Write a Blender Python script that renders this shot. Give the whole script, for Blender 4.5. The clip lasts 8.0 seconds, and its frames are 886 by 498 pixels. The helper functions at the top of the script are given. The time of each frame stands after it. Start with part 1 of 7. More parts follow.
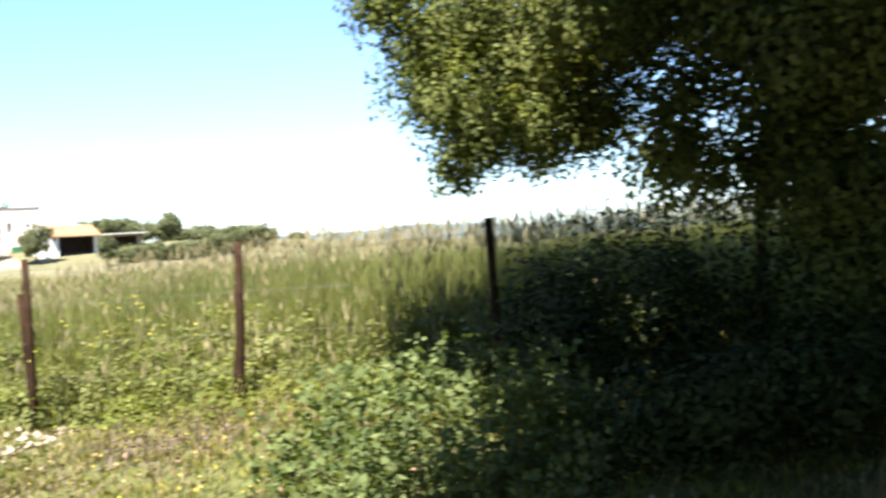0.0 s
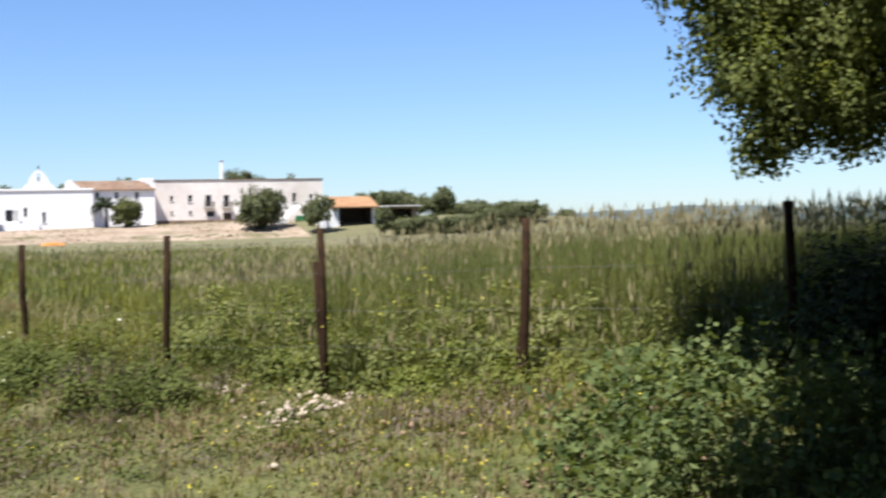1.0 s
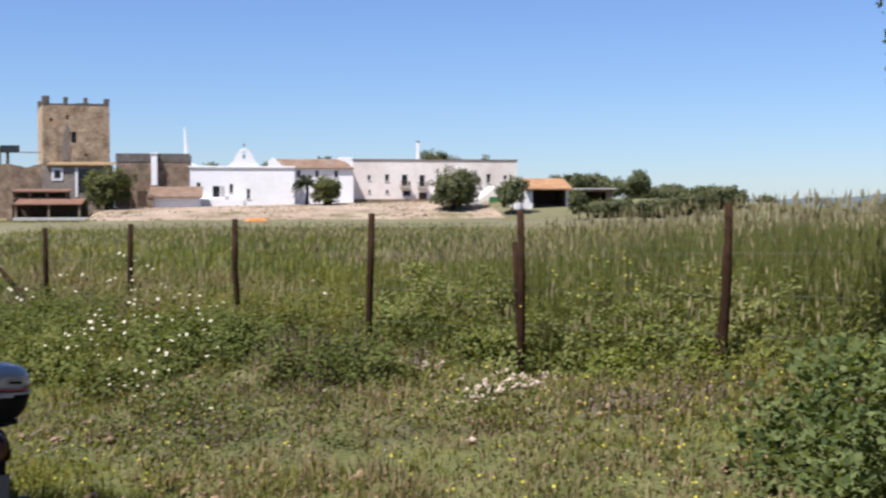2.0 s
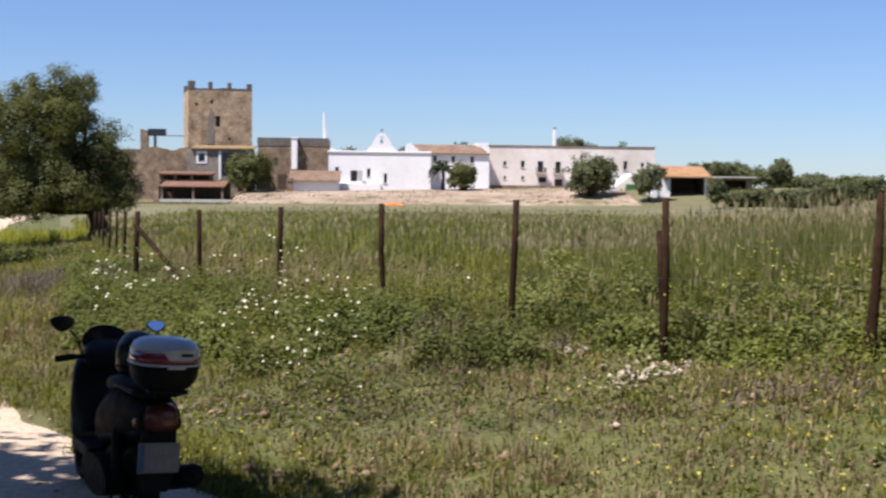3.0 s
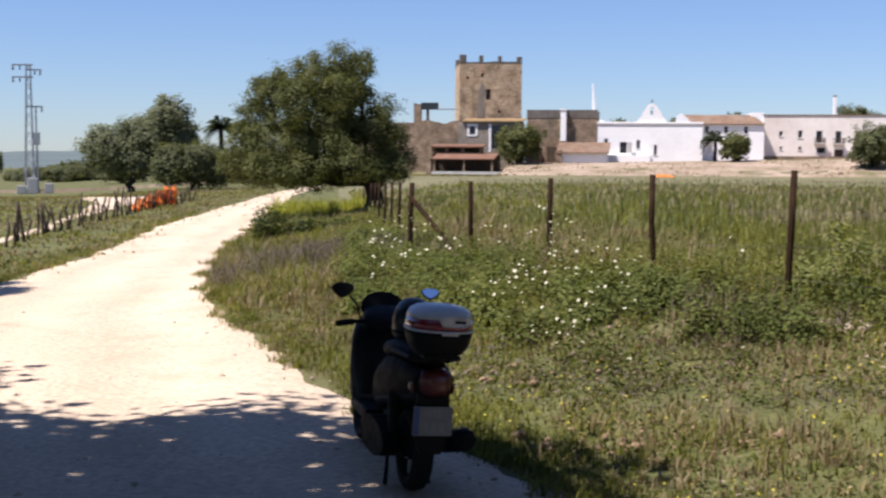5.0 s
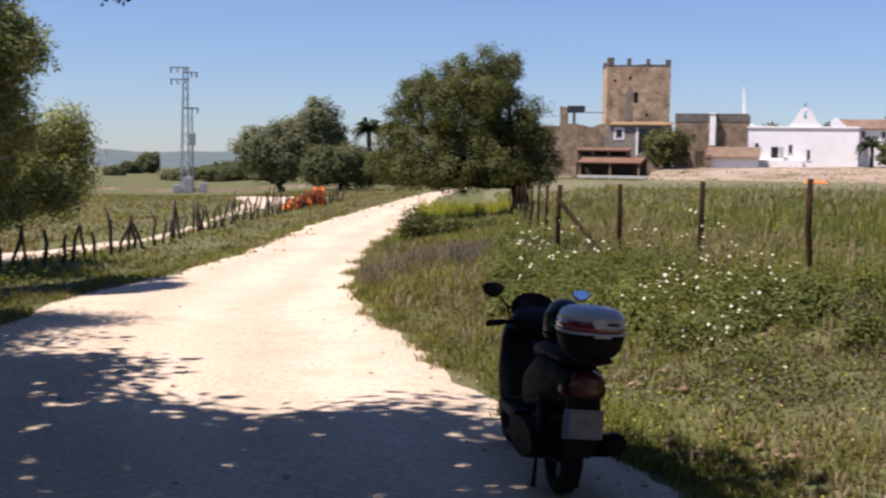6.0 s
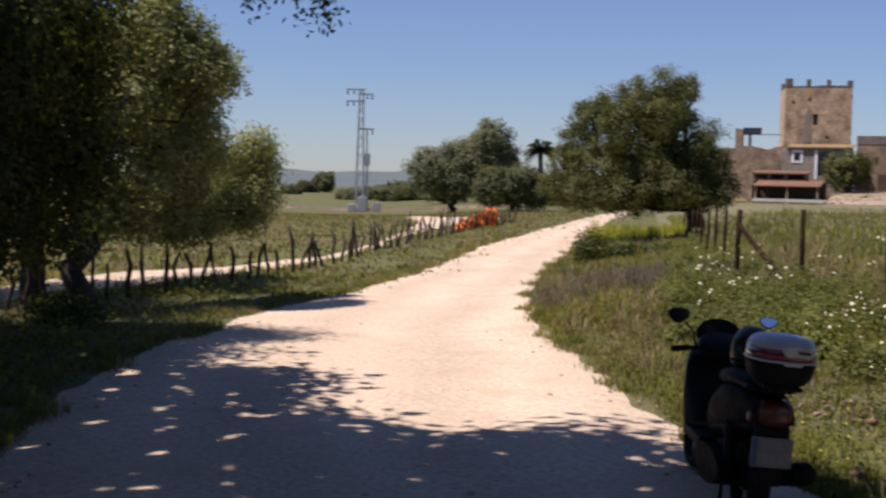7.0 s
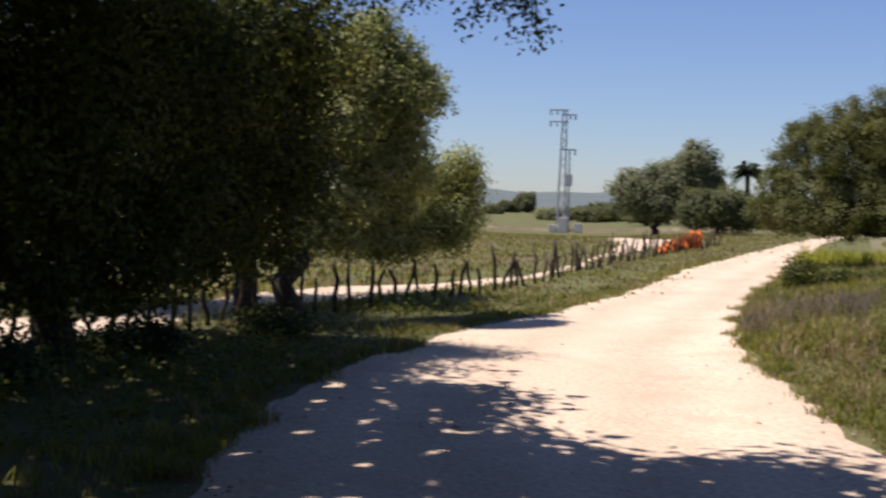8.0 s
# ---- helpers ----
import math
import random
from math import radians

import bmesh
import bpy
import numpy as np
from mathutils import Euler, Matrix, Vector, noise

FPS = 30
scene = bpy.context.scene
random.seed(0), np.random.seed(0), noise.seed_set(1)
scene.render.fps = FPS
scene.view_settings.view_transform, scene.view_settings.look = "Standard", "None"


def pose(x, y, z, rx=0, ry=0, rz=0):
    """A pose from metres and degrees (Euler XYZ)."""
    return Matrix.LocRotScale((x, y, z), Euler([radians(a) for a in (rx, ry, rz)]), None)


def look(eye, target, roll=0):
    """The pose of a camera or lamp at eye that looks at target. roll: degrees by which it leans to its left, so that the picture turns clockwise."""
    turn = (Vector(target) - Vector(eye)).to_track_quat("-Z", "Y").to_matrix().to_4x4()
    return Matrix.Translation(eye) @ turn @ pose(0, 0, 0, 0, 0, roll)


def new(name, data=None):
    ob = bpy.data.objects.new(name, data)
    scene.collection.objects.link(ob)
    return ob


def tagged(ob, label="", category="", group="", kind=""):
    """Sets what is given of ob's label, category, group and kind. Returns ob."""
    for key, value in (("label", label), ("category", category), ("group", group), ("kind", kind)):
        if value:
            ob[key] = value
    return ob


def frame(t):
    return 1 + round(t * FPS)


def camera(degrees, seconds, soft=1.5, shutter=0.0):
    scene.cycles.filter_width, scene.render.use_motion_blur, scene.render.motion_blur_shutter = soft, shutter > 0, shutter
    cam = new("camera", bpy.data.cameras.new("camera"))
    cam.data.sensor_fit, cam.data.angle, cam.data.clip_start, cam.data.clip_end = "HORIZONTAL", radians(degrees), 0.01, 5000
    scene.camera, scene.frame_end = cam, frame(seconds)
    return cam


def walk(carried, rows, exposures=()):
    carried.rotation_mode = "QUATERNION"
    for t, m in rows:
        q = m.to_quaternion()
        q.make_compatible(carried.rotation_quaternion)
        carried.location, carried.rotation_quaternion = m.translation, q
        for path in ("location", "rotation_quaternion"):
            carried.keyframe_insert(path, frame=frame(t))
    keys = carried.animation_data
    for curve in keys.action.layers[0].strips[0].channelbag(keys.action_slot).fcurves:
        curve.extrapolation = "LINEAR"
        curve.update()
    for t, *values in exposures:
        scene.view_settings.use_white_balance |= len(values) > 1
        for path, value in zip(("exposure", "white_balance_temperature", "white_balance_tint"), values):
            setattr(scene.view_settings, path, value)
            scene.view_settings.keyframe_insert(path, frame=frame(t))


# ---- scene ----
cam = camera(39.0, 8.0, soft=2.3, shutter=0.4)
PATH = [
    (0, (-0.02, 0.088, 1.861), (-0.075, 2.087, 1.839), -3.1),
    (0.5, (-0.148, 0.21, 1.868), (-0.43, 2.19, 1.841), -1.8),
    (1, (-0.186, 0.184, 1.869), (-0.665, 2.125, 1.828), -1.3),
    (1.5, (-0.214, 0.123, 1.857), (-0.856, 2.016, 1.804), -0.6),
    (2.8, (-0.203, -0.104, 1.879), (-1.13, 1.666, 1.794), 0.4),
    (3, (-0.224, -0.151, 1.869), (-1.186, 1.6, 1.78), 0.6),
    (3.5, (-0.229, -0.185, 1.868), (-1.281, 1.513, 1.767), 0.9),
    (4, (-0.232, -0.171, 1.867), (-1.374, 1.467, 1.752), 0.8),
    (5.5, (-0.243, -0.164, 1.848), (-1.634, 1.266, 1.708), 0.5),
    (6, (-0.302, -0.165, 1.838), (-1.776, 1.181, 1.703), 0.9),
    (6.5, (-0.301, -0.253, 1.843), (-1.858, 0.997, 1.721), 1.1),
    (7, (-0.253, -0.353, 1.859), (-1.896, 0.783, 1.752), 1.4),
    (7.5, (-0.29, -0.348, 1.85), (-2.017, 0.656, 1.756), 1.6),
    (8, (-0.31, -0.368, 1.845), (-2.114, 0.492, 1.761), 2.1),
]
walk(cam, [(t, look(eye, target, roll)) for t, eye, target, roll in PATH],
     exposures=[(0.0, 2.3, 6150, 11), (0.2, 2.02, 6100, 11), (0.5, 1.62, 6000, 11), (1.0, 1.2, 5850, 11), (1.5, 0.99, 5800, 13), (3.0, 0.91, 5950, 17), (5.5, 0.91, 6050, 20), (7.0, 0.55, 6250, 24), (8.0, 0.73, 6250, 22)])

# ---- light ----
SUN_AZ, SUN_EL = radians(156), radians(61)  # azimuth counted from +y towards -x
SUN_DIR = Vector((-math.sin(SUN_AZ) * math.cos(SUN_EL), math.cos(SUN_AZ) * math.cos(SUN_EL), math.sin(SUN_EL)))
world = bpy.data.worlds.new("sky")
scene.world = world
world.use_nodes = True
sky = world.node_tree.nodes.new("ShaderNodeTexSky")
sky.sky_type, sky.sun_disc = "NISHITA", False
sky.sun_elevation, sky.sun_rotation = SUN_EL, math.atan2(SUN_DIR.x, SUN_DIR.y)
sky.air_density, sky.dust_density, sky.ozone_density = 1.0, 0.1, 2.0
back = world.node_tree.nodes["Background"]
back.inputs["Strength"].default_value = 0.0546
hue = world.node_tree.nodes.new("ShaderNodeMix")  # the deeper blue of a dry spring sky
hue.data_type, hue.blend_type = "RGBA", "MULTIPLY"
hue.inputs["Factor"].default_value = 1.0
up = world.node_tree.nodes.new("ShaderNodeSeparateXYZ")
world.node_tree.links.new(world.node_tree.nodes.new("ShaderNodeTexCoord").outputs["Generated"], up.inputs[0])
haze = world.node_tree.nodes.new("ShaderNodeValToRGB")  # the haze over the horizon is blue, not white
haze.color_ramp.elements[0].color, haze.color_ramp.elements[0].position = (0.77, 0.905, 1.12, 1), 0.0
haze.color_ramp.elements[1].color, haze.color_ramp.elements[1].position = (0.885, 0.965, 1.18, 1), 0.3
world.node_tree.links.new(up.outputs["Z"], haze.inputs["Fac"])
world.node_tree.links.new(haze.outputs["Color"], hue.inputs["B"])
world.node_tree.links.new(sky.outputs["Color"], hue.inputs["A"])
world.node_tree.links.new(hue.outputs["Result"], back.inputs["Color"])
sun = new("sun", bpy.data.lights.new("sun", "SUN"))
sun.data.energy, sun.data.angle, sun.data.color = 5.0, radians(0.55), (1.0, 0.93, 0.82)
sun.matrix_world = look(SUN_DIR * 50, (0, 0, 0))

# ---- helpers of this scene ----


def mesh_tris(name, verts, tris, mats, mat_index=None):
    """A mesh from arrays of vertices and triangles or quads."""
    me = bpy.data.meshes.new(name)
    verts, tris = np.asarray(verts, np.float32), np.asarray(tris, np.int32)
    n, k = tris.shape
    me.vertices.add(len(verts))
    me.vertices.foreach_set("co", verts.ravel())
    me.loops.add(n * k)
    me.loops.foreach_set("vertex_index", tris.ravel())
    me.polygons.add(n)
    me.polygons.foreach_set("loop_start", np.arange(0, n * k, k, dtype=np.int32))
    for m in mats if isinstance(mats, (list, tuple)) else [mats]:
        me.materials.append(m)
    if mat_index is not None:
        me.polygons.foreach_set("material_index", np.asarray(mat_index, np.int32))
    me.update(calc_edges=True)
    return me


def bm_mesh(name, bm, mat, smooth=False):
    me = bpy.data.meshes.new(name)
    bmesh.ops.recalc_face_normals(bm, faces=bm.faces)
    bm.to_mesh(me)
    bm.free()
    me.materials.append(mat)
    if smooth:
        me.polygons.foreach_set("use_smooth", [True] * len(me.polygons))
    return me


def thing(name, m, label, category, group="", kind=""):
    ob = new(name)
    ob.matrix_world = m
    ob.empty_display_size = 0.2
    return tagged(ob, label, category, group, kind)


def part(name, bm, mat, parent, label="", smooth=False, at=None):
    me = bm if isinstance(bm, bpy.types.Mesh) else bm_mesh(name, bm, mat, smooth)
    ob = new(name, me)
    ob.parent = parent
    if at is not None:
        ob.matrix_basis = at
    return tagged(ob, label)


def box(bm, x0, x1, y0, y1, z0, z1, bevel=0.0):
    vs = [bm.verts.new(p) for p in ((x0, y0, z0), (x1, y0, z0), (x1, y1, z0), (x0, y1, z0), (x0, y0, z1), (x1, y0, z1), (x1, y1, z1), (x0, y1, z1))]
    fs = [bm.faces.new([vs[i] for i in f]) for f in ((0, 3, 2, 1), (4, 5, 6, 7), (0, 1, 5, 4), (1, 2, 6, 5), (2, 3, 7, 6), (3, 0, 4, 7))]
    if bevel:
        bmesh.ops.bevel(bm, geom=list({e for f in fs for e in f.edges}), offset=bevel, segments=2, affect="EDGES", profile=0.6)
    return bm


def boxed(*a, bevel=0.0):
    return box(bmesh.new(), *a, bevel=bevel)


def prism(bm, outline, y0, y1):
    """An outline in x and z, drawn out along y."""
    a = [bm.verts.new((x, y0, z)) for x, z in outline]
    b = [bm.verts.new((x, y1, z)) for x, z in outline]
    bm.faces.new(a)
    bm.faces.new(b[::-1])
    for i in range(len(a)):
        j = (i + 1) % len(a)
        bm.faces.new((a[i], b[i], b[j], a[j]))
    return bm


def tube_arrays(points, radii, seg=7):
    """A tapered tube along points: vertices and quads."""
    pts, V, Q = [Vector(p) for p in points], [], []
    side = Vector((0.31, 0.87, 0.38))
    for i, p in enumerate(pts):
        d = (pts[min(i + 1, len(pts) - 1)] - pts[max(i - 1, 0)]).normalized()
        a = d.cross(side).normalized()
        b = d.cross(a)
        for k in range(seg):
            w = 2 * math.pi * k / seg
            V.append(p + float(radii[i]) * (math.cos(w) * a + math.sin(w) * b))
    for i in range(len(pts) - 1):
        for k in range(seg):
            Q.append((i * seg + k, i * seg + (k + 1) % seg, (i + 1) * seg + (k + 1) % seg, (i + 1) * seg + k))
    return V, Q


def tube(bm, points, radii, seg=7):
    V, Q = tube_arrays(points, radii, seg)
    vs = [bm.verts.new(v) for v in V]
    for q in Q:
        bm.faces.new([vs[i] for i in q])
    bm.faces.new(vs[:seg][::-1])
    bm.faces.new(vs[-seg:])
    return bm


def loft(bm, rings, cap=True):
    """Joins rings of equally many points with quads."""
    vs = [[bm.verts.new(p) for p in r] for r in rings]
    n = len(vs[0])
    for a, b in zip(vs, vs[1:]):
        for i in range(n):
            bm.faces.new((a[i], a[(i + 1) % n], b[(i + 1) % n], b[i]))
    if cap:
        bm.faces.new(vs[0][::-1])
        bm.faces.new(vs[-1])
    return bm


def smoothstep(a, b, x):
    t = np.clip((np.asarray(x, float) - a) / (b - a), 0, 1)
    return t * t * (3 - 2 * t)


# ---- materials ----
def nodes_of(name):
    m = bpy.data.materials.new(name)
    m.use_nodes = True
    nt = m.node_tree
    return m, nt, nt.nodes["Principled BSDF"]


def ramp(nt, fac, stops):
    r = nt.nodes.new("ShaderNodeValToRGB")
    while len(r.color_ramp.elements) < len(stops):
        r.color_ramp.elements.new(0.5)
    for e, (p, c) in zip(r.color_ramp.elements, stops):
        e.position, e.color = p, (*c, 1)
    nt.links.new(fac, r.inputs["Fac"])
    return r.outputs["Color"]


def noise_node(nt, scale, detail=4.0, rough=0.55, stretch=None):
    g = nt.nodes.new("ShaderNodeNewGeometry")
    n = nt.nodes.new("ShaderNodeTexNoise")
    n.inputs["Scale"].default_value, n.inputs["Detail"].default_value, n.inputs["Roughness"].default_value = scale, detail, rough
    src = g.outputs["Position"]
    if stretch:
        mp = nt.nodes.new("ShaderNodeMapping")
        mp.inputs["Scale"].default_value = stretch
        nt.links.new(src, mp.inputs["Vector"])
        src = mp.outputs["Vector"]
    nt.links.new(src, n.inputs["Vector"])
    return n.outputs["Fac"]


def mix(nt, fac, a, b, kind="MIX"):
    m = nt.nodes.new("ShaderNodeMix")
    m.data_type, m.blend_type = "RGBA", kind
    for sock, v in ((m.inputs["Factor"], fac), (m.inputs["A"], a), (m.inputs["B"], b)):
        if isinstance(v, bpy.types.NodeSocket):
            nt.links.new(v, sock)
        elif isinstance(v, (int, float)):
            sock.default_value = v
        else:
            sock.default_value = (*v, 1)
    return m.outputs["Result"]


def bump(nt, p, height, strength, distance):
    b = nt.nodes.new("ShaderNodeBump")
    b.inputs["Strength"].default_value, b.inputs["Distance"].default_value = strength, distance
    nt.links.new(height, b.inputs["Height"])
    nt.links.new(b.outputs["Normal"], p.inputs["Normal"])


def surface(name, dark, light, scale=2.0, fine=30.0, rough=0.85, relief=0.02, metal=0.0, stain=None, stain_scale=0.4, spec=0.3, stretch=None, grain=0.22):
    """A surface of two tones at two scales, with relief and, where given, stains."""
    m, nt, p = nodes_of(name)
    n1, n2 = noise_node(nt, scale, 5, 0.6, stretch), noise_node(nt, fine, 3, 0.6, stretch)
    c = ramp(nt, n1, [(0.3, dark), (0.7, light)])
    c2 = ramp(nt, n2, [(0.25, (1 - grain,) * 3), (0.75, (1 + grain * 0.8,) * 3)])
    c = mix(nt, 1.0, c, c2, "MULTIPLY")
    if stain:
        n3 = noise_node(nt, stain_scale, 6, 0.65, stretch)
        f = ramp(nt, n3, [(0.52, (0, 0, 0)), (0.68, (1, 1, 1))])
        c = mix(nt, f, c, stain)
    nt.links.new(c, p.inputs["Base Color"])
    p.inputs["Roughness"].default_value, p.inputs["Metallic"].default_value = rough, metal
    p.inputs["Specular IOR Level"].default_value = spec
    if relief:
        bump(nt, p, n2, 0.6, relief)
    return m


def leaf_mat(name, dark, light, translucent=0.35, rough=0.6, spec=0.12):
    """Leaves and blades, each its own shade, that let some light through."""
    m, nt, p = nodes_of(name)
    g = nt.nodes.new("ShaderNodeNewGeometry")
    mid = tuple((a + b) / 2 for a, b in zip(dark, light))
    c = ramp(nt, g.outputs["Random Per Island"], [(0.0, dark), (0.5, mid), (1.0, light)])
    n = noise_node(nt, 0.7, 3)
    c = mix(nt, 1.0, c, ramp(nt, n, [(0.3, (0.75, 0.78, 0.7)), (0.7, (1.2, 1.15, 1.1))]), "MULTIPLY")
    nt.links.new(c, p.inputs["Base Color"])
    p.inputs["Roughness"].default_value, p.inputs["Specular IOR Level"].default_value = rough, spec
    t = nt.nodes.new("ShaderNodeBsdfTranslucent")
    nt.links.new(mix(nt, 1.0, c, (1.3, 1.25, 0.6), "MULTIPLY"), t.inputs["Color"])
    s = nt.nodes.new("ShaderNodeMixShader")
    s.inputs["Fac"].default_value = translucent
    out = nt.nodes["Material Output"]
    nt.links.new(p.outputs["BSDF"], s.inputs[1])
    nt.links.new(t.outputs["BSDF"], s.inputs[2])
    nt.links.new(s.outputs["Shader"], out.inputs["Surface"])
    return m


def plain(name, color, rough=0.5, metal=0.0, spec=0.5, coat=0.0, var=0.12, scale=14.0):
    m, nt, p = nodes_of(name)
    n = noise_node(nt, scale, 4)
    lo, hi = tuple(c * (1 - var) for c in color), tuple(min(1, c * (1 + var)) for c in color)
    nt.links.new(ramp(nt, n, [(0.3, lo), (0.7, hi)]), p.inputs["Base Color"])
    r = ramp(nt, n, [(0.3, (rough * 0.85,) * 3), (0.7, (min(1, rough * 1.2),) * 3)])
    nt.links.new(r, p.inputs["Roughness"])
    p.inputs["Metallic"].default_value, p.inputs["Specular IOR Level"].default_value, p.inputs["Coat Weight"].default_value = metal, spec, coat
    return m


M_GRASS_GROUND = surface("grass_ground", (0.062, 0.07, 0.02), (0.115, 0.115, 0.038), 0.9, 22, 0.95, 0.03, stain=(0.12, 0.1, 0.045), stain_scale=0.25, grain=0.35)
M_FIELD = surface("dull_field", (0.105, 0.1, 0.045), (0.165, 0.148, 0.075), 0.08, 3.0, 0.95, 0.05, stain=(0.13, 0.135, 0.05), stain_scale=0.03)
# distance haze is put into the hills' bluish base colour
M_HAZY_HILLS = surface("haze_blue_hills", (0.07, 0.092, 0.092), (0.105, 0.128, 0.118), 0.006, 0.03, 1.0, 0.0, grain=0.12)
M_ROAD = surface("pale_dirt", (0.47, 0.37, 0.262), (0.535, 0.428, 0.312), 0.5, 20, 0.95, 0.018, stain=(0.44, 0.338, 0.235), stain_scale=1.6, grain=0.3)
road_mat = M_ROAD.node_tree
at = road_mat.nodes.new("ShaderNodeAttribute")
at.attribute_name = "across"
wander = road_mat.nodes.new("ShaderNodeMath")  # wheel lines that wander a little along the track
wander.operation = "MULTIPLY_ADD"
road_mat.links.new(noise_node(road_mat, 0.35, 2), wander.inputs[0])
wander.inputs[1].default_value = 1.4
road_mat.links.new(at.outputs["Fac"], wander.inputs[2])
wrap = road_mat.nodes.new("ShaderNodeMath")
wrap.operation = "PINGPONG"
road_mat.links.new(wander.outputs[0], wrap.inputs[0])
wrap.inputs[1].default_value = 0.85
rut = ramp(road_mat, wrap.outputs[0], [(0.0, (0.93, 0.915, 0.9)), (0.35, (0.985, 0.98, 0.975)), (0.75, (1.06, 1.06, 1.06))])
base = road_mat.nodes["Principled BSDF"].inputs["Base Color"]
road_mat.links.new(mix(road_mat, 1.0, base.links[0].from_socket, rut, "MULTIPLY"), base)
M_YARD = surface("sandy_yard", (0.2028, 0.1482, 0.0975), (0.3666, 0.2847, 0.2067), 0.22, 1.4, 0.95, 0.05, stain=(0.117, 0.1053, 0.0468), stain_scale=0.13)
M_STONE = surface("tower_stone", (0.2, 0.135, 0.078), (0.54, 0.41, 0.27), 0.7, 3.0, 0.95, 0.14, stain=(0.45, 0.3, 0.18), stain_scale=0.3, grain=0.3)
M_CLOD = surface("brown_earth", (0.19, 0.125, 0.075), (0.3, 0.205, 0.125), 3.0, 30, 0.95, 0.01)
M_RUBBLE = surface("rubble_wall", (0.13, 0.09, 0.058), (0.31, 0.225, 0.15), 0.7, 2.8, 0.95, 0.12, stain=(0.1014, 0.0858, 0.0585), stain_scale=0.25)
M_GREYWALL = surface("grey_render", (0.195, 0.1638, 0.1287), (0.2652, 0.2262, 0.1794), 0.5, 2.5, 0.95, 0.05, stain=(0.156, 0.1326, 0.1014), stain_scale=0.3)
M_DARKROOF = surface("weathered_parapet", (0.0936, 0.0819, 0.0702), (0.156, 0.1365, 0.117), 0.6, 2.2, 0.95, 0.08)
M_WHITE = surface("whitewash", (0.74, 0.72, 0.69), (0.82, 0.805, 0.78), 0.3, 2.0, 0.9, 0.02, grain=0.05)
M_PINKISH = surface("faded_cream_wall", (0.66, 0.585, 0.515), (0.76, 0.70, 0.635), 0.25, 1.6, 0.92, 0.03, stain=(0.58, 0.49, 0.41), stain_scale=0.2, grain=0.08)
M_TILE = surface("clay_tiles", (0.1365, 0.0819, 0.053), (0.2262, 0.1482, 0.0975), 0.8, 3.5, 0.9, 0.06, stain=(0.195, 0.156, 0.117), stain_scale=0.5)
M_TILE_RED = surface("red_clay_tiles", (0.145, 0.075, 0.047), (0.23, 0.125, 0.08), 0.8, 3.5, 0.9, 0.06)
M_TILE_OCHRE = surface("ochre_clay_tiles", (0.2, 0.13, 0.06), (0.32, 0.22, 0.11), 0.8, 3.5, 0.9, 0.06)
M_TILE_ORANGE = surface("orange_clay_tiles", (0.25, 0.132, 0.062), (0.35, 0.2, 0.1), 0.8, 3.5, 0.9, 0.06)
M_PANE = plain("dark_window_glass", (0.02, 0.022, 0.025), 0.15, 0, 0.5)
M_FRAME = plain("painted_frame", (0.429, 0.4134, 0.39), 0.6)
M_WOODDARK = surface("dark_weathered_wood", (0.039, 0.0273, 0.0195), (0.0936, 0.0663, 0.0429), 6, 40, 0.9, 0.004, stretch=(1, 1, 0.15))
M_GREENDOOR = plain("green_paint", (0.0234, 0.1248, 0.0468), 0.5)
M_RUST = surface("rusty_post", (0.014, 0.008, 0.005), (0.042, 0.023, 0.012), 8, 60, 0.9, 0.003, stain=(0.03, 0.017, 0.009), stain_scale=5.0, spec=0.08)
M_STAKE = surface("old_stake_wood", (0.028, 0.02, 0.014), (0.075, 0.055, 0.038), 7, 50, 0.95, 0.006, stretch=(1, 1, 0.2))
M_BARK = surface("tree_bark", (0.0195, 0.0156, 0.0125), (0.0546, 0.0437, 0.0343), 5, 26, 0.95, 0.03, stretch=(1, 1, 0.3))
M_WIRE = plain("galvanised_wire", (0.1092, 0.1014, 0.0936), 0.6, 0.5)
M_STEEL = plain("galvanised_steel", (0.3276, 0.3432, 0.3588), 0.5, 0.6)
M_CONCRETE = surface("pale_concrete", (0.39, 0.3744, 0.3432), (0.4992, 0.4836, 0.4446), 1.5, 9, 0.9, 0.02)
M_ORANGE = leaf_mat("orange_plastic", (0.68, 0.2, 0.045), (0.8, 0.3, 0.09), 0.3, 0.5)
M_PEBBLE = surface("limestone_pebble", (0.2808, 0.2223, 0.1638), (0.4524, 0.3744, 0.2886), 9, 50, 0.95, 0.004)
M_LEAF_OAK = leaf_mat("evergreen_leaf", (0.03, 0.042, 0.014), (0.12, 0.136, 0.04), 0.48, 0.6, 0.1)
# evergreen leaf with extra light put into its colour for the right tree
M_LEAF_LIGHTENED = leaf_mat("lightened_evergreen_leaf", (0.05, 0.07, 0.022), (0.24, 0.265, 0.085), 0.55, 0.6, 0.1)
# leaf darker than other foliage, so that brambles read as deep shade
M_LEAF_SHADE_DARK = leaf_mat("shade_dark_bramble_leaf", (0.02, 0.03, 0.012), (0.06, 0.075, 0.028), 0.2, 0.7, 0.1)
# fine pale leaf, made paler still to imitate sun on the leaning crown
M_LEAF_PALE_LIT = leaf_mat("pale_sunlit_olive_leaf", (0.13, 0.16, 0.068), (0.38, 0.4, 0.2), 0.55, 0.55, 0.15)
M_LEAF_OLIVE = leaf_mat("olive_leaf", (0.075, 0.086, 0.03), (0.13, 0.138, 0.05), 0.38)
# distance haze is put into these two leaf colours, lighter and greyer
M_LEAF_FAR_HAZY = leaf_mat("far_hazy_leaf", (0.075, 0.086, 0.04), (0.14, 0.15, 0.074), 0.4)
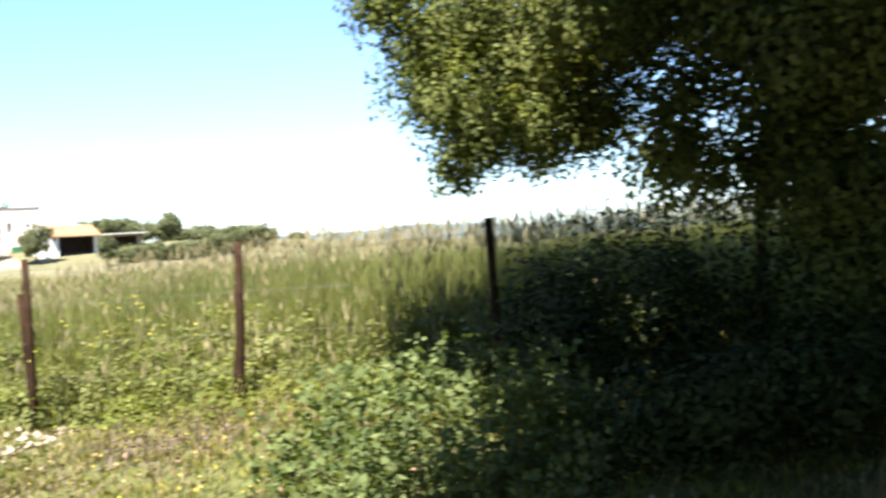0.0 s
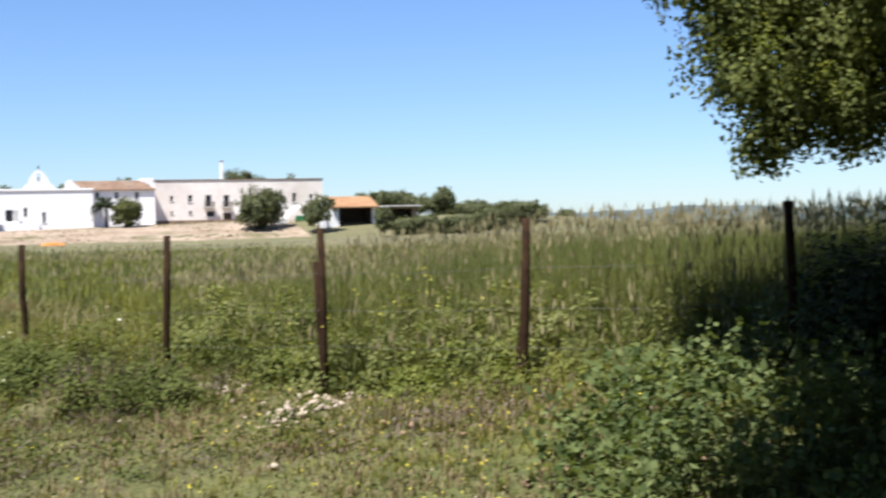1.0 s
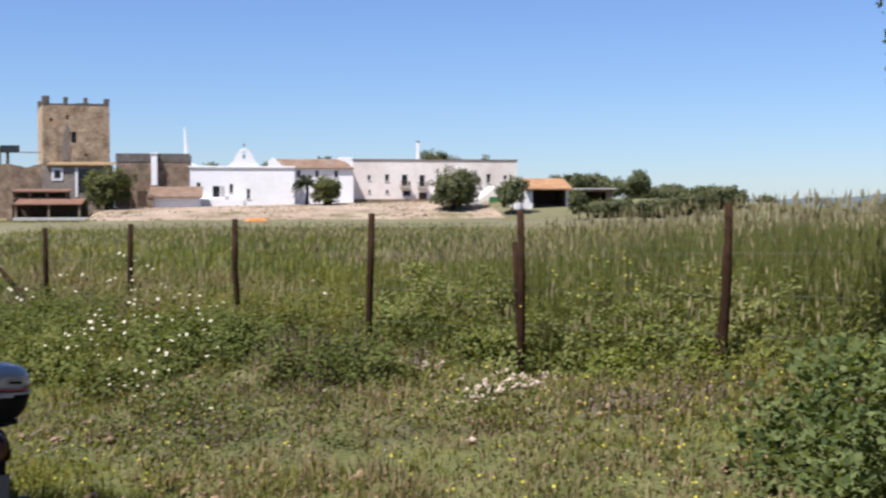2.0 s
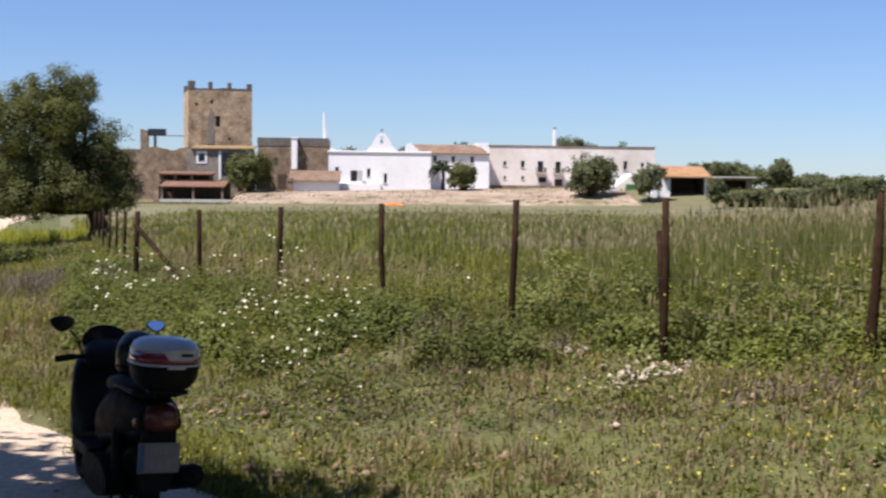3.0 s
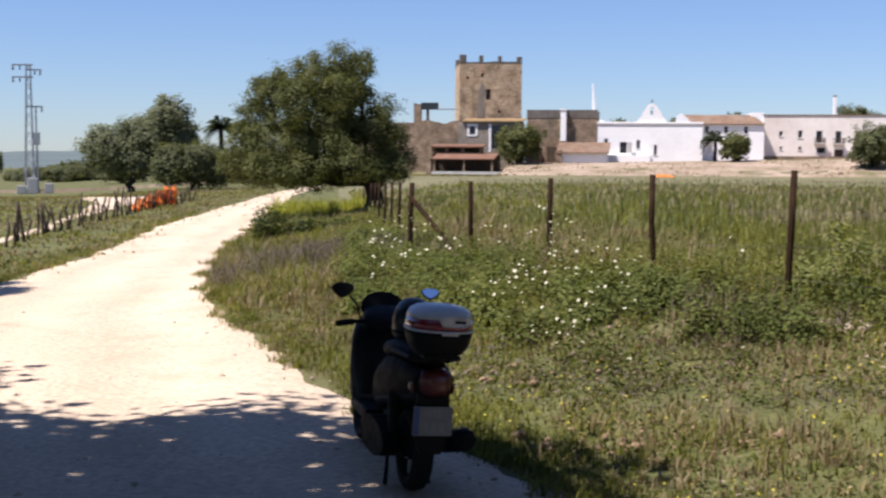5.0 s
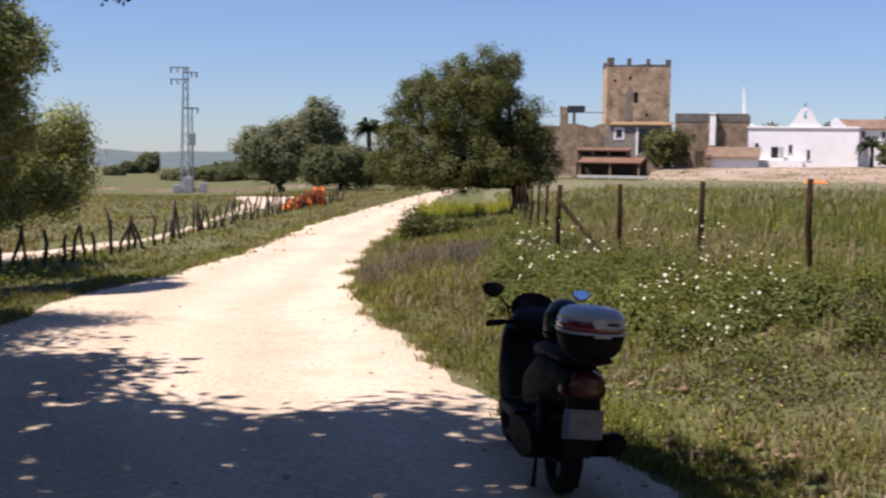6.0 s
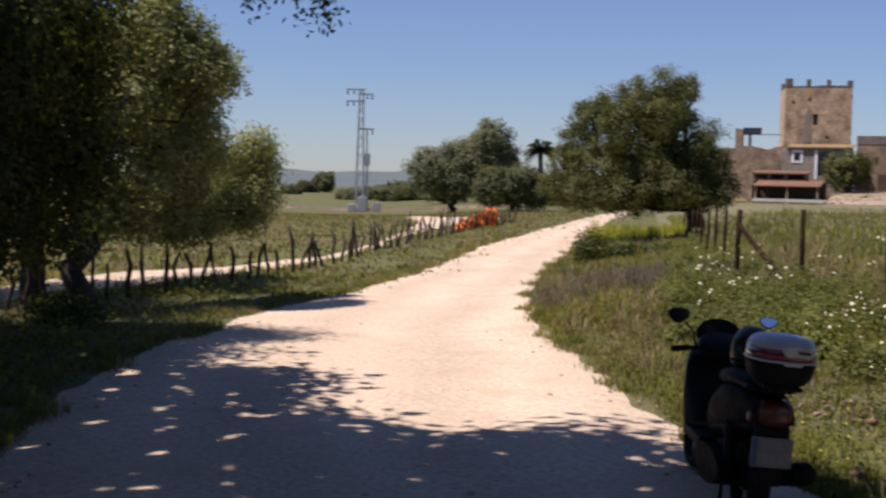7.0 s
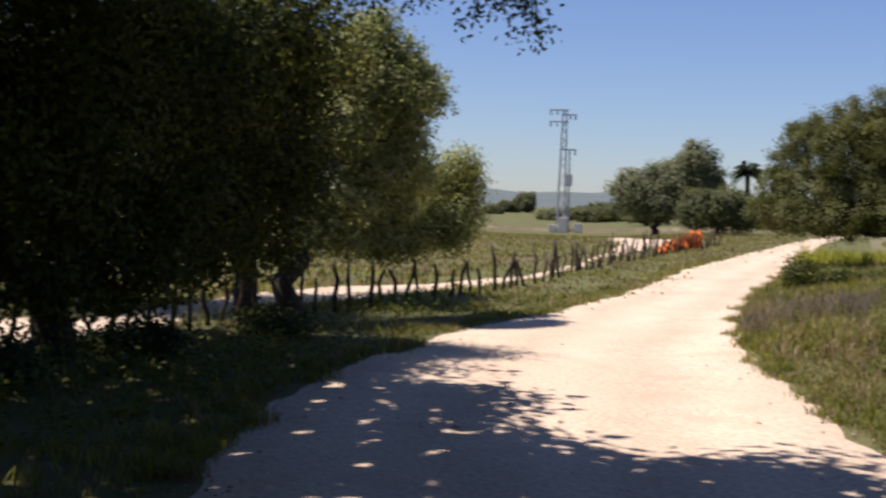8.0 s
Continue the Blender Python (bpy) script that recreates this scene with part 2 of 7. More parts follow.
M_LEAF_GREY_HAZY = leaf_mat("hazy_grey_green_leaf", (0.095, 0.108, 0.058), (0.19, 0.2, 0.115), 0.4)
M_LEAF_PALM = leaf_mat("palm_leaf", (0.0234, 0.0351, 0.0156), (0.0585, 0.0702, 0.0312), 0.2)
M_WHEAT = leaf_mat("cereal_blade", (0.096, 0.116, 0.036), (0.218, 0.226, 0.083), 0.45)
M_WHEAT_YELLOW = leaf_mat("yellowing_cereal_blade", (0.13, 0.14, 0.03), (0.26, 0.25, 0.075), 0.45)
M_WHEAT_LEAF = leaf_mat("tall_weed_leaf", (0.1, 0.122, 0.038), (0.24, 0.25, 0.094), 0.45)
M_EAR = leaf_mat("cereal_ear", (0.21, 0.18, 0.1), (0.35, 0.3, 0.185), 0.35)
M_WEED = leaf_mat("weed_blade", (0.105, 0.12, 0.026), (0.245, 0.236, 0.064), 0.4, 0.75, 0.08)
M_WEED_DRY = leaf_mat("dry_grass", (0.156, 0.1248, 0.0702), (0.2808, 0.2262, 0.1326), 0.3)
M_WEED_DARK = leaf_mat("broad_weed_leaf", (0.06, 0.08, 0.022), (0.158, 0.175, 0.056), 0.38, 0.75, 0.08)
M_WEED_BLUE = leaf_mat("seeding_grass", (0.1014, 0.0819, 0.0686), (0.1638, 0.1326, 0.1092), 0.2)
M_WEED_LEAF = leaf_mat("bright_weed_leaf", (0.0936, 0.117, 0.0234), (0.195, 0.2106, 0.0546), 0.35)
M_MALLOW = leaf_mat("mallow_leaf", (0.07, 0.1, 0.038), (0.18, 0.215, 0.086), 0.4, 0.7, 0.1)
M_PETAL = leaf_mat("white_petal", (0.62, 0.59, 0.46), (0.72, 0.7, 0.58), 0.3)
M_YELLOW = leaf_mat("yellow_petal", (0.429, 0.3744, 0.0468), (0.585, 0.5304, 0.0936), 0.3)

# ---- ground ----
AXIS = radians(31.8)  # the farm's facades face back along this azimuth
FARM = Matrix(((math.cos(AXIS), -math.sin(AXIS), 0, 0), (math.sin(AXIS), math.cos(AXIS), 0, 0), (0, 0, 1, 0), (0, 0, 0, 1)))
BEND_AZ = radians(44.2)  # azimuth along which the fence goes on beside the track
FENCE_B, FENCE_P = 9.0, radians(-18.3)  # distance of the wire fence's line and the azimuth of its foot


def ground_z(x, y):
    x, y = np.asarray(x, float), np.asarray(y, float)
    r = np.hypot(x, y)
    az = np.degrees(np.arctan2(-x, y))
    u = -x * math.sin(FENCE_P) + y * math.cos(FENCE_P) - FENCE_B
    v = -x * math.cos(FENCE_P) - y * math.sin(FENCE_P)
    bank = 0.5 - 0.2 * np.exp(-(((v - 6.9) / 1.8) ** 2)) + 0.035 * np.clip(2.8 - v, 0, 18)
    w = -(x + 0.28) * -math.cos(BEND_AZ) + (y + 0.13) * math.sin(BEND_AZ)  # distance beyond the second fence's line
    z = bank * np.minimum(smoothstep(-4.8, 0.0, u), smoothstep(-3.3, 0.2, w)) * (1 - smoothstep(25, 90, u)) * (1 - 0.55 * smoothstep(20, 44, r) * smoothstep(40, 43, az)) * (1 - smoothstep(44, 62, r) * smoothstep(41, 44, az))
    d, s = -x * math.sin(AXIS) + y * math.cos(AXIS), x * math.cos(AXIS) + y * math.sin(AXIS)
    mound = 2.2 + 0.022 * np.clip(s, -10, 45)
    start = 166 - 0.25 * np.clip(s - 20, 0, 60) + 22 * (1 - smoothstep(-25, -19, s))
    z += mound * smoothstep(0, 1, (d - start) / 27) * (1 - smoothstep(60, 120, np.abs(s)))
    z -= 1.3 * smoothstep(55, 120, r) * smoothstep(50, 60, az) * (1 - smoothstep(110, 140, az))
    hill = 17 + 5 * np.sin(az * 0.23 + 1) + 3 * np.sin(az * 0.71) + 1.5 * np.sin(az * 1.9 + 2)
    z += hill * smoothstep(600, 2500, r) * (1 - smoothstep(2600, 3900, r))
    z -= 0.04 * (1 - smoothstep(-5.0, -2.0, u)) * smoothstep(3.5, 6.0, r) * (1 - smoothstep(45, 90, r))
    z += 0.02 * np.sin(x * 1.7 + 0.6 * y) * np.sin(y * 1.3 - 0.4 * x)
    return z


def farm(s, d, z=None):
    """A pose in the farm's frame: s to the right, d deep."""
    p = FARM @ Vector((s, d, 0))
    return Matrix.Translation((0, 0, float(ground_z(p.x, p.y)) if z is None else z)) @ FARM @ Matrix.Translation((s, d, 0))


az_list = np.radians(np.concatenate([np.arange(-60, 110, 0.5), np.arange(110, 300, 3.0)]))
r_list = np.concatenate([[0.4], np.geomspace(1.0, 4200, 150)])
A, R = np.meshgrid(az_list, r_list)
gx, gy = -np.sin(A) * R, np.cos(A) * R
gv = np.stack([gx, gy, ground_z(gx, gy)], -1).reshape(-1, 3)
na, nr = len(az_list), len(r_list)
i0 = (np.arange(nr - 1)[:, None] * na + np.arange(na)).ravel()
i1 = (np.arange(nr - 1)[:, None] * na + (np.arange(na) + 1) % na).ravel()
gq = np.stack([i0, i0 + na, i1 + na, i1], -1)
gv = np.vstack([gv, [[0, 0, 0]]])
g_r, g_az = np.hypot(*gv[gq[:, 0], :2].T), np.degrees(np.arctan2(-gv[gq[:, 0], 0], gv[gq[:, 0], 1]))
me = mesh_tris("ground", gv, gq, [M_GRASS_GROUND, M_HAZY_HILLS, M_FIELD], np.where(g_r > 520, 1, np.where((g_r > 55) & (np.abs(g_az - 8) < 38), 2, 0)))
me.polygons.foreach_set("use_smooth", [True] * len(me.polygons))
tagged(new("ground", me), "grassy ground with bare earth patches and haze-tinted far hills", "ground", kind="structure")


def strip(name, left, right, mat, lift, label, category, wobble=0.12, cross=10, step=0.35):
    """A track between two edge lines, laid on the ground with ragged edges."""
    def resample(line, n):
        line = np.array(line, float)
        s = np.r_[0, np.cumsum(np.hypot(*np.diff(line, axis=0).T))]
        t = np.linspace(0, s[-1], n)
        out = np.stack([np.interp(t, s, line[:, 0]), np.interp(t, s, line[:, 1])], -1)
        k = np.array([1, 4, 6, 4, 1]) / 16
        pad = np.vstack([out[:1]] * 2 + [out] + [out[-1:]] * 2)
        return np.stack([np.convolve(pad[:, i], k, "valid") for i in (0, 1)], -1)
    n = int(np.hypot(*np.diff(np.array(left, float), axis=0).T).sum() / step)
    a, b = resample(left, n), resample(right, n)
    w = np.random.default_rng(3)
    ea, eb = (sum(a * np.sin(np.arange(n) * step * f + w.uniform(0, 6.28)) for a, f in ((wobble, 1.3), (wobble * 0.8, 3.1), (wobble * 0.5, 7.0)))[:, None] + w.normal(0, wobble * 0.25, (n, 1)) for _ in range(2))
    d = (b - a) / np.maximum(np.hypot(*(b - a).T), 0.01)[:, None]
    a, b = a + d * ea, b + d * eb
    f = np.linspace(0, 1, cross + 1)[None, :, None]
    xy = a[:, None] * (1 - f) + b[:, None] * f
    edge = np.minimum(f, 1 - f)[..., 0] * 2
    z = ground_z(xy[..., 0], xy[..., 1]) + lift * np.clip(edge * 6, -0.5, 1) - 0.01 * (edge < 0.01)
    V = np.concatenate([xy, z[..., None]], -1).reshape(-1, 3)
    k = (np.arange(n - 1)[:, None] * (cross + 1) + np.arange(cross)).ravel()
    me = mesh_tris(name, V, np.stack([k, k + 1, k + cross + 2, k + cross + 1], -1), mat)
    me.polygons.foreach_set("use_smooth", [True] * len(me.polygons))
    width = np.hypot(*(b - a).T)[:, None]
    me.attributes.new("across", "FLOAT", "POINT").data.foreach_set("value", ((f[..., 0] - 0.45) * width).astype(np.float32).ravel())
    return tagged(new(name, me), label, category, kind="structure")


ROAD_LEFT = [(4, -9), (0, -3.5), (-4.4, -0.9), (-8.0, 1.6), (-9.7, 2.35), (-11.0, 3.05), (-12.1, 3.85), (-13.1, 4.75), (-14.2, 5.75), (-16.3, 7.6), (-17.7, 9.6), (-19.6, 11.8), (-21.9, 14.2), (-28.8, 20.6), (-36, 27.9), (-43.8, 36.1), (-54.6, 47.2), (-75, 70)]
ROAD_RIGHT = [(12, 5.2), (6, 4.6), (1, 4.3), (-2.2, 4.8), (-4.2, 5.6), (-5.4, 6.0), (-7.4, 6.9), (-10.4, 8.5), (-13, 10.0), (-15.0, 11.6), (-17.3, 13.5), (-21.7, 17.5), (-29.2, 24.9), (-49.8, 44.6), (-71, 67)]
ROAD_LEFT, ROAD_RIGHT = ([(x * 1.02, y * 1.02) for x, y in e] for e in (ROAD_LEFT, ROAD_RIGHT))
strip("road", ROAD_LEFT, ROAD_RIGHT, M_ROAD, 0.03, "pale dusty dirt track with faint wheel ruts", "road", 0.05, 16, 0.2)
TRACK_FAR = [(-17.5, -7), (-18.0, -1.5), (-18.3, 1.5), (-18.7, 3.0), (-20.2, 4.5), (-23.0, 6.9), (-24.0, 9.2), (-25.0, 11.5), (-27.2, 14.9), (-30.8, 18.1), (-38.4, 24.3), (-47.5, 30.9), (-60, 38)]
TRACK_NEAR = [(-13.2, -7), (-14.0, -1.5), (-14.9, 1.0), (-15.8, 2.2), (-17.7, 3.9), (-19.4, 5.4), (-21.4, 8.1), (-23.4, 11.2), (-26.0, 14.1), (-29.7, 17.8), (-36.0, 22.8), (-43.8, 30.2), (-54, 41)]
strip("side_track", TRACK_FAR, TRACK_NEAR, M_ROAD, 0.02, "pale dirt track behind a stake fence", "track", 0.12, 8, 0.5)


def farm_xy(s, d):
    p = FARM @ Vector((s, d, 0))
    return p.x, p.y


strip("farm_yard", [farm_xy(s, 171 - 0.12 * max(s - 10, 0) + (17 if s < -21 else 0)) for s in range(-34, 37, 5)], [farm_xy(s, 206) for s in range(-34, 37, 5)], M_YARD, 0.06, "sandy earth bank before the farm buildings", "yard", 0.8, 24, 0.8)

# ---- the farm ----
def pierced(bm, x0, x1, z0, z1, y0, y1, holes):
    """A wall from x0 to x1, y0 (front) to y1, with openings (xa, xb, za, zb) through it."""
    xs = sorted({x0, x1, *(v for h in holes for v in h[:2])})
    zs = sorted({z0, z1, *(v for h in holes for v in h[2:])})
    def is_open(i, j):
        if not (0 <= i < len(xs) - 1 and 0 <= j < len(zs) - 1):
            return True
        cx, cz = (xs[i] + xs[i + 1]) / 2, (zs[j] + zs[j + 1]) / 2
        return any(a < cx < b and c < cz < d for a, b, c, d in holes)
    quad = lambda *p: bm.faces.new([bm.verts.new(q) for q in p])
    for i in range(len(xs) - 1):
        for j in range(len(zs) - 1):
            if is_open(i, j):
                continue
            a, b, c, d = xs[i], xs[i + 1], zs[j], zs[j + 1]
            quad((a, y0, c), (b, y0, c), (b, y0, d), (a, y0, d))
            quad((a, y1, c), (a, y1, d), (b, y1, d), (b, y1, c))
            if is_open(i - 1, j):
                quad((a, y0, c), (a, y0, d), (a, y1, d), (a, y1, c))
            if is_open(i + 1, j):
                quad((b, y0, c), (b, y1, c), (b, y1, d), (b, y0, d))
            if is_open(i, j - 1):
                quad((a, y0, c), (a, y1, c), (b, y1, c), (b, y0, c))
            if is_open(i, j + 1):
                quad((a, y0, d), (b, y0, d), (b, y1, d), (a, y1, d))
    bmesh.ops.remove_doubles(bm, verts=bm.verts, dist=0.001)
    return bm


def shell(bm, x0, x1, y0, y1, z0, z1, holes, t=0.5):
    """Four walls round a building, the front one with openings."""
    pierced(bm, x0, x1, z0, z1, y0, y0 + t, holes)
    box(bm, x0, x0 + t, y0 + t + 0.003, y1 - t - 0.003, z0, z1)
    box(bm, x1 - t, x1, y0 + t + 0.003, y1 - t - 0.003, z0, z1)
    box(bm, x0, x1, y1 - t, y1, z0, z1)
    return bm


def window(parent, h, y, door=False, frame_mat=None, pane_mat=None):
    """A window or door set back in its opening: frame, bars and pane."""
    a, b, c, d = h
    w = part("door" if door else "window", pierced(bmesh.new(), a, b, c, d, y + 0.18, y + 0.26, [(a + 0.09, b - 0.09, c + (0.02 if door else 0.09), d - 0.09)]), frame_mat or M_FRAME, parent)
    part("pane", boxed(a + 0.09, b - 0.09, y + 0.21, y + 0.24, c + 0.02, d - 0.09), pane_mat or M_PANE, w)
    if not door:
        part("sill", boxed(a - 0.1, b + 0.1, y - 0.08, y + 0.16, c - 0.12, c - 0.004), M_FRAME, w)
    return w


def tiled_slope(bm, x0, x1, y0, z0, y1, z1, pitch=0.45, thick=0.12, lean=(0.0, 0.0)):
    """A roof plane of rounded tile courses that run from eaves (y0, z0) to ridge (y1, z1)."""
    n = max(3, int((x1 - x0) / pitch))
    k = 4
    xs = np.linspace(x0, x1, n * k + 1)
    up = 0.07 * np.abs(np.sin(np.pi * np.arange(n * k + 1) / k))
    lo = [bm.verts.new((x, y0, z0 + u)) for x, u in zip(xs, up)]
    xh = np.linspace(x0 + lean[0], x1 + lean[1], n * k + 1)
    hi = [bm.verts.new((x, y1, z1 + u)) for x, u in zip(xh, up)]
    lo2 = [bm.verts.new((x, y0, z0 - thick)) for x in xs]
    hi2 = [bm.verts.new((x, y1, z1 - thick)) for x in xh]
    for i in range(len(xs) - 1):
        bm.faces.new((lo[i], lo[i + 1], hi[i + 1], hi[i]))
        bm.faces.new((lo2[i], hi2[i], hi2[i + 1], lo2[i + 1]))
        bm.faces.new((lo[i], lo2[i], lo2[i + 1], lo[i + 1]))
        bm.faces.new((hi[i], hi[i + 1], hi2[i + 1], hi2[i]))
    bm.faces.new((lo[0], hi[0], hi2[0], lo2[0]))
    bm.faces.new((lo[-1], lo2[-1], hi2[-1], hi[-1]))
    return bm


def rough_wall(bm, x0, x1, y0, y1, z0, tops, jag=0.25, seed=1):
    """A wall with a broken, uneven top edge: tops gives (x, z) along it."""
    w = random.Random(seed)
    n = max(4, int((x1 - x0) / 0.7))
    xs = [x0 + (x1 - x0) * i / n for i in range(n + 1)]
    zs = [float(np.interp(x, [t[0] for t in tops], [t[1] for t in tops])) + w.uniform(-jag, jag) * 0.5 for x in xs]
    prism(bm, [(x0, z0)] + [(x1, z0)] + list(zip(xs, zs))[::-1], y0, y1)
    return bm


G0 = -1.5  # walls reach below the ground line

# keep tower
tower = thing("castle_tower", farm(-25.2, 200, 0), "square weathered tan stone keep tower with broken battlements", "tower")
bm = bmesh.new()
SL = (-0.75, 0.0, 12.0, 13.7)
pierced(bm, -5.0, 5.0, 0.5, 17.7, 0.0, 1.6, [SL, (-3.9, -3.5, 15.2, 15.7), (-1.5, -1.1, 15.6, 16.2), (1.2, 1.6, 9.9, 10.3)])
bmesh.ops.rotate(bm, verts=bm.verts, cent=(0, 0, 0), matrix=Matrix.Rotation(radians(12.5), 3, "Z"))
part("wall", bm, M_STONE, tower)
for x0, x1, y0, y1 in ((-5.0, -3.4, 1.603, 9.0), (3.4, 5.0, 1.603, 9.0), (-5.0, 5.0, 9.003, 10.4)):
    part("wall", boxed(x0, x1, y0, y1, 0.5, 17.7), M_STONE, tower, at=Matrix.Rotation(radians(12.5), 4, "Z"))
bm = box(bmesh.new(), -3.39, 3.39, 1.61, 8.99, 16.6, 16.9)
bmesh.ops.rotate(bm, verts=bm.verts, cent=(0, 0, 0), matrix=Matrix.Rotation(radians(12.5), 3, "Z"))
part("roof_deck", bm, M_DARKROOF, tower)
KEEP_TURN = Matrix.Rotation(radians(12.5), 4, "Z")
for x0, x1, y0, y1, h in ((-5.0, -3.9, 0, 1.2, 1.45), (-1.85, -1.2, 0, 0.7, 1.35), (1.15, 1.75, 0, 0.7, 1.3), (4.2, 5.0, 0, 1.1, 1.2), (-5.0, -4.1, 8.6, 10.4, 1.3), (4.2, 5.0, 9.0, 10.4, 1.1), (-1.6, -0.9, 9.7, 10.4, 1.1)):
    b = boxed(x0, x1, y0, y1, 17.69, 17.7 + h, bevel=0.12)
    part("merlon", b, M_DARKROOF, tower, at=KEEP_TURN)
part("parapet", rough_wall(bmesh.new(), -3.88, 4.18, 0.05, 0.6, 17.69, [(-5, 18.0), (0, 18.05), (5, 18.15)], 0.16, 4), M_DARKROOF, tower, "dark weathered parapet course", at=KEEP_TURN)
part("grey_wall_strip", prism(bmesh.new(), [(-2.15, 9.2), (-1.0, 9.3), (-0.9, 11.2), (-1.15, 12.6), (-0.95, 13.9), (-1.35, 15.0), (-1.6, 14.3), (-1.95, 13.4), (-2.0, 12.2), (-2.3, 10.9)], -0.06, -0.004), M_GREYWALL, tower, "grey strip of uneven outline on the keep wall", at=KEEP_TURN)
# dark sheet stands for the shade inside the slit
part("embrasure_dark_back", boxed(-0.8, 0.05, 1.62, 1.75, 11.9, 13.8), M_PANE, tower, at=KEEP_TURN)

# ruined curtain wall with a stub and a sign panel on posts
ruin = thing("curtain_wall", farm(-36.5, 195, 0), "ruined brown rubble wall with a broken top", "wall")
part("wall", rough_wall(bmesh.new(), -12, 7.2, 0, 1.2, G0, [(-12, 7.6), (-4, 8.2), (-0.5, 8.0), (2, 8.8), (4.6, 8.0), (7.2, 8.6)], 0.35, 2), M_RUBBLE, ruin)
part("wall_stub", rough_wall(bmesh.new(), -0.25, 0.85, 0.05, 1.1, 8.0, [(-0.2, 11.3), (0.85, 11.0)], 0.1, 3), M_RUBBLE, ruin)
part("beam", boxed(3.6, 6.7, 0.3, 0.55, 10.2, 10.42, bevel=0.03), M_STEEL, ruin)
panel = thing("panel_on_post", farm(-34.3, 195.6, 7.9), "dark rectangular panel raised on a post over the wall", "panel")
part("board", boxed(-1.4, 1.35, -0.1, 0.5, 2.35, 3.45, bevel=0.05), M_PANE, panel)
part("post", boxed(-0.55, -0.15, 0.0, 0.4, -0.6, 2.36, bevel=0.02), M_WOODDARK, panel)

# grey house before the keep
house = thing("grey_house", farm(-24.2, 194, 0), "grey rendered house with a white-framed window and tiled lean-to roof", "house")
HW = (-3.55, -2.55, 6.35, 7.65)
HD = (-0.1, 1.6, 4.2, 7.7)
part("wall", shell(bmesh.new(), -5.3, 4.6, 0, 4.6, G0, 8.35, [HW, HD], 0.4), M_GREYWALL, house)
w = window(house, HW, 0)
part("surround", pierced(bmesh.new(), -3.85, -2.25, 6.05, 7.95, -0.08, -0.004, [HW]), M_WHITE, house, "white painted window surround")
part("door", boxed(-0.1, 1.6, 0.25, 0.35, 4.2, 7.7), M_PANE, house)
part("door_jamb", boxed(-0.45, -0.11, -0.1, 0.2, 3.6, 8.0), M_WHITE, house, "white painted door jamb")
part("door_jamb", boxed(4.0, 4.5, -0.1, -0.004, 5.0, 8.0), M_WHITE, house, "white painted door jamb")
part("roof", tiled_slope(bmesh.new(), -4.7, 4.9, -0.4, 8.4, 5.2, 9.0), M_TILE_OCHRE, house, "ochre lichen-covered tile roof")

# open stable: two stepped tile roofs on posts over dark bays
stable = thing("open_stable", farm(-27.2, 184, 0), "low open stable with two reddish tile roofs on posts", "stable")
part("wall", shell(bmesh.new(), -5.2, 4.6, 3.0, 8.0, G0, 3.2, [], 0.3), M_WOODDARK, stable)
part("lower_roof", tiled_slope(bmesh.new(), -4.4, 4.9, -2.0, 2.5, 3.0, 3.3), M_TILE_RED, stable, "reddish clay tile roof")
part("upper_roof", tiled_slope(bmesh.new(), -5.4, 2.6, 2.2, 4.35, 7.5, 4.75), M_TILE_RED, stable)
part("floor_slab", boxed(-4.4, 6.0, -2.3, 2.9, 0.2, 0.62), M_CONCRETE, stable, "pale concrete slab")
for x in (-4.1, 0.35, 4.5):
    part("post", boxed(x - 0.12, x + 0.12, -1.8, -1.55, 0.61, 2.42), M_RUBBLE, stable)
for x in (-5.2, -2.9, -0.5, 2.2):
    part("post", boxed(x - 0.12, x + 0.12, 2.6, 2.85, 3.22, 4.3), M_RUBBLE, stable)
part("upper_wall", pierced(bmesh.new(), -5.3, 2.5, 3.35, 4.3, 3.0, 3.25, [(-4.9, -3.2, 3.5, 4.15), (-2.7, -0.8, 3.5, 4.15), (-0.3, 2.1, 3.5, 4.15)]), M_RUBBLE, stable, "rubble wall with three dark openings")
# dark box stands for the shade inside the three openings
part("upper_dark_backing", boxed(-5.2, 2.4, 4.6, 4.8, 3.21, 4.4), M_WOODDARK, stable)
part("end_wall", boxed(-5.3, -4.6, -1.7, 2.9, G0, 2.55), M_RUBBLE, stable)

# long brown block with a grey parapet and a white chimney
block = thing("stone_block", farm(-13.7, 200, 0), "long brown stone building with dark grey parapet", "building")
part("wall", shell(bmesh.new(), -5.6, 5.55, 0, 7, G0, 9.1, [(-4.3, -3.6, 3.9, 5.2)], 0.5), M_RUBBLE, block)
part("parapet", pierced(bmesh.new(), -5.65, 5.6, 9.103, 10.4, -0.06, 0.5, []), M_DARKROOF, block, "dark grey weathered parapet")
part("roof", boxed(-5.1, 5.0, 0.51, 6.9, 9.0, 9.3), M_DARKROOF, block)
part("back_parapet", boxed(-5.65, 5.6, 6.6, 7.1, 9.103, 10.4), M_DARKROOF, block)
ch = part("chimney", boxed(-0.2, 0.7, -1.0, -0.064, 5.4, 10.3, bevel=0.06), M_WHITE, block, "whitewashed chimney")
part("cap", boxed(-0.3, 0.8, -1.1, -0.07, 10.3, 10.5), M_WHITE, ch)
part("buttress", boxed(-5.6, -3.2, -2.6, -0.004, G0, 3.4), M_RUBBLE, block)
part("door", boxed(-2.4, -1.0, -0.12, -0.06, 2.3, 4.6), M_WOODDARK, block)
lean = thing("lean_to", farm(-9.9, 191.5, 0), "low white lean-to with a brown tile roof", "shed")
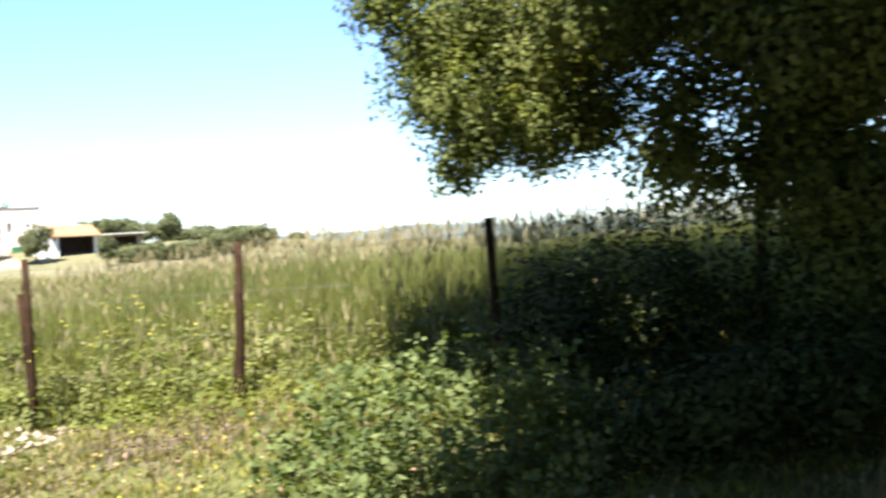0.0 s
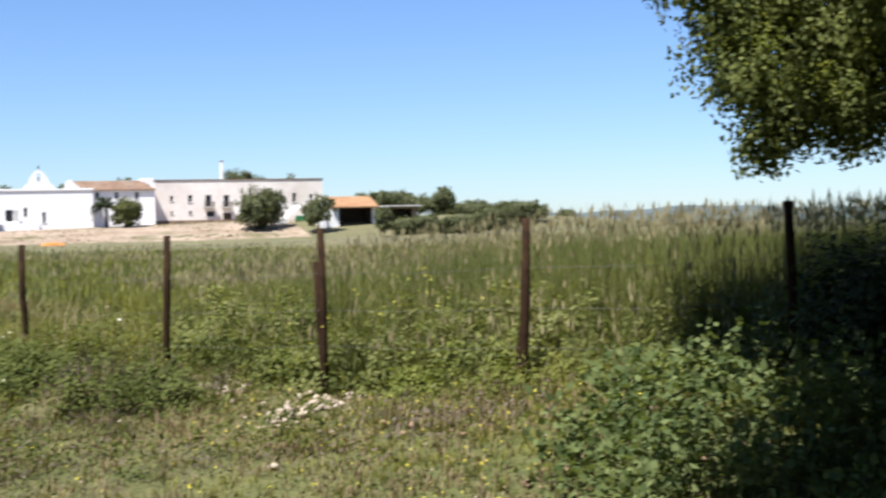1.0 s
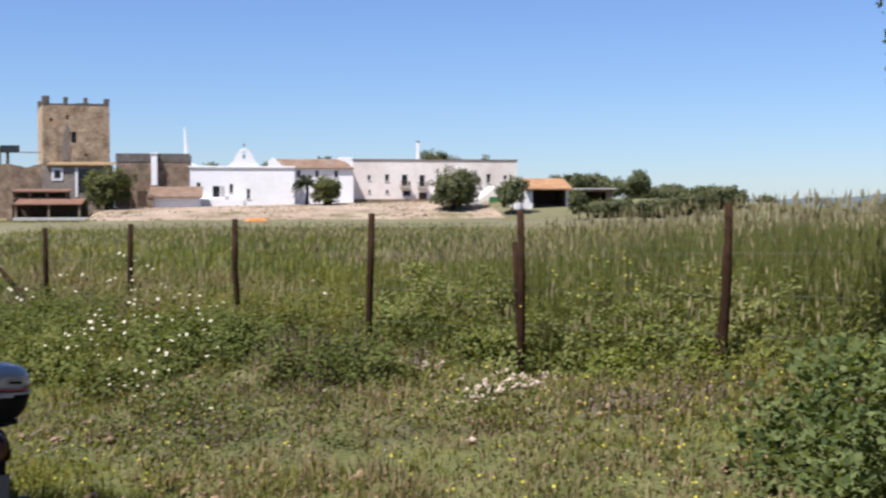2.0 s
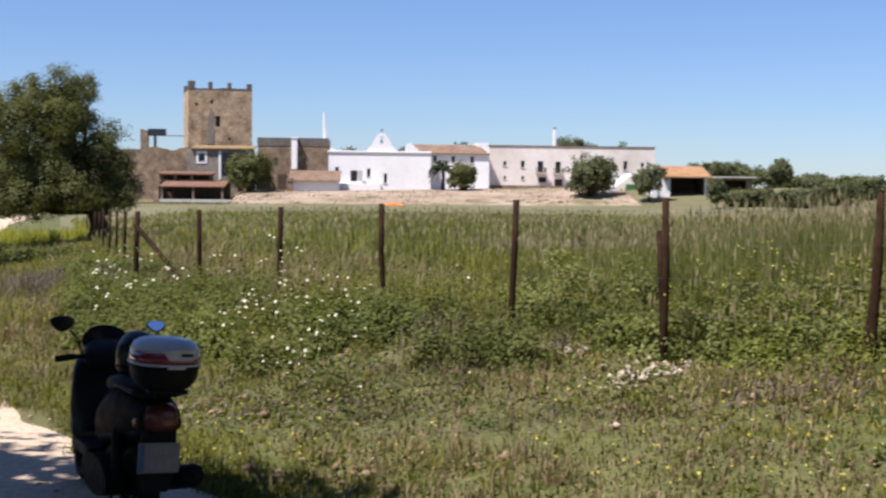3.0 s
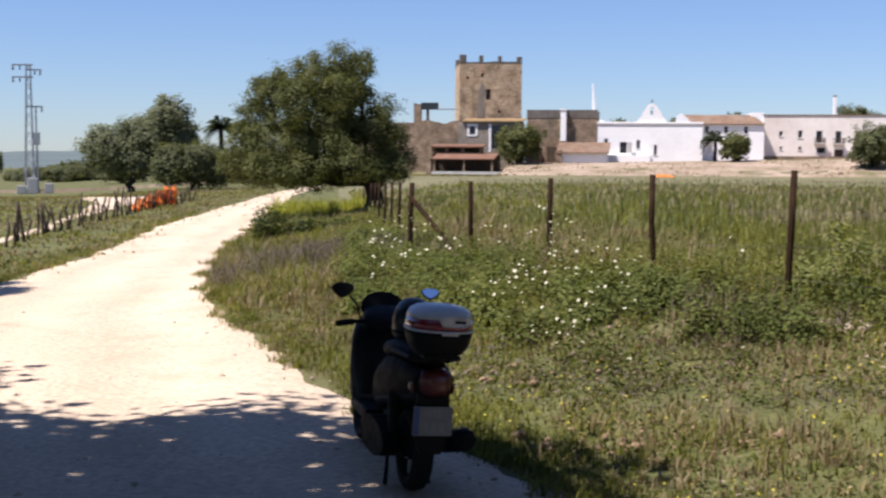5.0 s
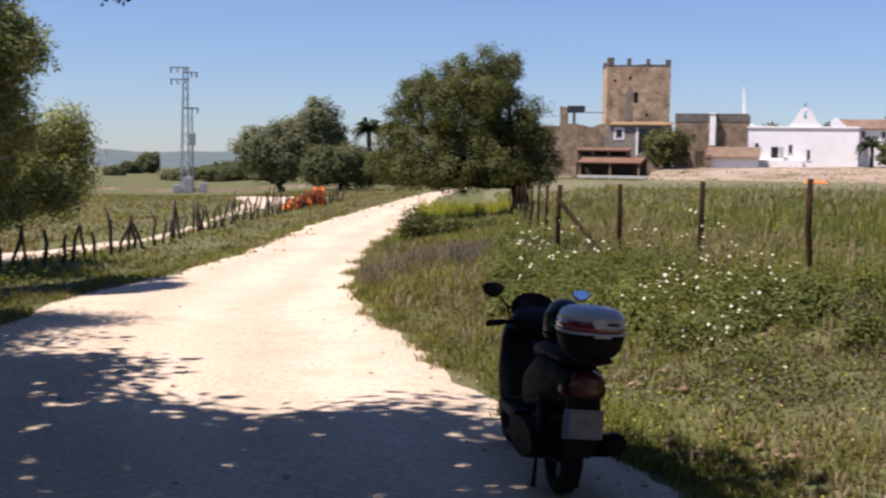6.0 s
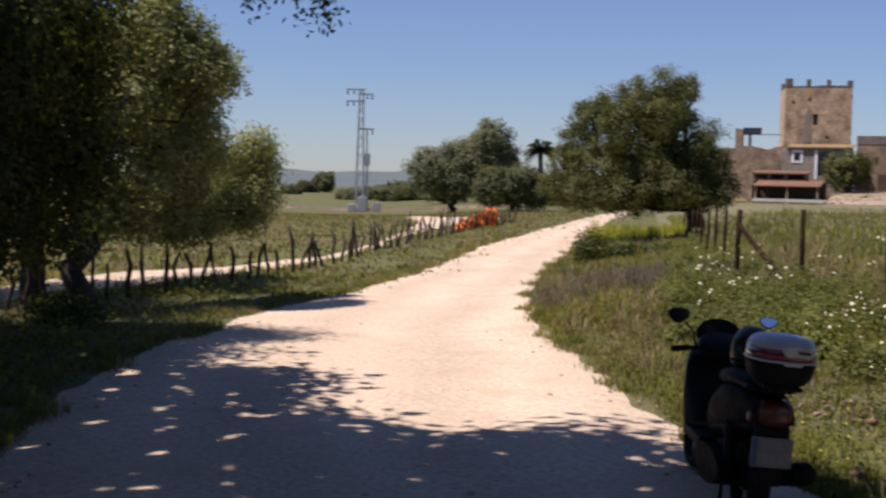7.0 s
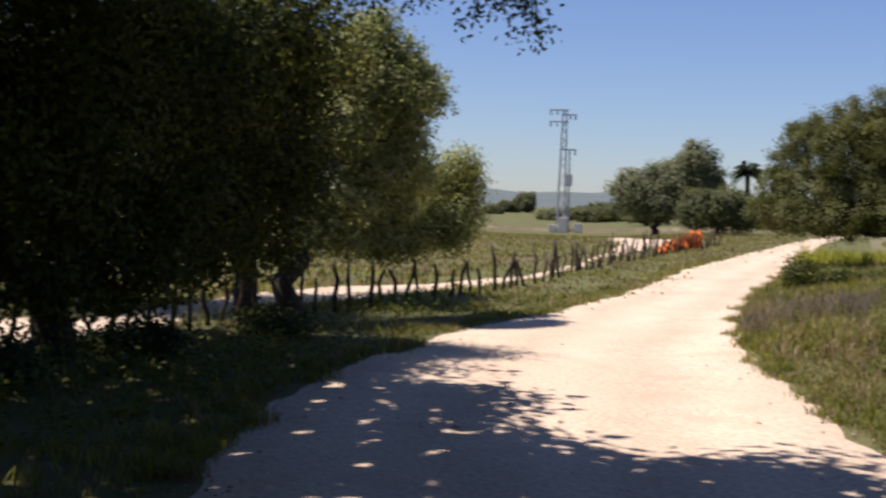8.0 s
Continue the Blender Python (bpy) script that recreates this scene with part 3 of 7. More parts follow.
part("wall", shell(bmesh.new(), -3.2, 3.6, 0, 6.5, G0, 3.5, [], 0.3), M_WHITE, lean)
part("side_wall", boxed(-4.2, -3.21, -0.4, 6.0, G0, 3.9), M_RUBBLE, lean)
part("roof", tiled_slope(bmesh.new(), -4.1, 3.9, -0.5, 3.55, 7.0, 5.2), M_TILE, lean)

# white chapel with a bell gable
chapel = thing("chapel", farm(0.6, 200, 0), "long whitewashed chapel with a bell gable and cross", "chapel")
CH = [(-7.65, -7.05, 4.5, 5.9), (-2.6, -2.0, 4.3, 5.7), (0.1, 0.65, 3.35, 4.95)]
CD = (-5.2, -4.1, 3.6, 5.35)
part("wall", shell(bmesh.new(), -8.7, 7.6, 0, 8, G0, 8.2, CH + [CD], 0.5), M_WHITE, chapel)
for h in CH:
    window(chapel, h, 0)
window(chapel, CD, 0, True, M_WOODDARK)
part("door_leaf", boxed(-4.0, -3.3, -0.55, -0.47, 3.6, 5.3), M_FRAME, chapel, "pale open door leaf")
part("cornice", boxed(-8.85, 7.7, -0.18, 0.55, 8.203, 8.5, bevel=0.05), M_WHITE, chapel)
part("roof", boxed(-8.2, 7.09, 0.6, 7.9, 8.0, 8.4), M_DARKROOF, chapel)
part("bench_wall", boxed(-7.2, -0.4, -1.0, -0.004, G0, 3.3), M_WHITE, chapel, "low whitewashed bench wall")
gable = part("bell_gable", prism(bmesh.new(), [(-2.55, 8.5), (-2.4, 8.95), (-1.95, 9.3), (-1.6, 10.1), (-1.15, 10.75), (-0.8, 11.2), (-0.52, 11.25), (-0.52, 9.55), (-0.04, 9.55), (-0.04, 11.25), (0.25, 11.2), (0.6, 10.75), (1.05, 10.1), (1.4, 9.3), (1.85, 8.95), (2.0, 8.5)], 0.05, 0.75), M_WHITE, chapel)
part("gable_top", prism(bmesh.new(), [(-0.7, 10.72), (-0.28, 10.9), (0.14, 10.72), (0.1, 11.2), (-0.28, 11.4), (-0.66, 11.2)], 0.02, 0.78), M_WHITE, gable)
part("bell", loft(bmesh.new(), [[(-0.29 + r * math.cos(a), 0.4 + r * math.sin(a), z) for a in np.linspace(0, 2 * math.pi, 12, endpoint=False)] for r, z in ((0.2, 9.85), (0.15, 9.95), (0.12, 10.15), (0.05, 10.28))]), M_WOODDARK, gable, "dark bronze bell")
c = part("cross", boxed(-0.33, -0.23, 0.35, 0.45, 11.38, 12.1), M_WOODDARK, chapel)
part("cross_arm", boxed(-0.5, -0.06, 0.355, 0.445, 11.75, 11.85), M_WOODDARK, c)

# white two-storey house with a tile roof
wh = thing("white_house", farm(13.5, 203, 0), "whitewashed two-storey house with a brown tile roof", "house")
WW = [(-4.85, -4.2, 6.9, 8.0), (-1.9, -1.25, 6.85, 7.95), (1.2, 1.85, 6.8, 7.95), (1.1, 1.85, 3.9, 4.9)]
part("wall", shell(bmesh.new(), -8.6, 4.3, 0, 8, G0, 8.25, WW, 0.5), M_WHITE, wh)
for h in WW:
    window(wh, h, 0)
part("roof", tiled_slope(bmesh.new(), -6.4, 4.4, -0.35, 8.3, 4.2, 9.85, lean=(-1.9, -1.6)), M_TILE, wh)
part("back_roof", tiled_slope(bmesh.new(), -6.4, 4.4, 8.3, 8.3, 4.203, 9.75), M_TILE, wh)
part("gable_wall", prism(bmesh.new(), [(-9.2, 8.2), (-6.6, 8.2), (-8.45, 9.95), (-8.8, 9.95), (-9.2, 9.55)], 0.03, 7.9), M_WHITE, wh)

# long cream building with two balconies
cream = thing("cream_building", farm(31.8, 206, 0), "long faded cream two-storey building with small windows and balconies", "building")
CW = [(-11.4, -10.85, 6.45, 7.3), (-8.5, -7.8, 6.2, 7.4), (5.8, 6.5, 6.0, 7.5), (8.6, 9.3, 6.0, 7.5), (11.5, 12.1, 6.5, 7.3), (-11.3, -10.9, 4.35, 4.85), (-8.4, -7.9, 4.3, 4.85), (-5.6, -4.2, 3.8, 4.75), (2.6, 3.3, 6.0, 7.5)]
CB = [(-5.7, -4.75, 5.5, 7.35), (-2.75, -1.85, 5.4, 7.3)]
CDO = (-2.9, -1.5, 2.55, 4.4)
part("wall", shell(bmesh.new(), -13.8, 13.8, 0, 10, G0, 9.75, CW + CB + [CDO], 0.5), M_PINKISH, cream)
for h in CW:
    window(cream, h, 0)
for h in CB:
    window(cream, h, 0, True, M_WOODDARK)
    b = part("balcony", boxed(h[0] - 0.4, h[1] + 0.4, -0.75, -0.004, h[2] - 0.2, h[2] - 0.04), M_CONCRETE, cream)
    part("railing", pierced(bmesh.new(), h[0] - 0.4, h[1] + 0.4, h[2] - 0.03, h[2] + 0.75, -0.74, -0.70, [(h[0] - 0.34 + 0.2 * i, h[0] - 0.2 + 0.2 * i, h[2] + 0.04, h[2] + 0.68) for i in range(7)]), M_WOODDARK, b, "dark iron railing")
window(cream, CDO, 0, True, M_WOODDARK, M_WOODDARK)
part("coping", boxed(-13.9, 13.9, -0.12, 0.6, 9.753, 9.9), M_TILE, cream)
part("roof", boxed(-13.3, 13.3, 0.6, 9.9, 9.4, 9.7), M_TILE, cream)
part("end_block", boxed(-15.8, -13.81, 0.4, 9.5, G0, 10.25), M_WHITE, cream, "white end wall")
part("foot_band", boxed(-13.78, 13.7, -0.15, -0.004, G0, 3.3), M_RUBBLE, cream, "bare stained foot of the wall")
fl = part("chimney", boxed(-2.6, -2.15, 4.0, 4.7, 9.6, 13.0, bevel=0.04), M_WHITE, cream, "tall pale chimney")
part("cap", boxed(-2.66, -2.09, 3.94, 4.76, 13.0, 13.15), M_GREYWALL, fl)

# small white gabled shed with a green door
shed = thing("white_shed", farm(37.3, 185, 0), "small white gabled shed with a green door", "shed")
part("wall", prism(bmesh.new(), [(-2.2, G0), (2.6, G0), (2.6, 3.7), (0.9, 5.1), (0.4, 5.1), (-2.2, 3.1)], 0, 6), M_PINKISH, shed)
part("yard_wall", boxed(-5.0, -2.41, -3.5, -3.1, G0, 3.0), M_WHITE, shed)
part("door", boxed(-0.6, 1.5, -0.12, -0.004, 1.0, 3.5), M_GREENDOOR, shed, "green painted door")

# barn, its front open
barn = thing("barn", farm(43, 175, 0), "white barn with an orange tile roof and open front", "barn")
part("wall", shell(bmesh.new(), -4.6, 3.4, 0, 9, G0, 4.6, [(-2.0, 3.3, 0.2, 4.4)], 0.4), M_WHITE, barn)
# dark lining added so the sunlit inner wall looks shaded
part("shade_lining", boxed(2.8, 2.99, 0.42, 4.98, G0, 4.45), M_WOODDARK, barn)
part("roof", tiled_slope(bmesh.new(), -3.2, 3.8, -0.6, 4.55, 4.6, 6.1), M_TILE_ORANGE, barn)
part("back_roof", tiled_slope(bmesh.new(), -3.2, 3.8, 9.6, 4.55, 4.603, 6.1), M_TILE_ORANGE, barn)
part("gable", prism(bmesh.new(), [(-4.6, 4.6), (-3.21, 4.6), (-3.21, 5.6), (-3.6, 5.4)], 0, 9), M_WHITE, barn)
part("inner_wall", boxed(-4.1, 3.0, 5.0, 5.2, G0, 4.5), M_WOODDARK, barn)
shed2 = thing("low_shed", farm(52, 181, 0), "low open shed with a pale sheet roof", "shed")
part("roof", boxed(-2.8, 3.0, -0.6, 5, 4.55, 4.75), M_CONCRETE, shed2)
part("wall", shell(bmesh.new(), -2.5, 2.7, 0.5, 5, G0, 4.54, [(-1.5, 1.8, 0, 4.2)], 0.3), M_RUBBLE, shed2)

# wind turbine far behind
turb = thing("wind_turbine", farm(-26.5, 640, -36), "white wind turbine far behind the farm", "wind turbine")
part("tower", tube(bmesh.new(), [(0, 0, 0), (0, 0, 60)], [1.6, 0.9], 12), M_WHITE, turb, smooth=True)
part("nacelle", boxed(-1.2, 1.2, -3, 4, 59, 61.5, bevel=0.4), M_WHITE, turb)
for k in range(3):
    a = radians(-4 + 120 * k)
    tip = Vector((math.sin(a), 0, math.cos(a)))
    side = Vector((math.cos(a), 0, -math.sin(a)))
    bm = bmesh.new()
    loft(bm, [[Vector((0, -3.6, 60.2)) + tip * d + side * (w * sx) + Vector((0, t * sy, 0)) for sx, sy in ((-1, 0), (0, 1), (1, 0), (0, -1))] for d, w, t in ((1, 0.7, 0.5), (4, 1.3, 0.35), (11, 0.8, 0.2), (18, 0.35, 0.1))])
    part("blade", bm, M_WHITE, turb)

# ---- plants ----
def unit(n, g):
    v = g.normal(size=(n, 3))
    return v / np.linalg.norm(v, axis=1)[:, None]


def leaves(centres, n, spread, length, width, g, up=0.3, droop=0.0, out=None):
    """n folded leaves round each centre: vertices and quads. out: the way each clump faces."""
    C = np.repeat(centres, n, axis=0)
    m = len(C)
    off = np.clip(g.normal(size=(m, 3)), -1.5, 1.5) * spread
    P = C + off
    nrm = unit(m, g) + np.array([0, 0, up])
    if out is not None:
        nrm = unit(m, g) * 0.45 + np.repeat(out, n, axis=0) + off / spread * 0.3 + np.array([0, 0, up])
    nrm /= np.linalg.norm(nrm, axis=1)[:, None]
    d = unit(m, g) + off / spread * 0.35
    d[:, 2] -= droop
    d -= nrm * (d * nrm).sum(1)[:, None] * 0.85
    d /= np.linalg.norm(d, axis=1)[:, None]
    s = np.cross(d, nrm)
    s /= np.maximum(np.linalg.norm(s, axis=1), 1e-6)[:, None]
    h = np.cross(s, d)
    L = (length * g.uniform(0.6, 1.25, m))[:, None]
    W = (width * g.uniform(0.7, 1.2, m))[:, None]
    V = np.stack([P, P + d * L * 0.45 + s * W - h * W * 0.3, P + d * L + h * W * 0.15, P + d * L * 0.45 - s * W - h * W * 0.3], 1).reshape(-1, 3)
    Q = np.arange(4 * m).reshape(-1, 4)
    return V, Q


def clumps(blobs, n, g, inner=0.5):
    """Places of leaf clumps in a crown of egg-shaped masses (x, y, z, rx, ry, rz), most near the outside."""
    B = np.array(blobs, float)
    vol = B[:, 3] * B[:, 4] + B[:, 4] * B[:, 5] + B[:, 3] * B[:, 5]
    k = g.choice(len(B), n, p=vol / vol.sum())
    u = unit(n, g)
    f = inner + (1 - inner) * np.sqrt(g.random(n))
    lump = 1 + 0.17 * np.sin(u[:, 0] * 7 + k) * np.cos(u[:, 1] * 6 + 2 * k) + 0.12 * np.sin(u[:, 2] * 9 + 3 * k)
    return B[k, :3] + u * B[k, 3:] * (f * lump)[:, None], u


def lobed(blobs, each, size, seed, low=None):
    """Smaller masses over the outside of larger ones, for a crown that bulges in lobes."""
    g = np.random.default_rng(seed)
    out = []
    for b in blobs:
        for u in unit(each, g):
            c = np.array(b[:3]) + u * np.array(b[3:]) * 0.72
            r = min(b[3:]) * size * g.uniform(0.75, 1.25)
            if low is not None:
                c[2] = max(c[2], low + r * 0.8)
            out.append((*c, r, r, r * 0.85))
    return out


def limb_meshes(base, blobs, g, r0, bends=4, twigs=3):
    """Trunk fork to each mass: a tapered, bending limb with some twigs, one mesh each."""
    base, made = Vector(base), []
    for bl in blobs:
        V, Q = [], []

        def add(pts, rad, seg=7):
            v, q = tube_arrays(pts, rad, seg)
            o = len(V)
            V.extend(tuple(i) for i in v)
            Q.extend([tuple(i + o for i in f) for f in q])

        end = Vector(bl[:3])
        mid = [base.lerp(end, float(t)) + Vector(g.normal(size=3)) * (0.09 * (end - base).length * math.sin(math.pi * float(t))) for t in np.linspace(0, 1, bends + 1)]
        add(mid, [r0 * (1 - 0.85 * t) for t in np.linspace(0, 1, bends + 1)])
        for _ in range(twigs):
            a = mid[-1 - int(g.integers(0, 2))]
            e = end + Vector(unit(1, g)[0]) * float(min(bl[3:])) * 0.75
            add([a, a.lerp(e, 0.5) + Vector(g.normal(size=3)) * 0.08, e], [r0 * 0.2, r0 * 0.12, r0 * 0.04], 5)
        made.append(mesh_tris("limb", np.array(V), Q, M_BARK))
    return made


def sun_gap(P):
    """True for leaves cut away along the sun's rays, by a ground noise pattern, to leave flecks."""
    x, y = (P[:, i] - SUN_DIR[i] / SUN_DIR.z * P[:, 2] for i in (0, 1))
    w, v = np.random.default_rng(12), 0.0
    for _ in range(9):
        a, f, ph = w.uniform(0, 6.28), w.uniform(8.0, 21.0), w.uniform(0, 6.28)
        v = v + np.sin((x * math.cos(a) + y * math.sin(a)) * f + ph)
    return (v > 2.75 - 1.0 * np.sin(0.9 * x + 1.3) * np.sin(1.1 * y)) & (y < 3.8 - 0.05 * x)


def tree(name, label, foot, fork, r_trunk, blobs, n_clumps, per, spread, leaf_len, leaf_w, mat, seed, category="tree", inner=0.5, trunk_bend=0.12, group="", extra=(), sprigs=(), limb_step=1, shade_cover=None, fine=None, gaps=False):
    """A tree: trunk from foot to fork, limbs to each mass, a crown of single leaves. Cover masses are unseen, added to
    cast shade.
    """
    g = np.random.default_rng(seed)
    foot, fork = Vector(foot), Vector(fork)
    ob = thing(name, Matrix.Translation(foot), label, category, group)
    rel = [(b[0] - foot.x, b[1] - foot.y, b[2] - foot.z, *b[3:]) for b in blobs]
    top = fork - foot
    pts = [top * float(t) + Vector((g.normal() * trunk_bend, g.normal() * trunk_bend, 0)) * math.sin(math.pi * t) for t in np.linspace(0, 1, 6)]
    pts[0] = Vector((0, 0, -0.15))
    V, Q = tube_arrays(pts, [r_trunk * k for k in (1.3, 1.1, 1.0, 0.95, 0.92, 0.9)], 12)
    part("trunk", mesh_tris("trunk", np.array([tuple(v) for v in V]), Q, M_BARK), None, ob)
    for me in limb_meshes(pts[-1], rel[::limb_step], g, r_trunk * 0.36):
        part("limb", me, None, ob)
    for k, sprig in enumerate(sprigs):
        v, q = tube_arrays([Vector(q) - foot for q in sprig], [0.03, 0.02, 0.005], 5)
        part("twig", mesh_tris("twig", np.array([tuple(i) for i in v]), q, M_BARK), None, ob)
    c, facing = clumps(rel, n_clumps, g, inner)
    V, Q = leaves(c, per, spread, leaf_len, leaf_w, g, out=facing)
    for over, count, each, loose, long, wide in [fine] if fine else []:
        c, facing = clumps([(b[0] - foot.x, b[1] - foot.y, b[2] - foot.z, *b[3:]) for b in over], count, g, 0.35)
        v2, q2 = leaves(c, each, loose, long, wide, g, out=facing)
        Q = np.vstack([Q, q2 + len(V)])
        V = np.vstack([V, v2])
    if shade_cover:
        over, count, each, loose, long, wide = shade_cover
        c, facing = clumps([(b[0] - foot.x, b[1] - foot.y, b[2] - foot.z, *b[3:]) for b in over], count, g, 0.2)
        v2, q2 = leaves(c, each, loose, long, wide, g, out=facing)
        Q = np.vstack([Q, q2 + len(V)])
        V = np.vstack([V, v2])
    for more in extra:
        e = np.array(more, float) - np.array(foot)
        v2, q2 = leaves(e, 60, 0.07, 0.042, 0.011, g, droop=0.3)
        Q = np.vstack([Q, q2 + len(V)])
        V = np.vstack([V, v2])
    if gaps:
        blades4 = V.reshape(-1, 4, 3)
        V = blades4[~sun_gap(blades4.mean(1) + np.array(foot))].reshape(-1, 3)
        Q = np.arange(len(V)).reshape(-1, 4)
    part("crown", mesh_tris("crown", V, Q, mat), None, ob, "leafy crown")
    return ob


def gz(x, y):
    return float(ground_z(x, y))


def polar(az, d):
    a = radians(az)
    return -math.sin(a) * d, math.cos(a) * d


def seen_mass(az0, horizon, tip, rows):
    """Masses of a crown from azimuth and rise: rows of degrees right, degrees up, size in degrees and distance."""
    out = []
    for right, up, size, d in rows:
        x, y = polar(az0 - right, d)
        r = d * math.tan(radians(size))
        out.append((x + tip[0], y + tip[1], horizon + d * math.tan(radians(up)), r, r, r * 0.88))
    return out


# tree over the right end of the fence
RT = (6.3, 9.6)
RIGHT = seen_mass(1.64, 1.9, (0, 0), [(-2.1, 6.2, 0.32, 7.8), (-1.5, 6.5, 0.3, 7.8), (-2.7, 8.6, 0.4, 7.8), (-2.2, 10.1, 1.4, 7.8), (-0.6, 8.0, 1.4, 7.8), (1.2, 9.3, 2.6, 8.2), (0.4, 5.7, 1.6, 7.6), (2.2, 4.1, 1.8, 7.8), (0.9, 2.9, 1.0, 7.6), (3.8, 6.9, 3.1, 8.4), (4.5, 3.8, 1.4, 8.0), (6.9, 9.1, 3.6, 8.2), (6.9, 4.9, 2.3, 8.4), (9.2, 8.8, 2.0, 8.0), (11.3, 2.3, 1.4, 8.4), (10.1, 2.9, 1.0, 8.0), (13.8, 9.9, 3.9, 8.2), (16.2, 5.0, 2.9, 8.4), (14.6, 2.2, 1.6, 8.8), (17.5, 1.3, 3.1, 8.6), (17.9, 7.7, 4.9, 8.0), (18.9, -2.6, 3.9, 8.8), (20.2, -7.8, 4.1, 8.6), (10.8, 5.2, 1.2, 8.2), (12.2, 6.6, 1.2, 8.4)])
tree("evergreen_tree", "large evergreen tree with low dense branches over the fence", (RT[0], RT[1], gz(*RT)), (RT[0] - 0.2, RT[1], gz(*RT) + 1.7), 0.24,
     RIGHT[14:], 1400, 34, 0.14, 0.066, 0.024, M_LEAF_LIGHTENED, 21, inner=0.3, limb_step=3, fine=(RIGHT[:14], 1250, 34, 0.085, 0.044, 0.016),
     # unseen masses overhead and behind, added to shade the ground and block sky light
     shade_cover=([(0.5, 5.1, 4.5, 0.8, 0.8, 0.6), (1.5, 5.3, 4.7, 1.0, 0.9, 0.7), (2.6, 1.4, 6.8, 2.2, 1.8, 1.0), (5.2, 1.4, 6.8, 2.4, 2.0, 1.2), (-0.45, 4.9, 5.0, 0.85, 0.85, 0.6), (-0.35, 4.7, 5.3, 0.9, 0.9, 0.5), (-0.2, 5.0, 5.6, 0.9, 0.9, 0.5), (0.3, 4.6, 5.2, 0.9, 0.9, 0.6), (0.6, 4.4, 5.8, 1.0, 1.0, 0.6), (-0.2, 0.6, 7.2, 2.0, 1.4, 0.8), (1.2, -2.0, 7.4, 2.4, 2.0, 1.0), (-1.3, 7.4, 6.5, 0.8, 1.0, 0.6), (-1.0, 9.0, 6.4, 0.9, 1.0, 0.6), (0.2, 9.6, 5.4, 1.5, 1.5, 0.9), (1.4, 10.8, 5.2, 1.6, 1.6, 1.1), (2.5, 4.2, 6.0, 1.6, 1.5, 1.0), (1.2, 5.6, 6.1, 1.2, 1.2, 0.6), (2.2, 6.4, 5.9, 1.2, 1.0, 0.6), (3.4, 5.8, 6.8, 1.4, 1.2, 0.6), (3.6, 3.6, 6.2, 1.8, 1.6, 1.2), (2.5, 5.5, 6.2, 2.0, 2.0, 1.3), (4.5, 5.2, 6.2, 2.2, 2.0, 1.5), (6.5, 6.5, 5.5, 2.4, 2.4, 2.0), (5.5, 8.6, 6.5, 2.6, 2.4, 1.6), (1.9, 7.4, 6.6, 1.8, 1.8, 1.0), (6.6, 10.0, 4.0, 2.2, 2.2, 1.6), (1.6, 5.9, 5.4, 0.9, 0.9, 0.5), (0.9, 5.4, 5.9, 0.7, 0.6, 0.4), (0.7, 6.3, 5.2, 1.0, 0.9, 0.5), (1.7, 6.7, 5.6, 1.2, 1.0, 0.6), (2.8, 7.8, 6.2, 1.6, 1.5, 0.8), (4.2, 8.4, 6.4, 1.8, 1.6, 0.9), (2.2, 9.4, 6.2, 1.6, 1.5, 0.8), (3.6, 10.2, 6.2, 1.8, 1.6, 0.9), (1.2, 8.2, 6.2, 1.2, 1.2, 0.7), (1.5, 12.2, 5.6, 1.6, 1.6, 0.9), (3.0, 12.6, 5.8, 2.0, 1.8, 1.0), (5.0, 12.0, 5.8, 2.2, 2.0, 1.2), (2.6, 15.0, 5.6, 2.0, 2.0, 1.0), (5.0, 15.5, 5.6, 2.4, 2.2, 1.2), (0.5, 11.0, 6.0, 1.4, 1.4, 0.8), (0.7, 13.5, 6.0, 1.6, 1.6, 0.9), (1.3, 16.5, 6.0, 1.8, 1.8, 0.9), (3.0, 18.0, 5.8, 2.0, 2.0, 1.0), (6.6, 0.0, 3.6, 2.4, 2.4, 2.8), (4.6, -4.2, 4.2, 2.8, 2.4, 3.0), (3.4, -1.0, 7.2, 2.4, 2.2, 1.0)], 4800, 22, 0.26, 0.28, 0.11))
# these dark brambles stand in for a deeply shaded hollow under the tree
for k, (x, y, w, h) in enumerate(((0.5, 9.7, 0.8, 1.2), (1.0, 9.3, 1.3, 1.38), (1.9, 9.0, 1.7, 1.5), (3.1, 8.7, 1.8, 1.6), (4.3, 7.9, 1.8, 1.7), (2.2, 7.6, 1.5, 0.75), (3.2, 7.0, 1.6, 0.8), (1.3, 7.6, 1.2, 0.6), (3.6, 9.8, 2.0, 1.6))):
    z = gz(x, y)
    tree("bramble", "dark tangled bramble filling in for deep shade under the tree", (x, y, z), (x, y, z + 0.25), 0.035,
         [(x, y, z + h * 0.5, w * 0.5, w * 0.45, h * 0.5), (x - w * 0.25, y - 0.1, z + h * 0.4, w * 0.35, w * 0.3, h * 0.4), (x + w * 0.25, y, z + h * 0.55, w * 0.35, w * 0.3, h * 0.45)], 150, 26, 0.11, 0.06, 0.02, M_LEAF_SHADE_DARK, 300 + k, category="shrub", group="brambles under the tree", limb_step=3)

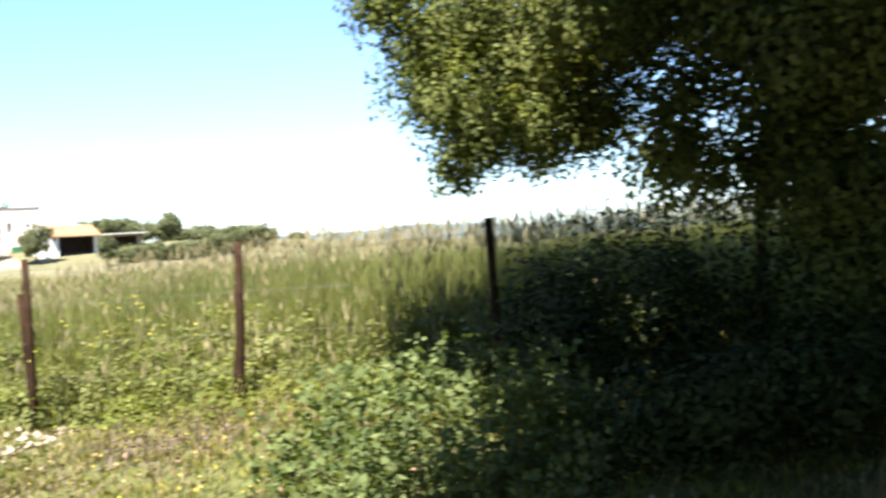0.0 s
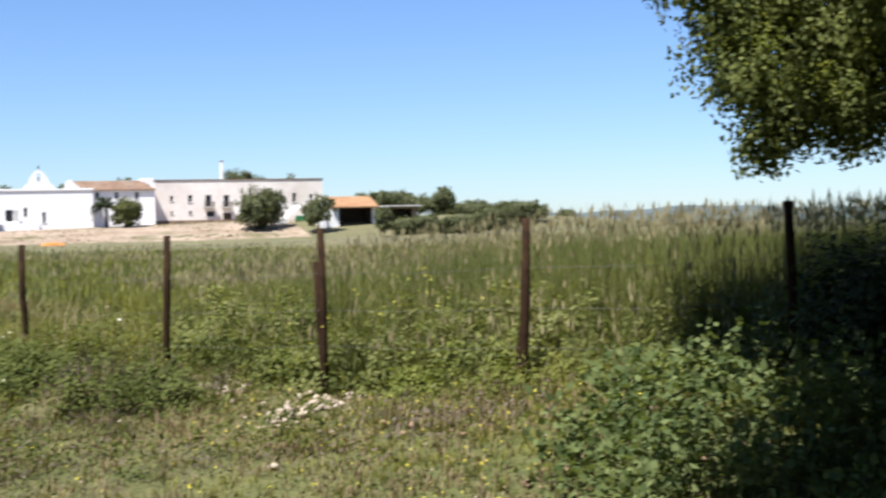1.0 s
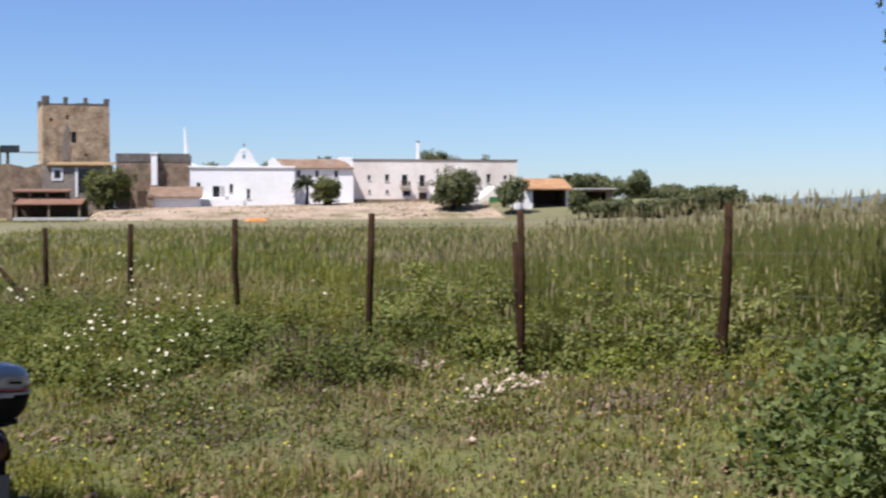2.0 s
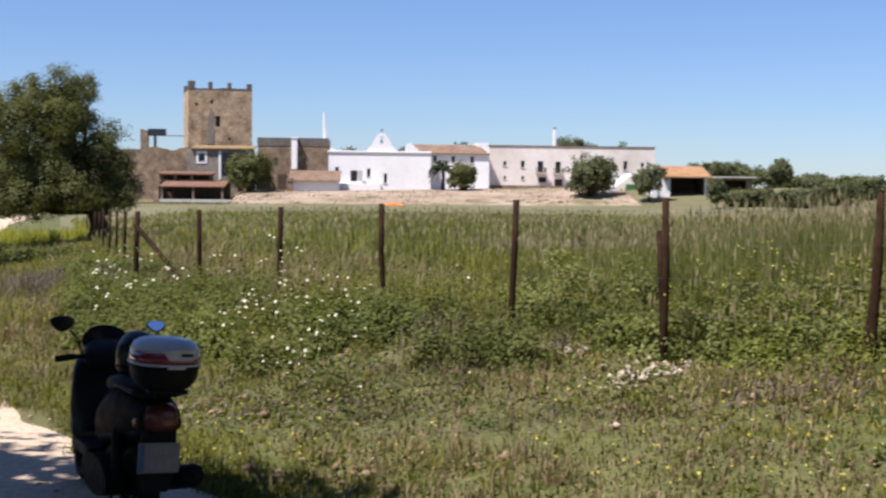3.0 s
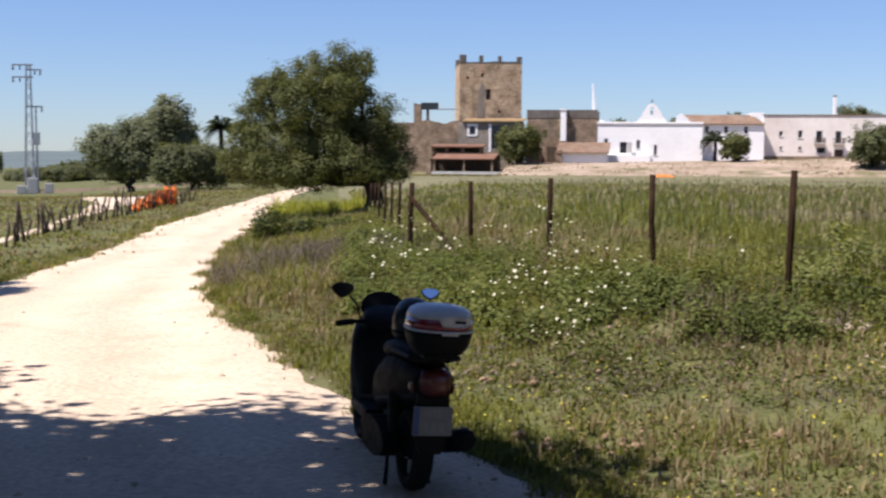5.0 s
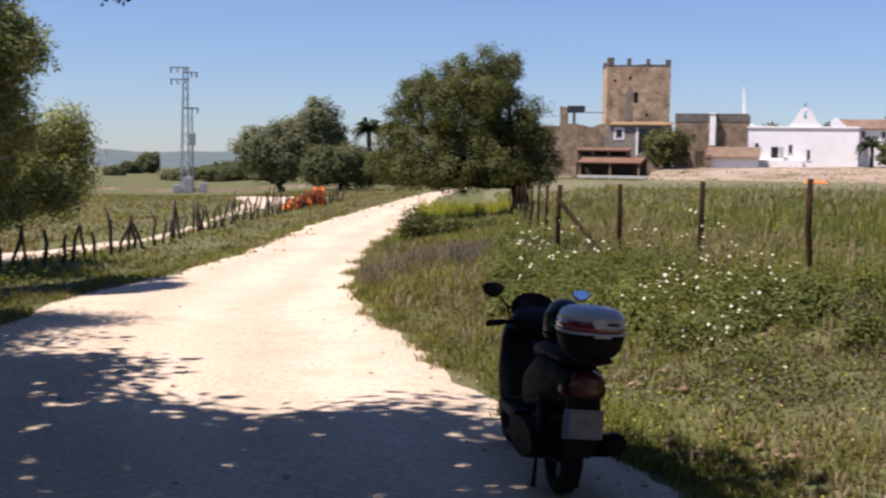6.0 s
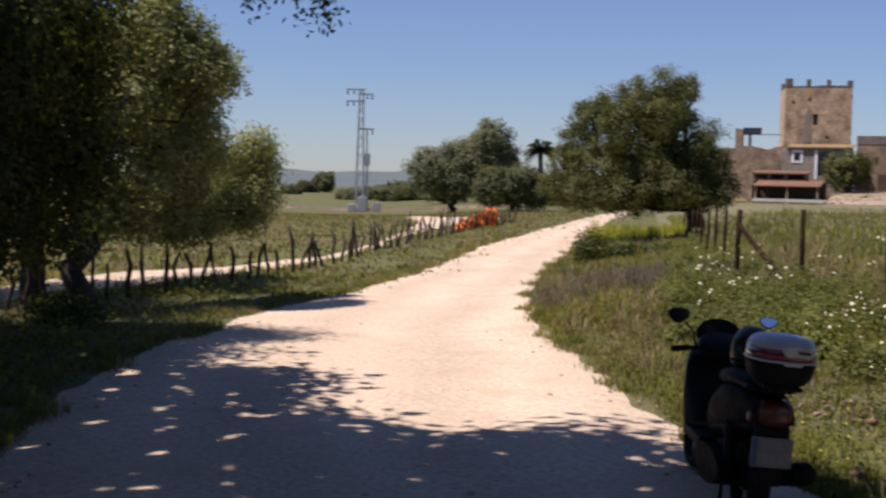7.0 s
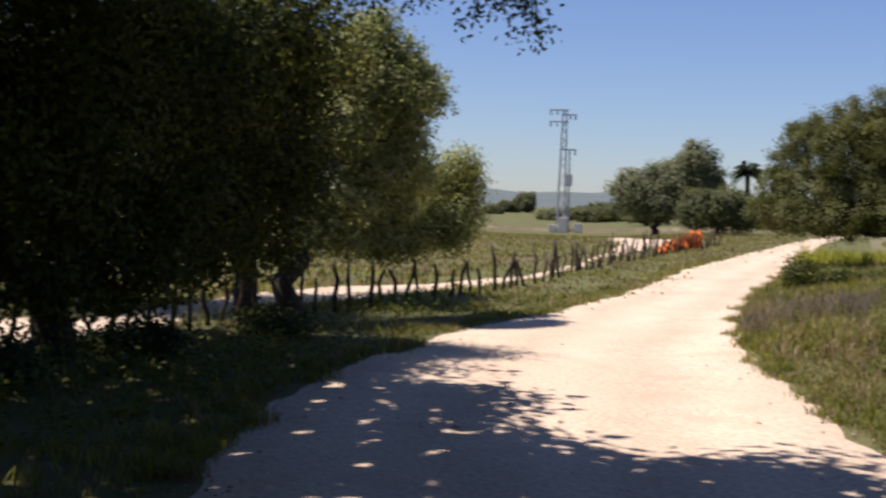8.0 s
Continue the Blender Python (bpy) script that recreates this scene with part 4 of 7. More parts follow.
# trees along the track's left side
L3 = (-13.75, 1.6)
tree("evergreen_tree", "tall evergreen tree shading the dirt track", (*L3, gz(*L3)), (-14.1, 1.8, 1.7), 0.2,
     seen_mass(64.64, 1.84, (-0.35, -0.3), [(-8.6, 2.3, 3.4, 15.6), (-8.8, -1.4, 1.7, 16.0), (-12.3, 5.5, 4.6, 14.2), (-12.3, 0.1, 3.1, 14.5), (-16.7, 3.3, 4.6, 13.2), (-16.5, -1.3, 2.5, 13.9), (-19.5, 0.7, 4.4, 13.0), (-21.8, 4.5, 5.2, 13.0), (-8.1, 7.2, 3.6, 15.0), (-16.0, 8.5, 4.9, 12.8), (-22.9, -1.5, 3.6, 13.0)]) + seen_mass(64.64, 1.84, (-0.35, -0.3), [(-11.1, -2.7, 1.2, 14.8), (-13.3, -3.3, 1.3, 14.0), (-15.3, -2.6, 1.6, 13.8), (-18.6, -3.7, 1.8, 13.2), (-20.9, -3.0, 2.3, 13.0), (-7.8, -2.6, 1.0, 16.0), (-10.0, -1.0, 1.7, 15.0), (-13.0, -1.1, 1.8, 14.3), (-16.5, -1.2, 1.8, 13.6), (-20.0, -1.2, 1.9, 13.0), (-23.0, -1.2, 2.0, 13.0), (-6.8, 0.4, 1.6, 15.6), (-7.0, 4.6, 1.8, 15.2), (-17.0, -4.2, 1.1, 13.5), (-15.2, -4.3, 1.1, 13.8), (-13.4, -4.5, 0.9, 14.0), (-12.0, -3.9, 0.9, 14.5), (-19.2, -4.4, 1.1, 13.2), (-21.0, -4.6, 1.2, 13.0), (-10.5, -3.4, 0.8, 15.0), (-9.2, -3.0, 0.8, 15.5), (-14.5, -4.9, 0.9, 13.9), (-16.4, -5.0, 0.9, 13.6), (-18.2, -5.0, 0.9, 13.3)]),
     3200, 28, 0.16, 0.09, 0.028, M_LEAF_OAK, 22, inner=0.3, limb_step=2, gaps=True,
     # unseen upper masses, added to shade the track and verge
     shade_cover=([(-12.6, -0.6, 6.0, 2.2, 1.8, 1.3), (-14.4, 0.6, 6.0, 2.2, 1.8, 1.3), (-11.4, 0.4, 5.6, 1.6, 1.3, 1.0), (-13.4, -2.0, 5.0, 2.4, 2.0, 1.6), (-15.5, -1.5, 6.4, 1.8, 1.6, 1.0), (-16.8, 0.2, 6.6, 1.6, 1.5, 0.9)], 950, 22, 0.24, 0.22, 0.075))
L1 = (-16.5, 5.3)
tree("evergreen_tree", "leaning evergreen tree at the edge of the track", (*L1, gz(*L1)), (-17.2, 5.2, 1.5), 0.16,
     seen_mass(64.64, 1.84, (-0.35, -0.3), [(0.7, 1.3, 0.85, 19.8), (1.0, 0.4, 0.8, 19.9), (0.9, -0.8, 0.8, 19.6), (0.4, -1.7, 0.75, 19.4), (-0.3, 0.2, 1.2, 20.0), (-0.5, -1.2, 1.0, 19.6), (-0.8, 4.6, 0.75, 19.0), (-1.4, 5.4, 0.85, 18.8), (-2.3, 6.3, 0.9, 18.6), (-1.8, 4.2, 1.1, 18.4), (-2.0, 2.4, 1.1, 18.6), (-1.5, 1.0, 1.0, 19.0), (-2.6, -0.6, 1.2, 18.8), (-3.0, 1.0, 1.3, 18.4), (-3.2, 4.8, 1.3, 18.2), (-4.4, 6.2, 1.4, 18.2), (-4.9, 3.0, 1.7, 18.2), (-4.6, -0.3, 1.5, 18.2), (-3.6, 7.4, 1.0, 18.6), (-1.6, -1.9, 0.8, 19.2), (-3.2, -2.0, 0.9, 18.6), (-4.6, -1.9, 0.9, 18.2), (-2.4, -2.3, 0.7, 18.8), (-5.8, -1.6, 1.0, 17.8), (-6.4, -2.4, 0.8, 17.4)]), 2100, 26, 0.12, 0.078, 0.021, M_LEAF_PALE_LIT, 23, inner=0.65, limb_step=3,
     # masses hidden behind the crown, added to shade the verge and stakes
     shade_cover=([(-20.4, 6.2, 3.2, 1.1, 1.0, 0.7), (-21.4, 7.6, 3.0, 1.0, 1.0, 0.7), (-20.2, 7.3, 2.8, 0.9, 0.8, 0.5)], 300, 22, 0.2, 0.13, 0.05))
L2 = (-18.3, 5.0)
tree("evergreen_tree", "evergreen tree behind the stake fence", (*L2, gz(*L2)), (-19.0, 5.3, 1.6), 0.17,
     # some masses are hidden by other crowns, added to shade trunk, stakes and track
     [(-19.6, 3.4, 3.4, 2.0, 1.6, 1.2), (-20.4, 2.2, 3.3, 2.0, 2.0, 1.5), (-17.5, 3.9, 3.7, 1.3, 1.0, 0.9), (-19.2, 4.8, 2.6, 1.3, 1.2, 0.8), (-19.6, 4.0, 2.1, 1.6, 1.3, 0.8), (-21.2, 6.4, 3.6, 1.6, 1.4, 1.0), (-22.2, 8.0, 3.2, 1.4, 1.3, 0.9), (-21.4, 4.6, 4.0, 1.6, 1.4, 1.0)],
     1250, 26, 0.2, 0.14, 0.042, M_LEAF_OAK, 24, inner=0.3)
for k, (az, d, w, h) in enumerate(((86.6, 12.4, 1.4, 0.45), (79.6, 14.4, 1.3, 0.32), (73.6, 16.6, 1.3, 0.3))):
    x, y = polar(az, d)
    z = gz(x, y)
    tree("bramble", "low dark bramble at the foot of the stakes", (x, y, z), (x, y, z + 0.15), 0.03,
         [(x, y, z + h * 0.5, w * 0.5, w * 0.4, h * 0.5), (x - w * 0.3, y + 0.2, z + h * 0.35, w * 0.35, w * 0.3, h * 0.35)], 90, 20, 0.10, 0.07, 0.024, M_LEAF_SHADE_DARK, 340 + k, category="shrub", group="brambles by the stake fence", limb_step=2)
# the tree over the bend of the track
LB = (-9.4, -3.6)
hang = [(polar(64.64 - r, d)[0] - 0.35, polar(64.64 - r, d)[1] - 0.29, 1.9 + d * math.tan(radians(u))) for r, u, d in ((1.6, 8.6, 7.0), (2.1, 8.9, 7.1), (2.7, 8.6, 7.0), (3.1, 8.0, 7.0), (3.4, 7.6, 7.0), (3.6, 7.2, 7.05), (0.7, 7.7, 7.0), (1.9, 9.4, 7.1), (2.9, 9.4, 7.1), (-1.6, 8.7, 7.4), (-2.6, 8.9, 7.3), (-3.6, 8.5, 7.4), (-4.6, 9.0, 7.4))]
tree("evergreen_tree", "spreading evergreen tree that shades the bend of the track", (*LB, gz(*LB)), (-9.2, -3.2, 2.6), 0.3,
     # rear and upper masses are unseen, added to cut sky light in the shade
     [(-9.4, -2.6, 6.2, 2.8, 2.8, 1.6), (-7.0, -2.2, 6.4, 2.6, 2.6, 1.3), (-9.0, -0.1, 6.4, 2.4, 1.7, 1.2), (-11.2, -0.6, 6.2, 2.4, 2.2, 1.4), (-7.4, -4.6, 6.4, 2.6, 2.6, 1.4), (-6.4, 0.6, 6.5, 1.8, 1.6, 0.9), (-6.2, 2.0, 6.3, 0.8, 1.0, 0.7), (-8.0, 1.5, 6.0, 1.6, 1.2, 0.8), (-4.9, -0.6, 6.6, 1.8, 2.0, 0.9), (-6.8, 2.5, 6.3, 0.9, 0.9, 0.7), (-7.9, 2.3, 6.2, 1.3, 1.1, 0.8), (-9.8, 0.5, 6.0, 1.4, 1.1, 0.8), (-11.6, 1.5, 5.6, 1.3, 1.0, 0.8), (-11.5, -4.0, 6.4, 2.8, 2.6, 1.5), (-4.5, -4.0, 6.8, 2.4, 2.4, 1.2), (-2.6, -0.4, 7.0, 1.8, 1.3, 0.8), (-2.0, -3.0, 7.4, 2.4, 2.0, 1.0), (-10.5, -6.5, 6.0, 3.0, 2.4, 1.5), (-8.0, -9.5, 4.5, 4.0, 2.2, 2.6), (-3.0, -8.0, 5.2, 3.6, 2.2, 2.4), (-13.5, -6.5, 4.5, 3.0, 2.4, 2.6), (2.2, -6.0, 5.4, 3.2, 2.2, 2.4), (-8.5, -6.5, 6.4, 3.0, 2.4, 1.5), (-9.8, 0.2, 5.8, 1.6, 1.4, 0.9), (-12.0, 1.6, 5.5, 1.2, 1.0, 0.8), (-6.0, -3.0, 7.6, 3.4, 2.6, 1.1), (-0.5, -4.6, 7.2, 3.0, 2.4, 1.1), (-3.5, -6.2, 6.8, 3.2, 2.4, 1.4), (-10.0, -4.6, 7.4, 3.4, 2.6, 1.2), (1.6, -2.6, 7.2, 2.4, 2.2, 1.0), (-5.5, -11.0, 4.6, 4.0, 2.0, 3.0), (0.5, -9.0, 4.6, 3.4, 2.0, 3.0)],
     4600, 20, 0.25, 0.28, 0.095, M_LEAF_OAK, 25, inner=0.2, limb_step=2, gaps=True, extra=[hang], sprigs=[((-6.4, 2.2, 6.0), (-6.6, 3.1, 4.2), h) for h in hang])

# the big olive by the bend, and trees beyond
OV = (-28.05, 28.45)
def olive_mass(across, z, r, dep=0.0, flat=0.92):
    """A mass of the olive's crown: metres across the view of it, height, radius and depth."""
    across = 1.07 * across - 0.8
    return (OV[0] + across * 0.72 - dep * 0.69, OV[1] + across * 0.69 + dep * 0.72, z * 1.02, r, r, r * flat)


OLIVE = [olive_mass(*row) for row in ((-0.25, 4.85, 0.78), (0.25, 4.75, 0.68), (0.3, 4.1, 0.62), (-0.95, 4.55, 0.75), (-1.75, 4.2, 0.8), (-2.45, 3.85, 0.75), (-2.75, 3.2, 0.72), (-3.15, 2.45, 0.72), (-3.3, 1.75, 0.68, -0.2, 0.8), (1.0, 3.35, 0.62), (0.9, 2.7, 0.8, -0.4), (1.3, 2.3, 0.7), (1.45, 1.7, 0.68, 0.1, 0.8), (-1.0, 3.1, 1.5), (-0.1, 3.3, 1.3, 0.6), (-0.4, 2.3, 1.4, -0.3), (-2.0, 2.3, 1.25, -0.4), (-1.4, 3.6, 0.9, -1.0), (-0.3, 3.9, 0.8, -1.0), (-2.3, 1.55, 0.9, -0.9, 0.7), (-1.2, 1.55, 0.95, -1.2, 0.7), (0.1, 1.75, 0.95, -1.2, 0.7), (1.1, 1.6, 0.75, -0.6, 0.7), (-2.9, 1.4, 0.7, 0.4, 0.6), (-1.0, 1.6, 1.2, 0.8, 0.6), (0.7, 1.7, 0.9, 0.8, 0.7))]
tree("olive_tree", "broad dense olive tree beside the dirt track", (*OV, gz(*OV)), (OV[0] - 0.1, OV[1], 1.2), 0.27,
     [(*b[:3], b[3] * 0.9, b[4] * 0.9, b[5] * 0.9) for b in OLIVE] + lobed(OLIVE, 9, 0.36, 77, 0.95),
     4500, 28, 0.1, 0.07, 0.029, M_LEAF_OLIVE, 31, inner=0.5, limb_step=40)
tree("olive_tree", "rounded tree beyond the turning place", (-78.1, 54.3, gz(-78.1, 54.3)), (-78.1, 54.3, 0.9), 0.25,
     [(-78.8, 53.0, 2.7, 2.2, 2.2, 1.7), (-77.4, 55.2, 3.6, 2.0, 2.0, 1.7), (-76.4, 56.6, 5.0, 1.6, 1.6, 1.5), (-76.2, 57.2, 3.4, 1.6, 1.6, 1.6), (-78.0, 54.2, 1.8, 2.4, 2.4, 1.1)], 1300, 24, 0.22, 0.24, 0.085, M_LEAF_GREY_HAZY, 32, inner=0.4)
tree("round_bush", "dark dense bush beyond the track", (-67.6, 51.8, gz(-67.6, 51.8)), (-67.6, 51.8, 0.6), 0.15,
     [(-68.4, 50.7, 1.5, 1.3, 1.3, 1.3), (-67.4, 52.2, 1.8, 1.4, 1.4, 1.4), (-66.6, 53.2, 1.3, 1.1, 1.1, 1.1)], 800, 20, 0.18, 0.2, 0.07, M_LEAF_FAR_HAZY, 33, category="bush")


def far_tree(az, d, width, height, seed, label="round dark evergreen tree by the farm", name="evergreen_tree", mat=None, low=0.25, foot=None, dense=1.0):
    """A rounded tree seen far off, at an azimuth and a distance."""
    x, y = foot or polar(az, d)
    z = gz(x, y)
    g = np.random.default_rng(seed)
    w, h = width / 2, height
    bl = [(x, y, z + h * 0.6, w * 0.8, w * 0.8, h * 0.38)]
    for k in range(5):
        a = g.uniform(0, 6.28)
        bl.append((x + math.cos(a) * w * 0.5, y + math.sin(a) * w * 0.5, z + h * g.uniform(low + 0.2, 0.75), w * 0.5, w * 0.5, h * 0.25))
    if low < 0.15:
        bl.append((x, y, z + h * 0.3, w * 0.85, w * 0.85, h * 0.27))
    size = max(0.16, d * 0.0011)
    return tree(name, label, (x, y, z), (x, y, z + h * low), max(0.1, width * 0.03), bl, int((90 + 23 * width) * dense), 20, size * 1.05, size * 1.8, size * 0.8, mat or M_LEAF_FAR_HAZY, seed, category="tree", inner=0.35)


def farm_tree(s, d, width, height, seed, **kw):
    p = FARM @ Vector((s, d, 0))
    return far_tree(0, d, width, height, seed, foot=(p.x, p.y), **kw)


farm_tree(-19.6, 188, 8.0, 6.4, 41, label="dark spreading tree before the stone block", low=0.12, dense=1.4, mat=M_LEAF_OLIVE)
farm_tree(30.0, 178, 8.2, 6.0, 42, label="large round dark tree in the farm yard", low=0.06, dense=1.6)
farm_tree(37.4, 172, 4.6, 5.4, 43, label="slender tree beside the white shed")
farm_tree(43.8, 161, 2.9, 4.1, 44, label="small tree before the barn", low=0.35)
farm_tree(48.0, 165, 4.6, 2.3, 45, label="grey-green shrub beside the barn", name="shrub", low=0.1)
farm_tree(51.5, 166, 5.2, 2.4, 46, label="grey-green shrub beside the barn", name="shrub", low=0.1)
farm_tree(56.0, 164, 7, 2.5, 48, label="grey-green shrub beyond the barn", name="shrub", low=0.1)
farm_tree(61.5, 166, 8, 2.8, 49, label="grey-green shrub beyond the barn", name="shrub", low=0.1)
farm_tree(67.5, 170, 8.5, 3.0, 50, label="grey-green shrub beyond the barn", name="shrub", low=0.1)
farm_tree(60.0, 185, 4.2, 4.2, 47, label="dark tree behind the sheds", low=0.15)
for k, (s, d, w, h) in enumerate(((60, 232, 9, 4.8), (65, 234, 9, 5.2), (70, 233, 9, 4.6), (75, 230, 8, 3.8), (79, 226, 9, 3.6), (84, 222, 8, 3.4), (40.5, 262, 8, 10.8), (38, 262, 9, 11), (43, 262, 7, 10.4), (52, 262, 6, 9.6), (-6, 255, 8, 8.8), (5, 256, 5, 8.6), (17, 258, 5, 9.8), (47, 225, 6, 6))):
    farm_tree(s, d, w, h, 60 + k, label="dark tree in the row behind the farm", low=0.2)
far_tree(8.2, 400, 7, 5, 91, label="lone bush out in the fields", name="bush", low=0.1)
for k, (az, d, w, h) in enumerate(((61.7, 290, 5, 2.6), (60.9, 300, 6, 5.0), (62.4, 250, 4, 1.6), (59.6, 200, 7, 1.6), (57.9, 185, 8, 2.3), (56.9, 190, 9, 2.8), (58.7, 210, 10, 2.0), (64.5, 320, 9, 2.4), (66.5, 300, 9, 2.6), (69, 280, 9, 3.0), (72, 260, 9, 3.4), (76, 240, 9, 3.6), (80, 240, 9, 3.6), (55.5, 150, 8, 3.6), (52.5, 130, 7, 3.2), (51.0, 120, 7, 3.4), (49.8, 115, 7, 3.4), (48.6, 112, 7, 3.4))):
    far_tree(az, d, w, h, 100 + k, label="far bush across the fields", name="bush", low=0.1)


x, y = polar(49.5, 28.4)
tree("shrub", "low dark shrub at the edge of the track", (x, y, gz(x, y)), (x, y, gz(x, y) + 0.15), 0.03, [(x, y, gz(x, y) + 0.36, 0.36, 0.36, 0.34), (x + 0.6, y + 0.5, gz(x, y) + 0.26, 0.45, 0.45, 0.26), (x + 1.3, y + 1.0, gz(x, y) + 0.24, 0.5, 0.5, 0.22), (x + 2.0, y + 1.4, gz(x, y) + 0.22, 0.5, 0.5, 0.2), (x + 2.6, y + 1.7, gz(x, y) + 0.2, 0.4, 0.4, 0.2)], 340, 18, 0.12, 0.09, 0.03, M_LEAF_OAK, 54, category="shrub")


def palm(name, x, y, height, spread, seed, label, fronds=26, z0=None):
    g = np.random.default_rng(seed)
    z = gz(x, y) if z0 is None else z0
    ob = thing(name, Matrix.Translation((x, y, z)), label, "palm")
    part("trunk", tube(bmesh.new(), [(0, 0, -0.1), (0.1, 0, height * 0.5), (0, 0, height)], [spread * 0.11, spread * 0.09, spread * 0.1], 10), M_BARK, ob)
    V, Q = [], []
    for k in range(fronds):
        a, e = g.uniform(0, 6.28), g.uniform(-0.3, 1.4)
        d = np.array([math.cos(a), math.sin(a), 0])
        for t in np.linspace(0.12, 1, 16):
            c = np.array([0, 0, height]) + d * spread * t * math.cos(e) * (1 - 0.2 * t) + np.array([0, 0, spread * (math.sin(e) * t - 0.5 * t * t)])
            for sgn in (-1, 1):
                side = np.cross(d, [0, 0, 1]) * sgn
                L = spread * 0.3 * (1.1 - 0.6 * t)
                tip = c + side * L * 0.8 + d * L * 0.5 - np.array([0, 0, L * 0.35])
                w = d * spread * 0.035
                o = len(V)
                V += [c - w, c + w, tip + w * 0.3, tip - w * 0.3]
                Q.append((o, o + 1, o + 2, o + 3))
    part("fronds", mesh_tris("fronds", np.array(V), Q, M_LEAF_PALM), None, ob)
    return ob


palm("palm_tree", -85.9, 69.0, 4.9, 2.1, 51, "small palm tree behind the olive", 46)
p = FARM @ Vector((9.6, 190, 0))
palm("palm_tree", p.x, p.y, 3.3, 2.7, 52, "low palm before the white house", 40)
p = FARM @ Vector((12.3, 189, 0))
far_tree(0, 189, 5.0, 4.3, 53, label="dark shrub beside the low palm", name="shrub", foot=(p.x, p.y), low=0.08, mat=M_LEAF_OLIVE)

# ---- wire fence ----
P_AZ = [-22.5, -12.5, -0.76, 9.93, 19.05, 25.43, 31.41, 36.2, 39.71, 42.56]
P_TOP = [0.030, 0.021, 0.0121, 0.0038, -0.0011, -0.0040, -0.0082, -0.0116, -0.0146, -0.0160]  # rise of each post's top over the eye, per metre away
EYE = (-0.22, 0.0, 1.86)
SIGHT = [(-0.02, 0.02)] * 3 + [(-0.22, 0.09)] * 2 + [(-0.29, -0.10)] * 5


def fence_post(name_m, x, y, z0, z1, r, lean, seed):
    g = np.random.default_rng(seed)
    pts = [(x + lean[0] * t + g.normal() * 0.006, y + lean[1] * t, z0 + (z1 - z0) * t) for t in (0, 0.3, 0.6, 1)]
    bm = tube(bmesh.new(), pts, [r * 1.05, r, r, r * 0.97], 9)
    return bm


fence = thing("wire_fence", Matrix.Identity(4), "wire fence of rusty brown posts along the field", "fence")
tops = []
for k, (a, rise) in enumerate(zip(P_AZ, P_TOP)):
    d = FENCE_B / math.cos(radians(a) - FENCE_P)
    x, y = polar(a, d)
    x, y = x + SIGHT[k][0], y + SIGHT[k][1]
    g0 = gz(x, y)
    z1 = EYE[2] + rise * d
    part("post", fence_post("", x, y, g0 - 0.1, z1, 0.034 if k < 9 else 0.04, ((-0.02, 0.0), (0.03, 0.01))[k % 2], k), M_RUST, fence, smooth=True)
    tops.append((x, y, g0, z1))
x, y, g0, z1 = tops[3]
part("post", fence_post("", x - 0.1, y + 0.1, g0 - 0.1, z1 - 0.35, 0.03, (0.1, 0.0), 77), M_RUST, fence, "second leaning post tied beside the first", smooth=True)
x, y, g0, z1 = tops[4]
part("post", fence_post("", x - 0.05, y + 0.12, g0 - 0.1, z1 - 0.3, 0.026, (-0.06, 0.0), 78), M_RUST, fence, smooth=True)
CORNER = tops[-1]
x, y, g0, z1 = CORNER
bx, by = x + (tops[-2][0] - x) * 0.72, y + (tops[-2][1] - y) * 0.72 + 0.12
part("brace", tube(bmesh.new(), [(x, y, z1 - 0.2), (bx, by, gz(bx, by) + 0.05)], [0.036, 0.036], 8), M_RUST, fence, "diagonal brace of the corner post")
for h in (0.30, 0.62, 0.95, 1.25):
    for a, b in zip(tops, tops[1:]):
        pa, pb = Vector((a[0], a[1], a[3] - 1.35 + h)), Vector((b[0], b[1], b[3] - 1.35 + h))
        m = (pa + pb) / 2 - Vector((0, 0, 0.025))
        part("wire", tube(bmesh.new(), [pa, m, pb], [0.0014] * 3, 4), M_WIRE, fence)
second = thing("wire_fence", Matrix.Identity(4), "wire fence of brown posts along the dirt track", "fence")
prev = CORNER
ex, ey = polar(44.75, 46)
ex, ey = ex - 0.28, ey - 0.13
for k, (az, d) in enumerate(((43.02, 21.6), (43.38, 24.7), (43.68, 27.8), (43.96, 30.9), (44.14, 34.0), (44.32, 37.2), (44.5, 40.5), (44.65, 44.0))):
    x, y = polar(az, d)
    x, y = x - 0.28, y - 0.13
    g0 = gz(x, y)
    z1 = 1.85 - (0.0155 + 0.00005 * (d - 21)) * d
    part("post", fence_post("", x, y, g0 - 0.1, z1, 0.028, (0.02, 0.0), 40 + k), M_RUST, second, smooth=True)
    for h in (0.5, 1.2):
        part("wire", tube(bmesh.new(), [(prev[0], prev[1], prev[3] - 1.3 + h), (x, y, z1 - 1.3 + h)], [0.0018] * 2, 4), M_WIRE, second)
    prev = (x, y, g0, z1)

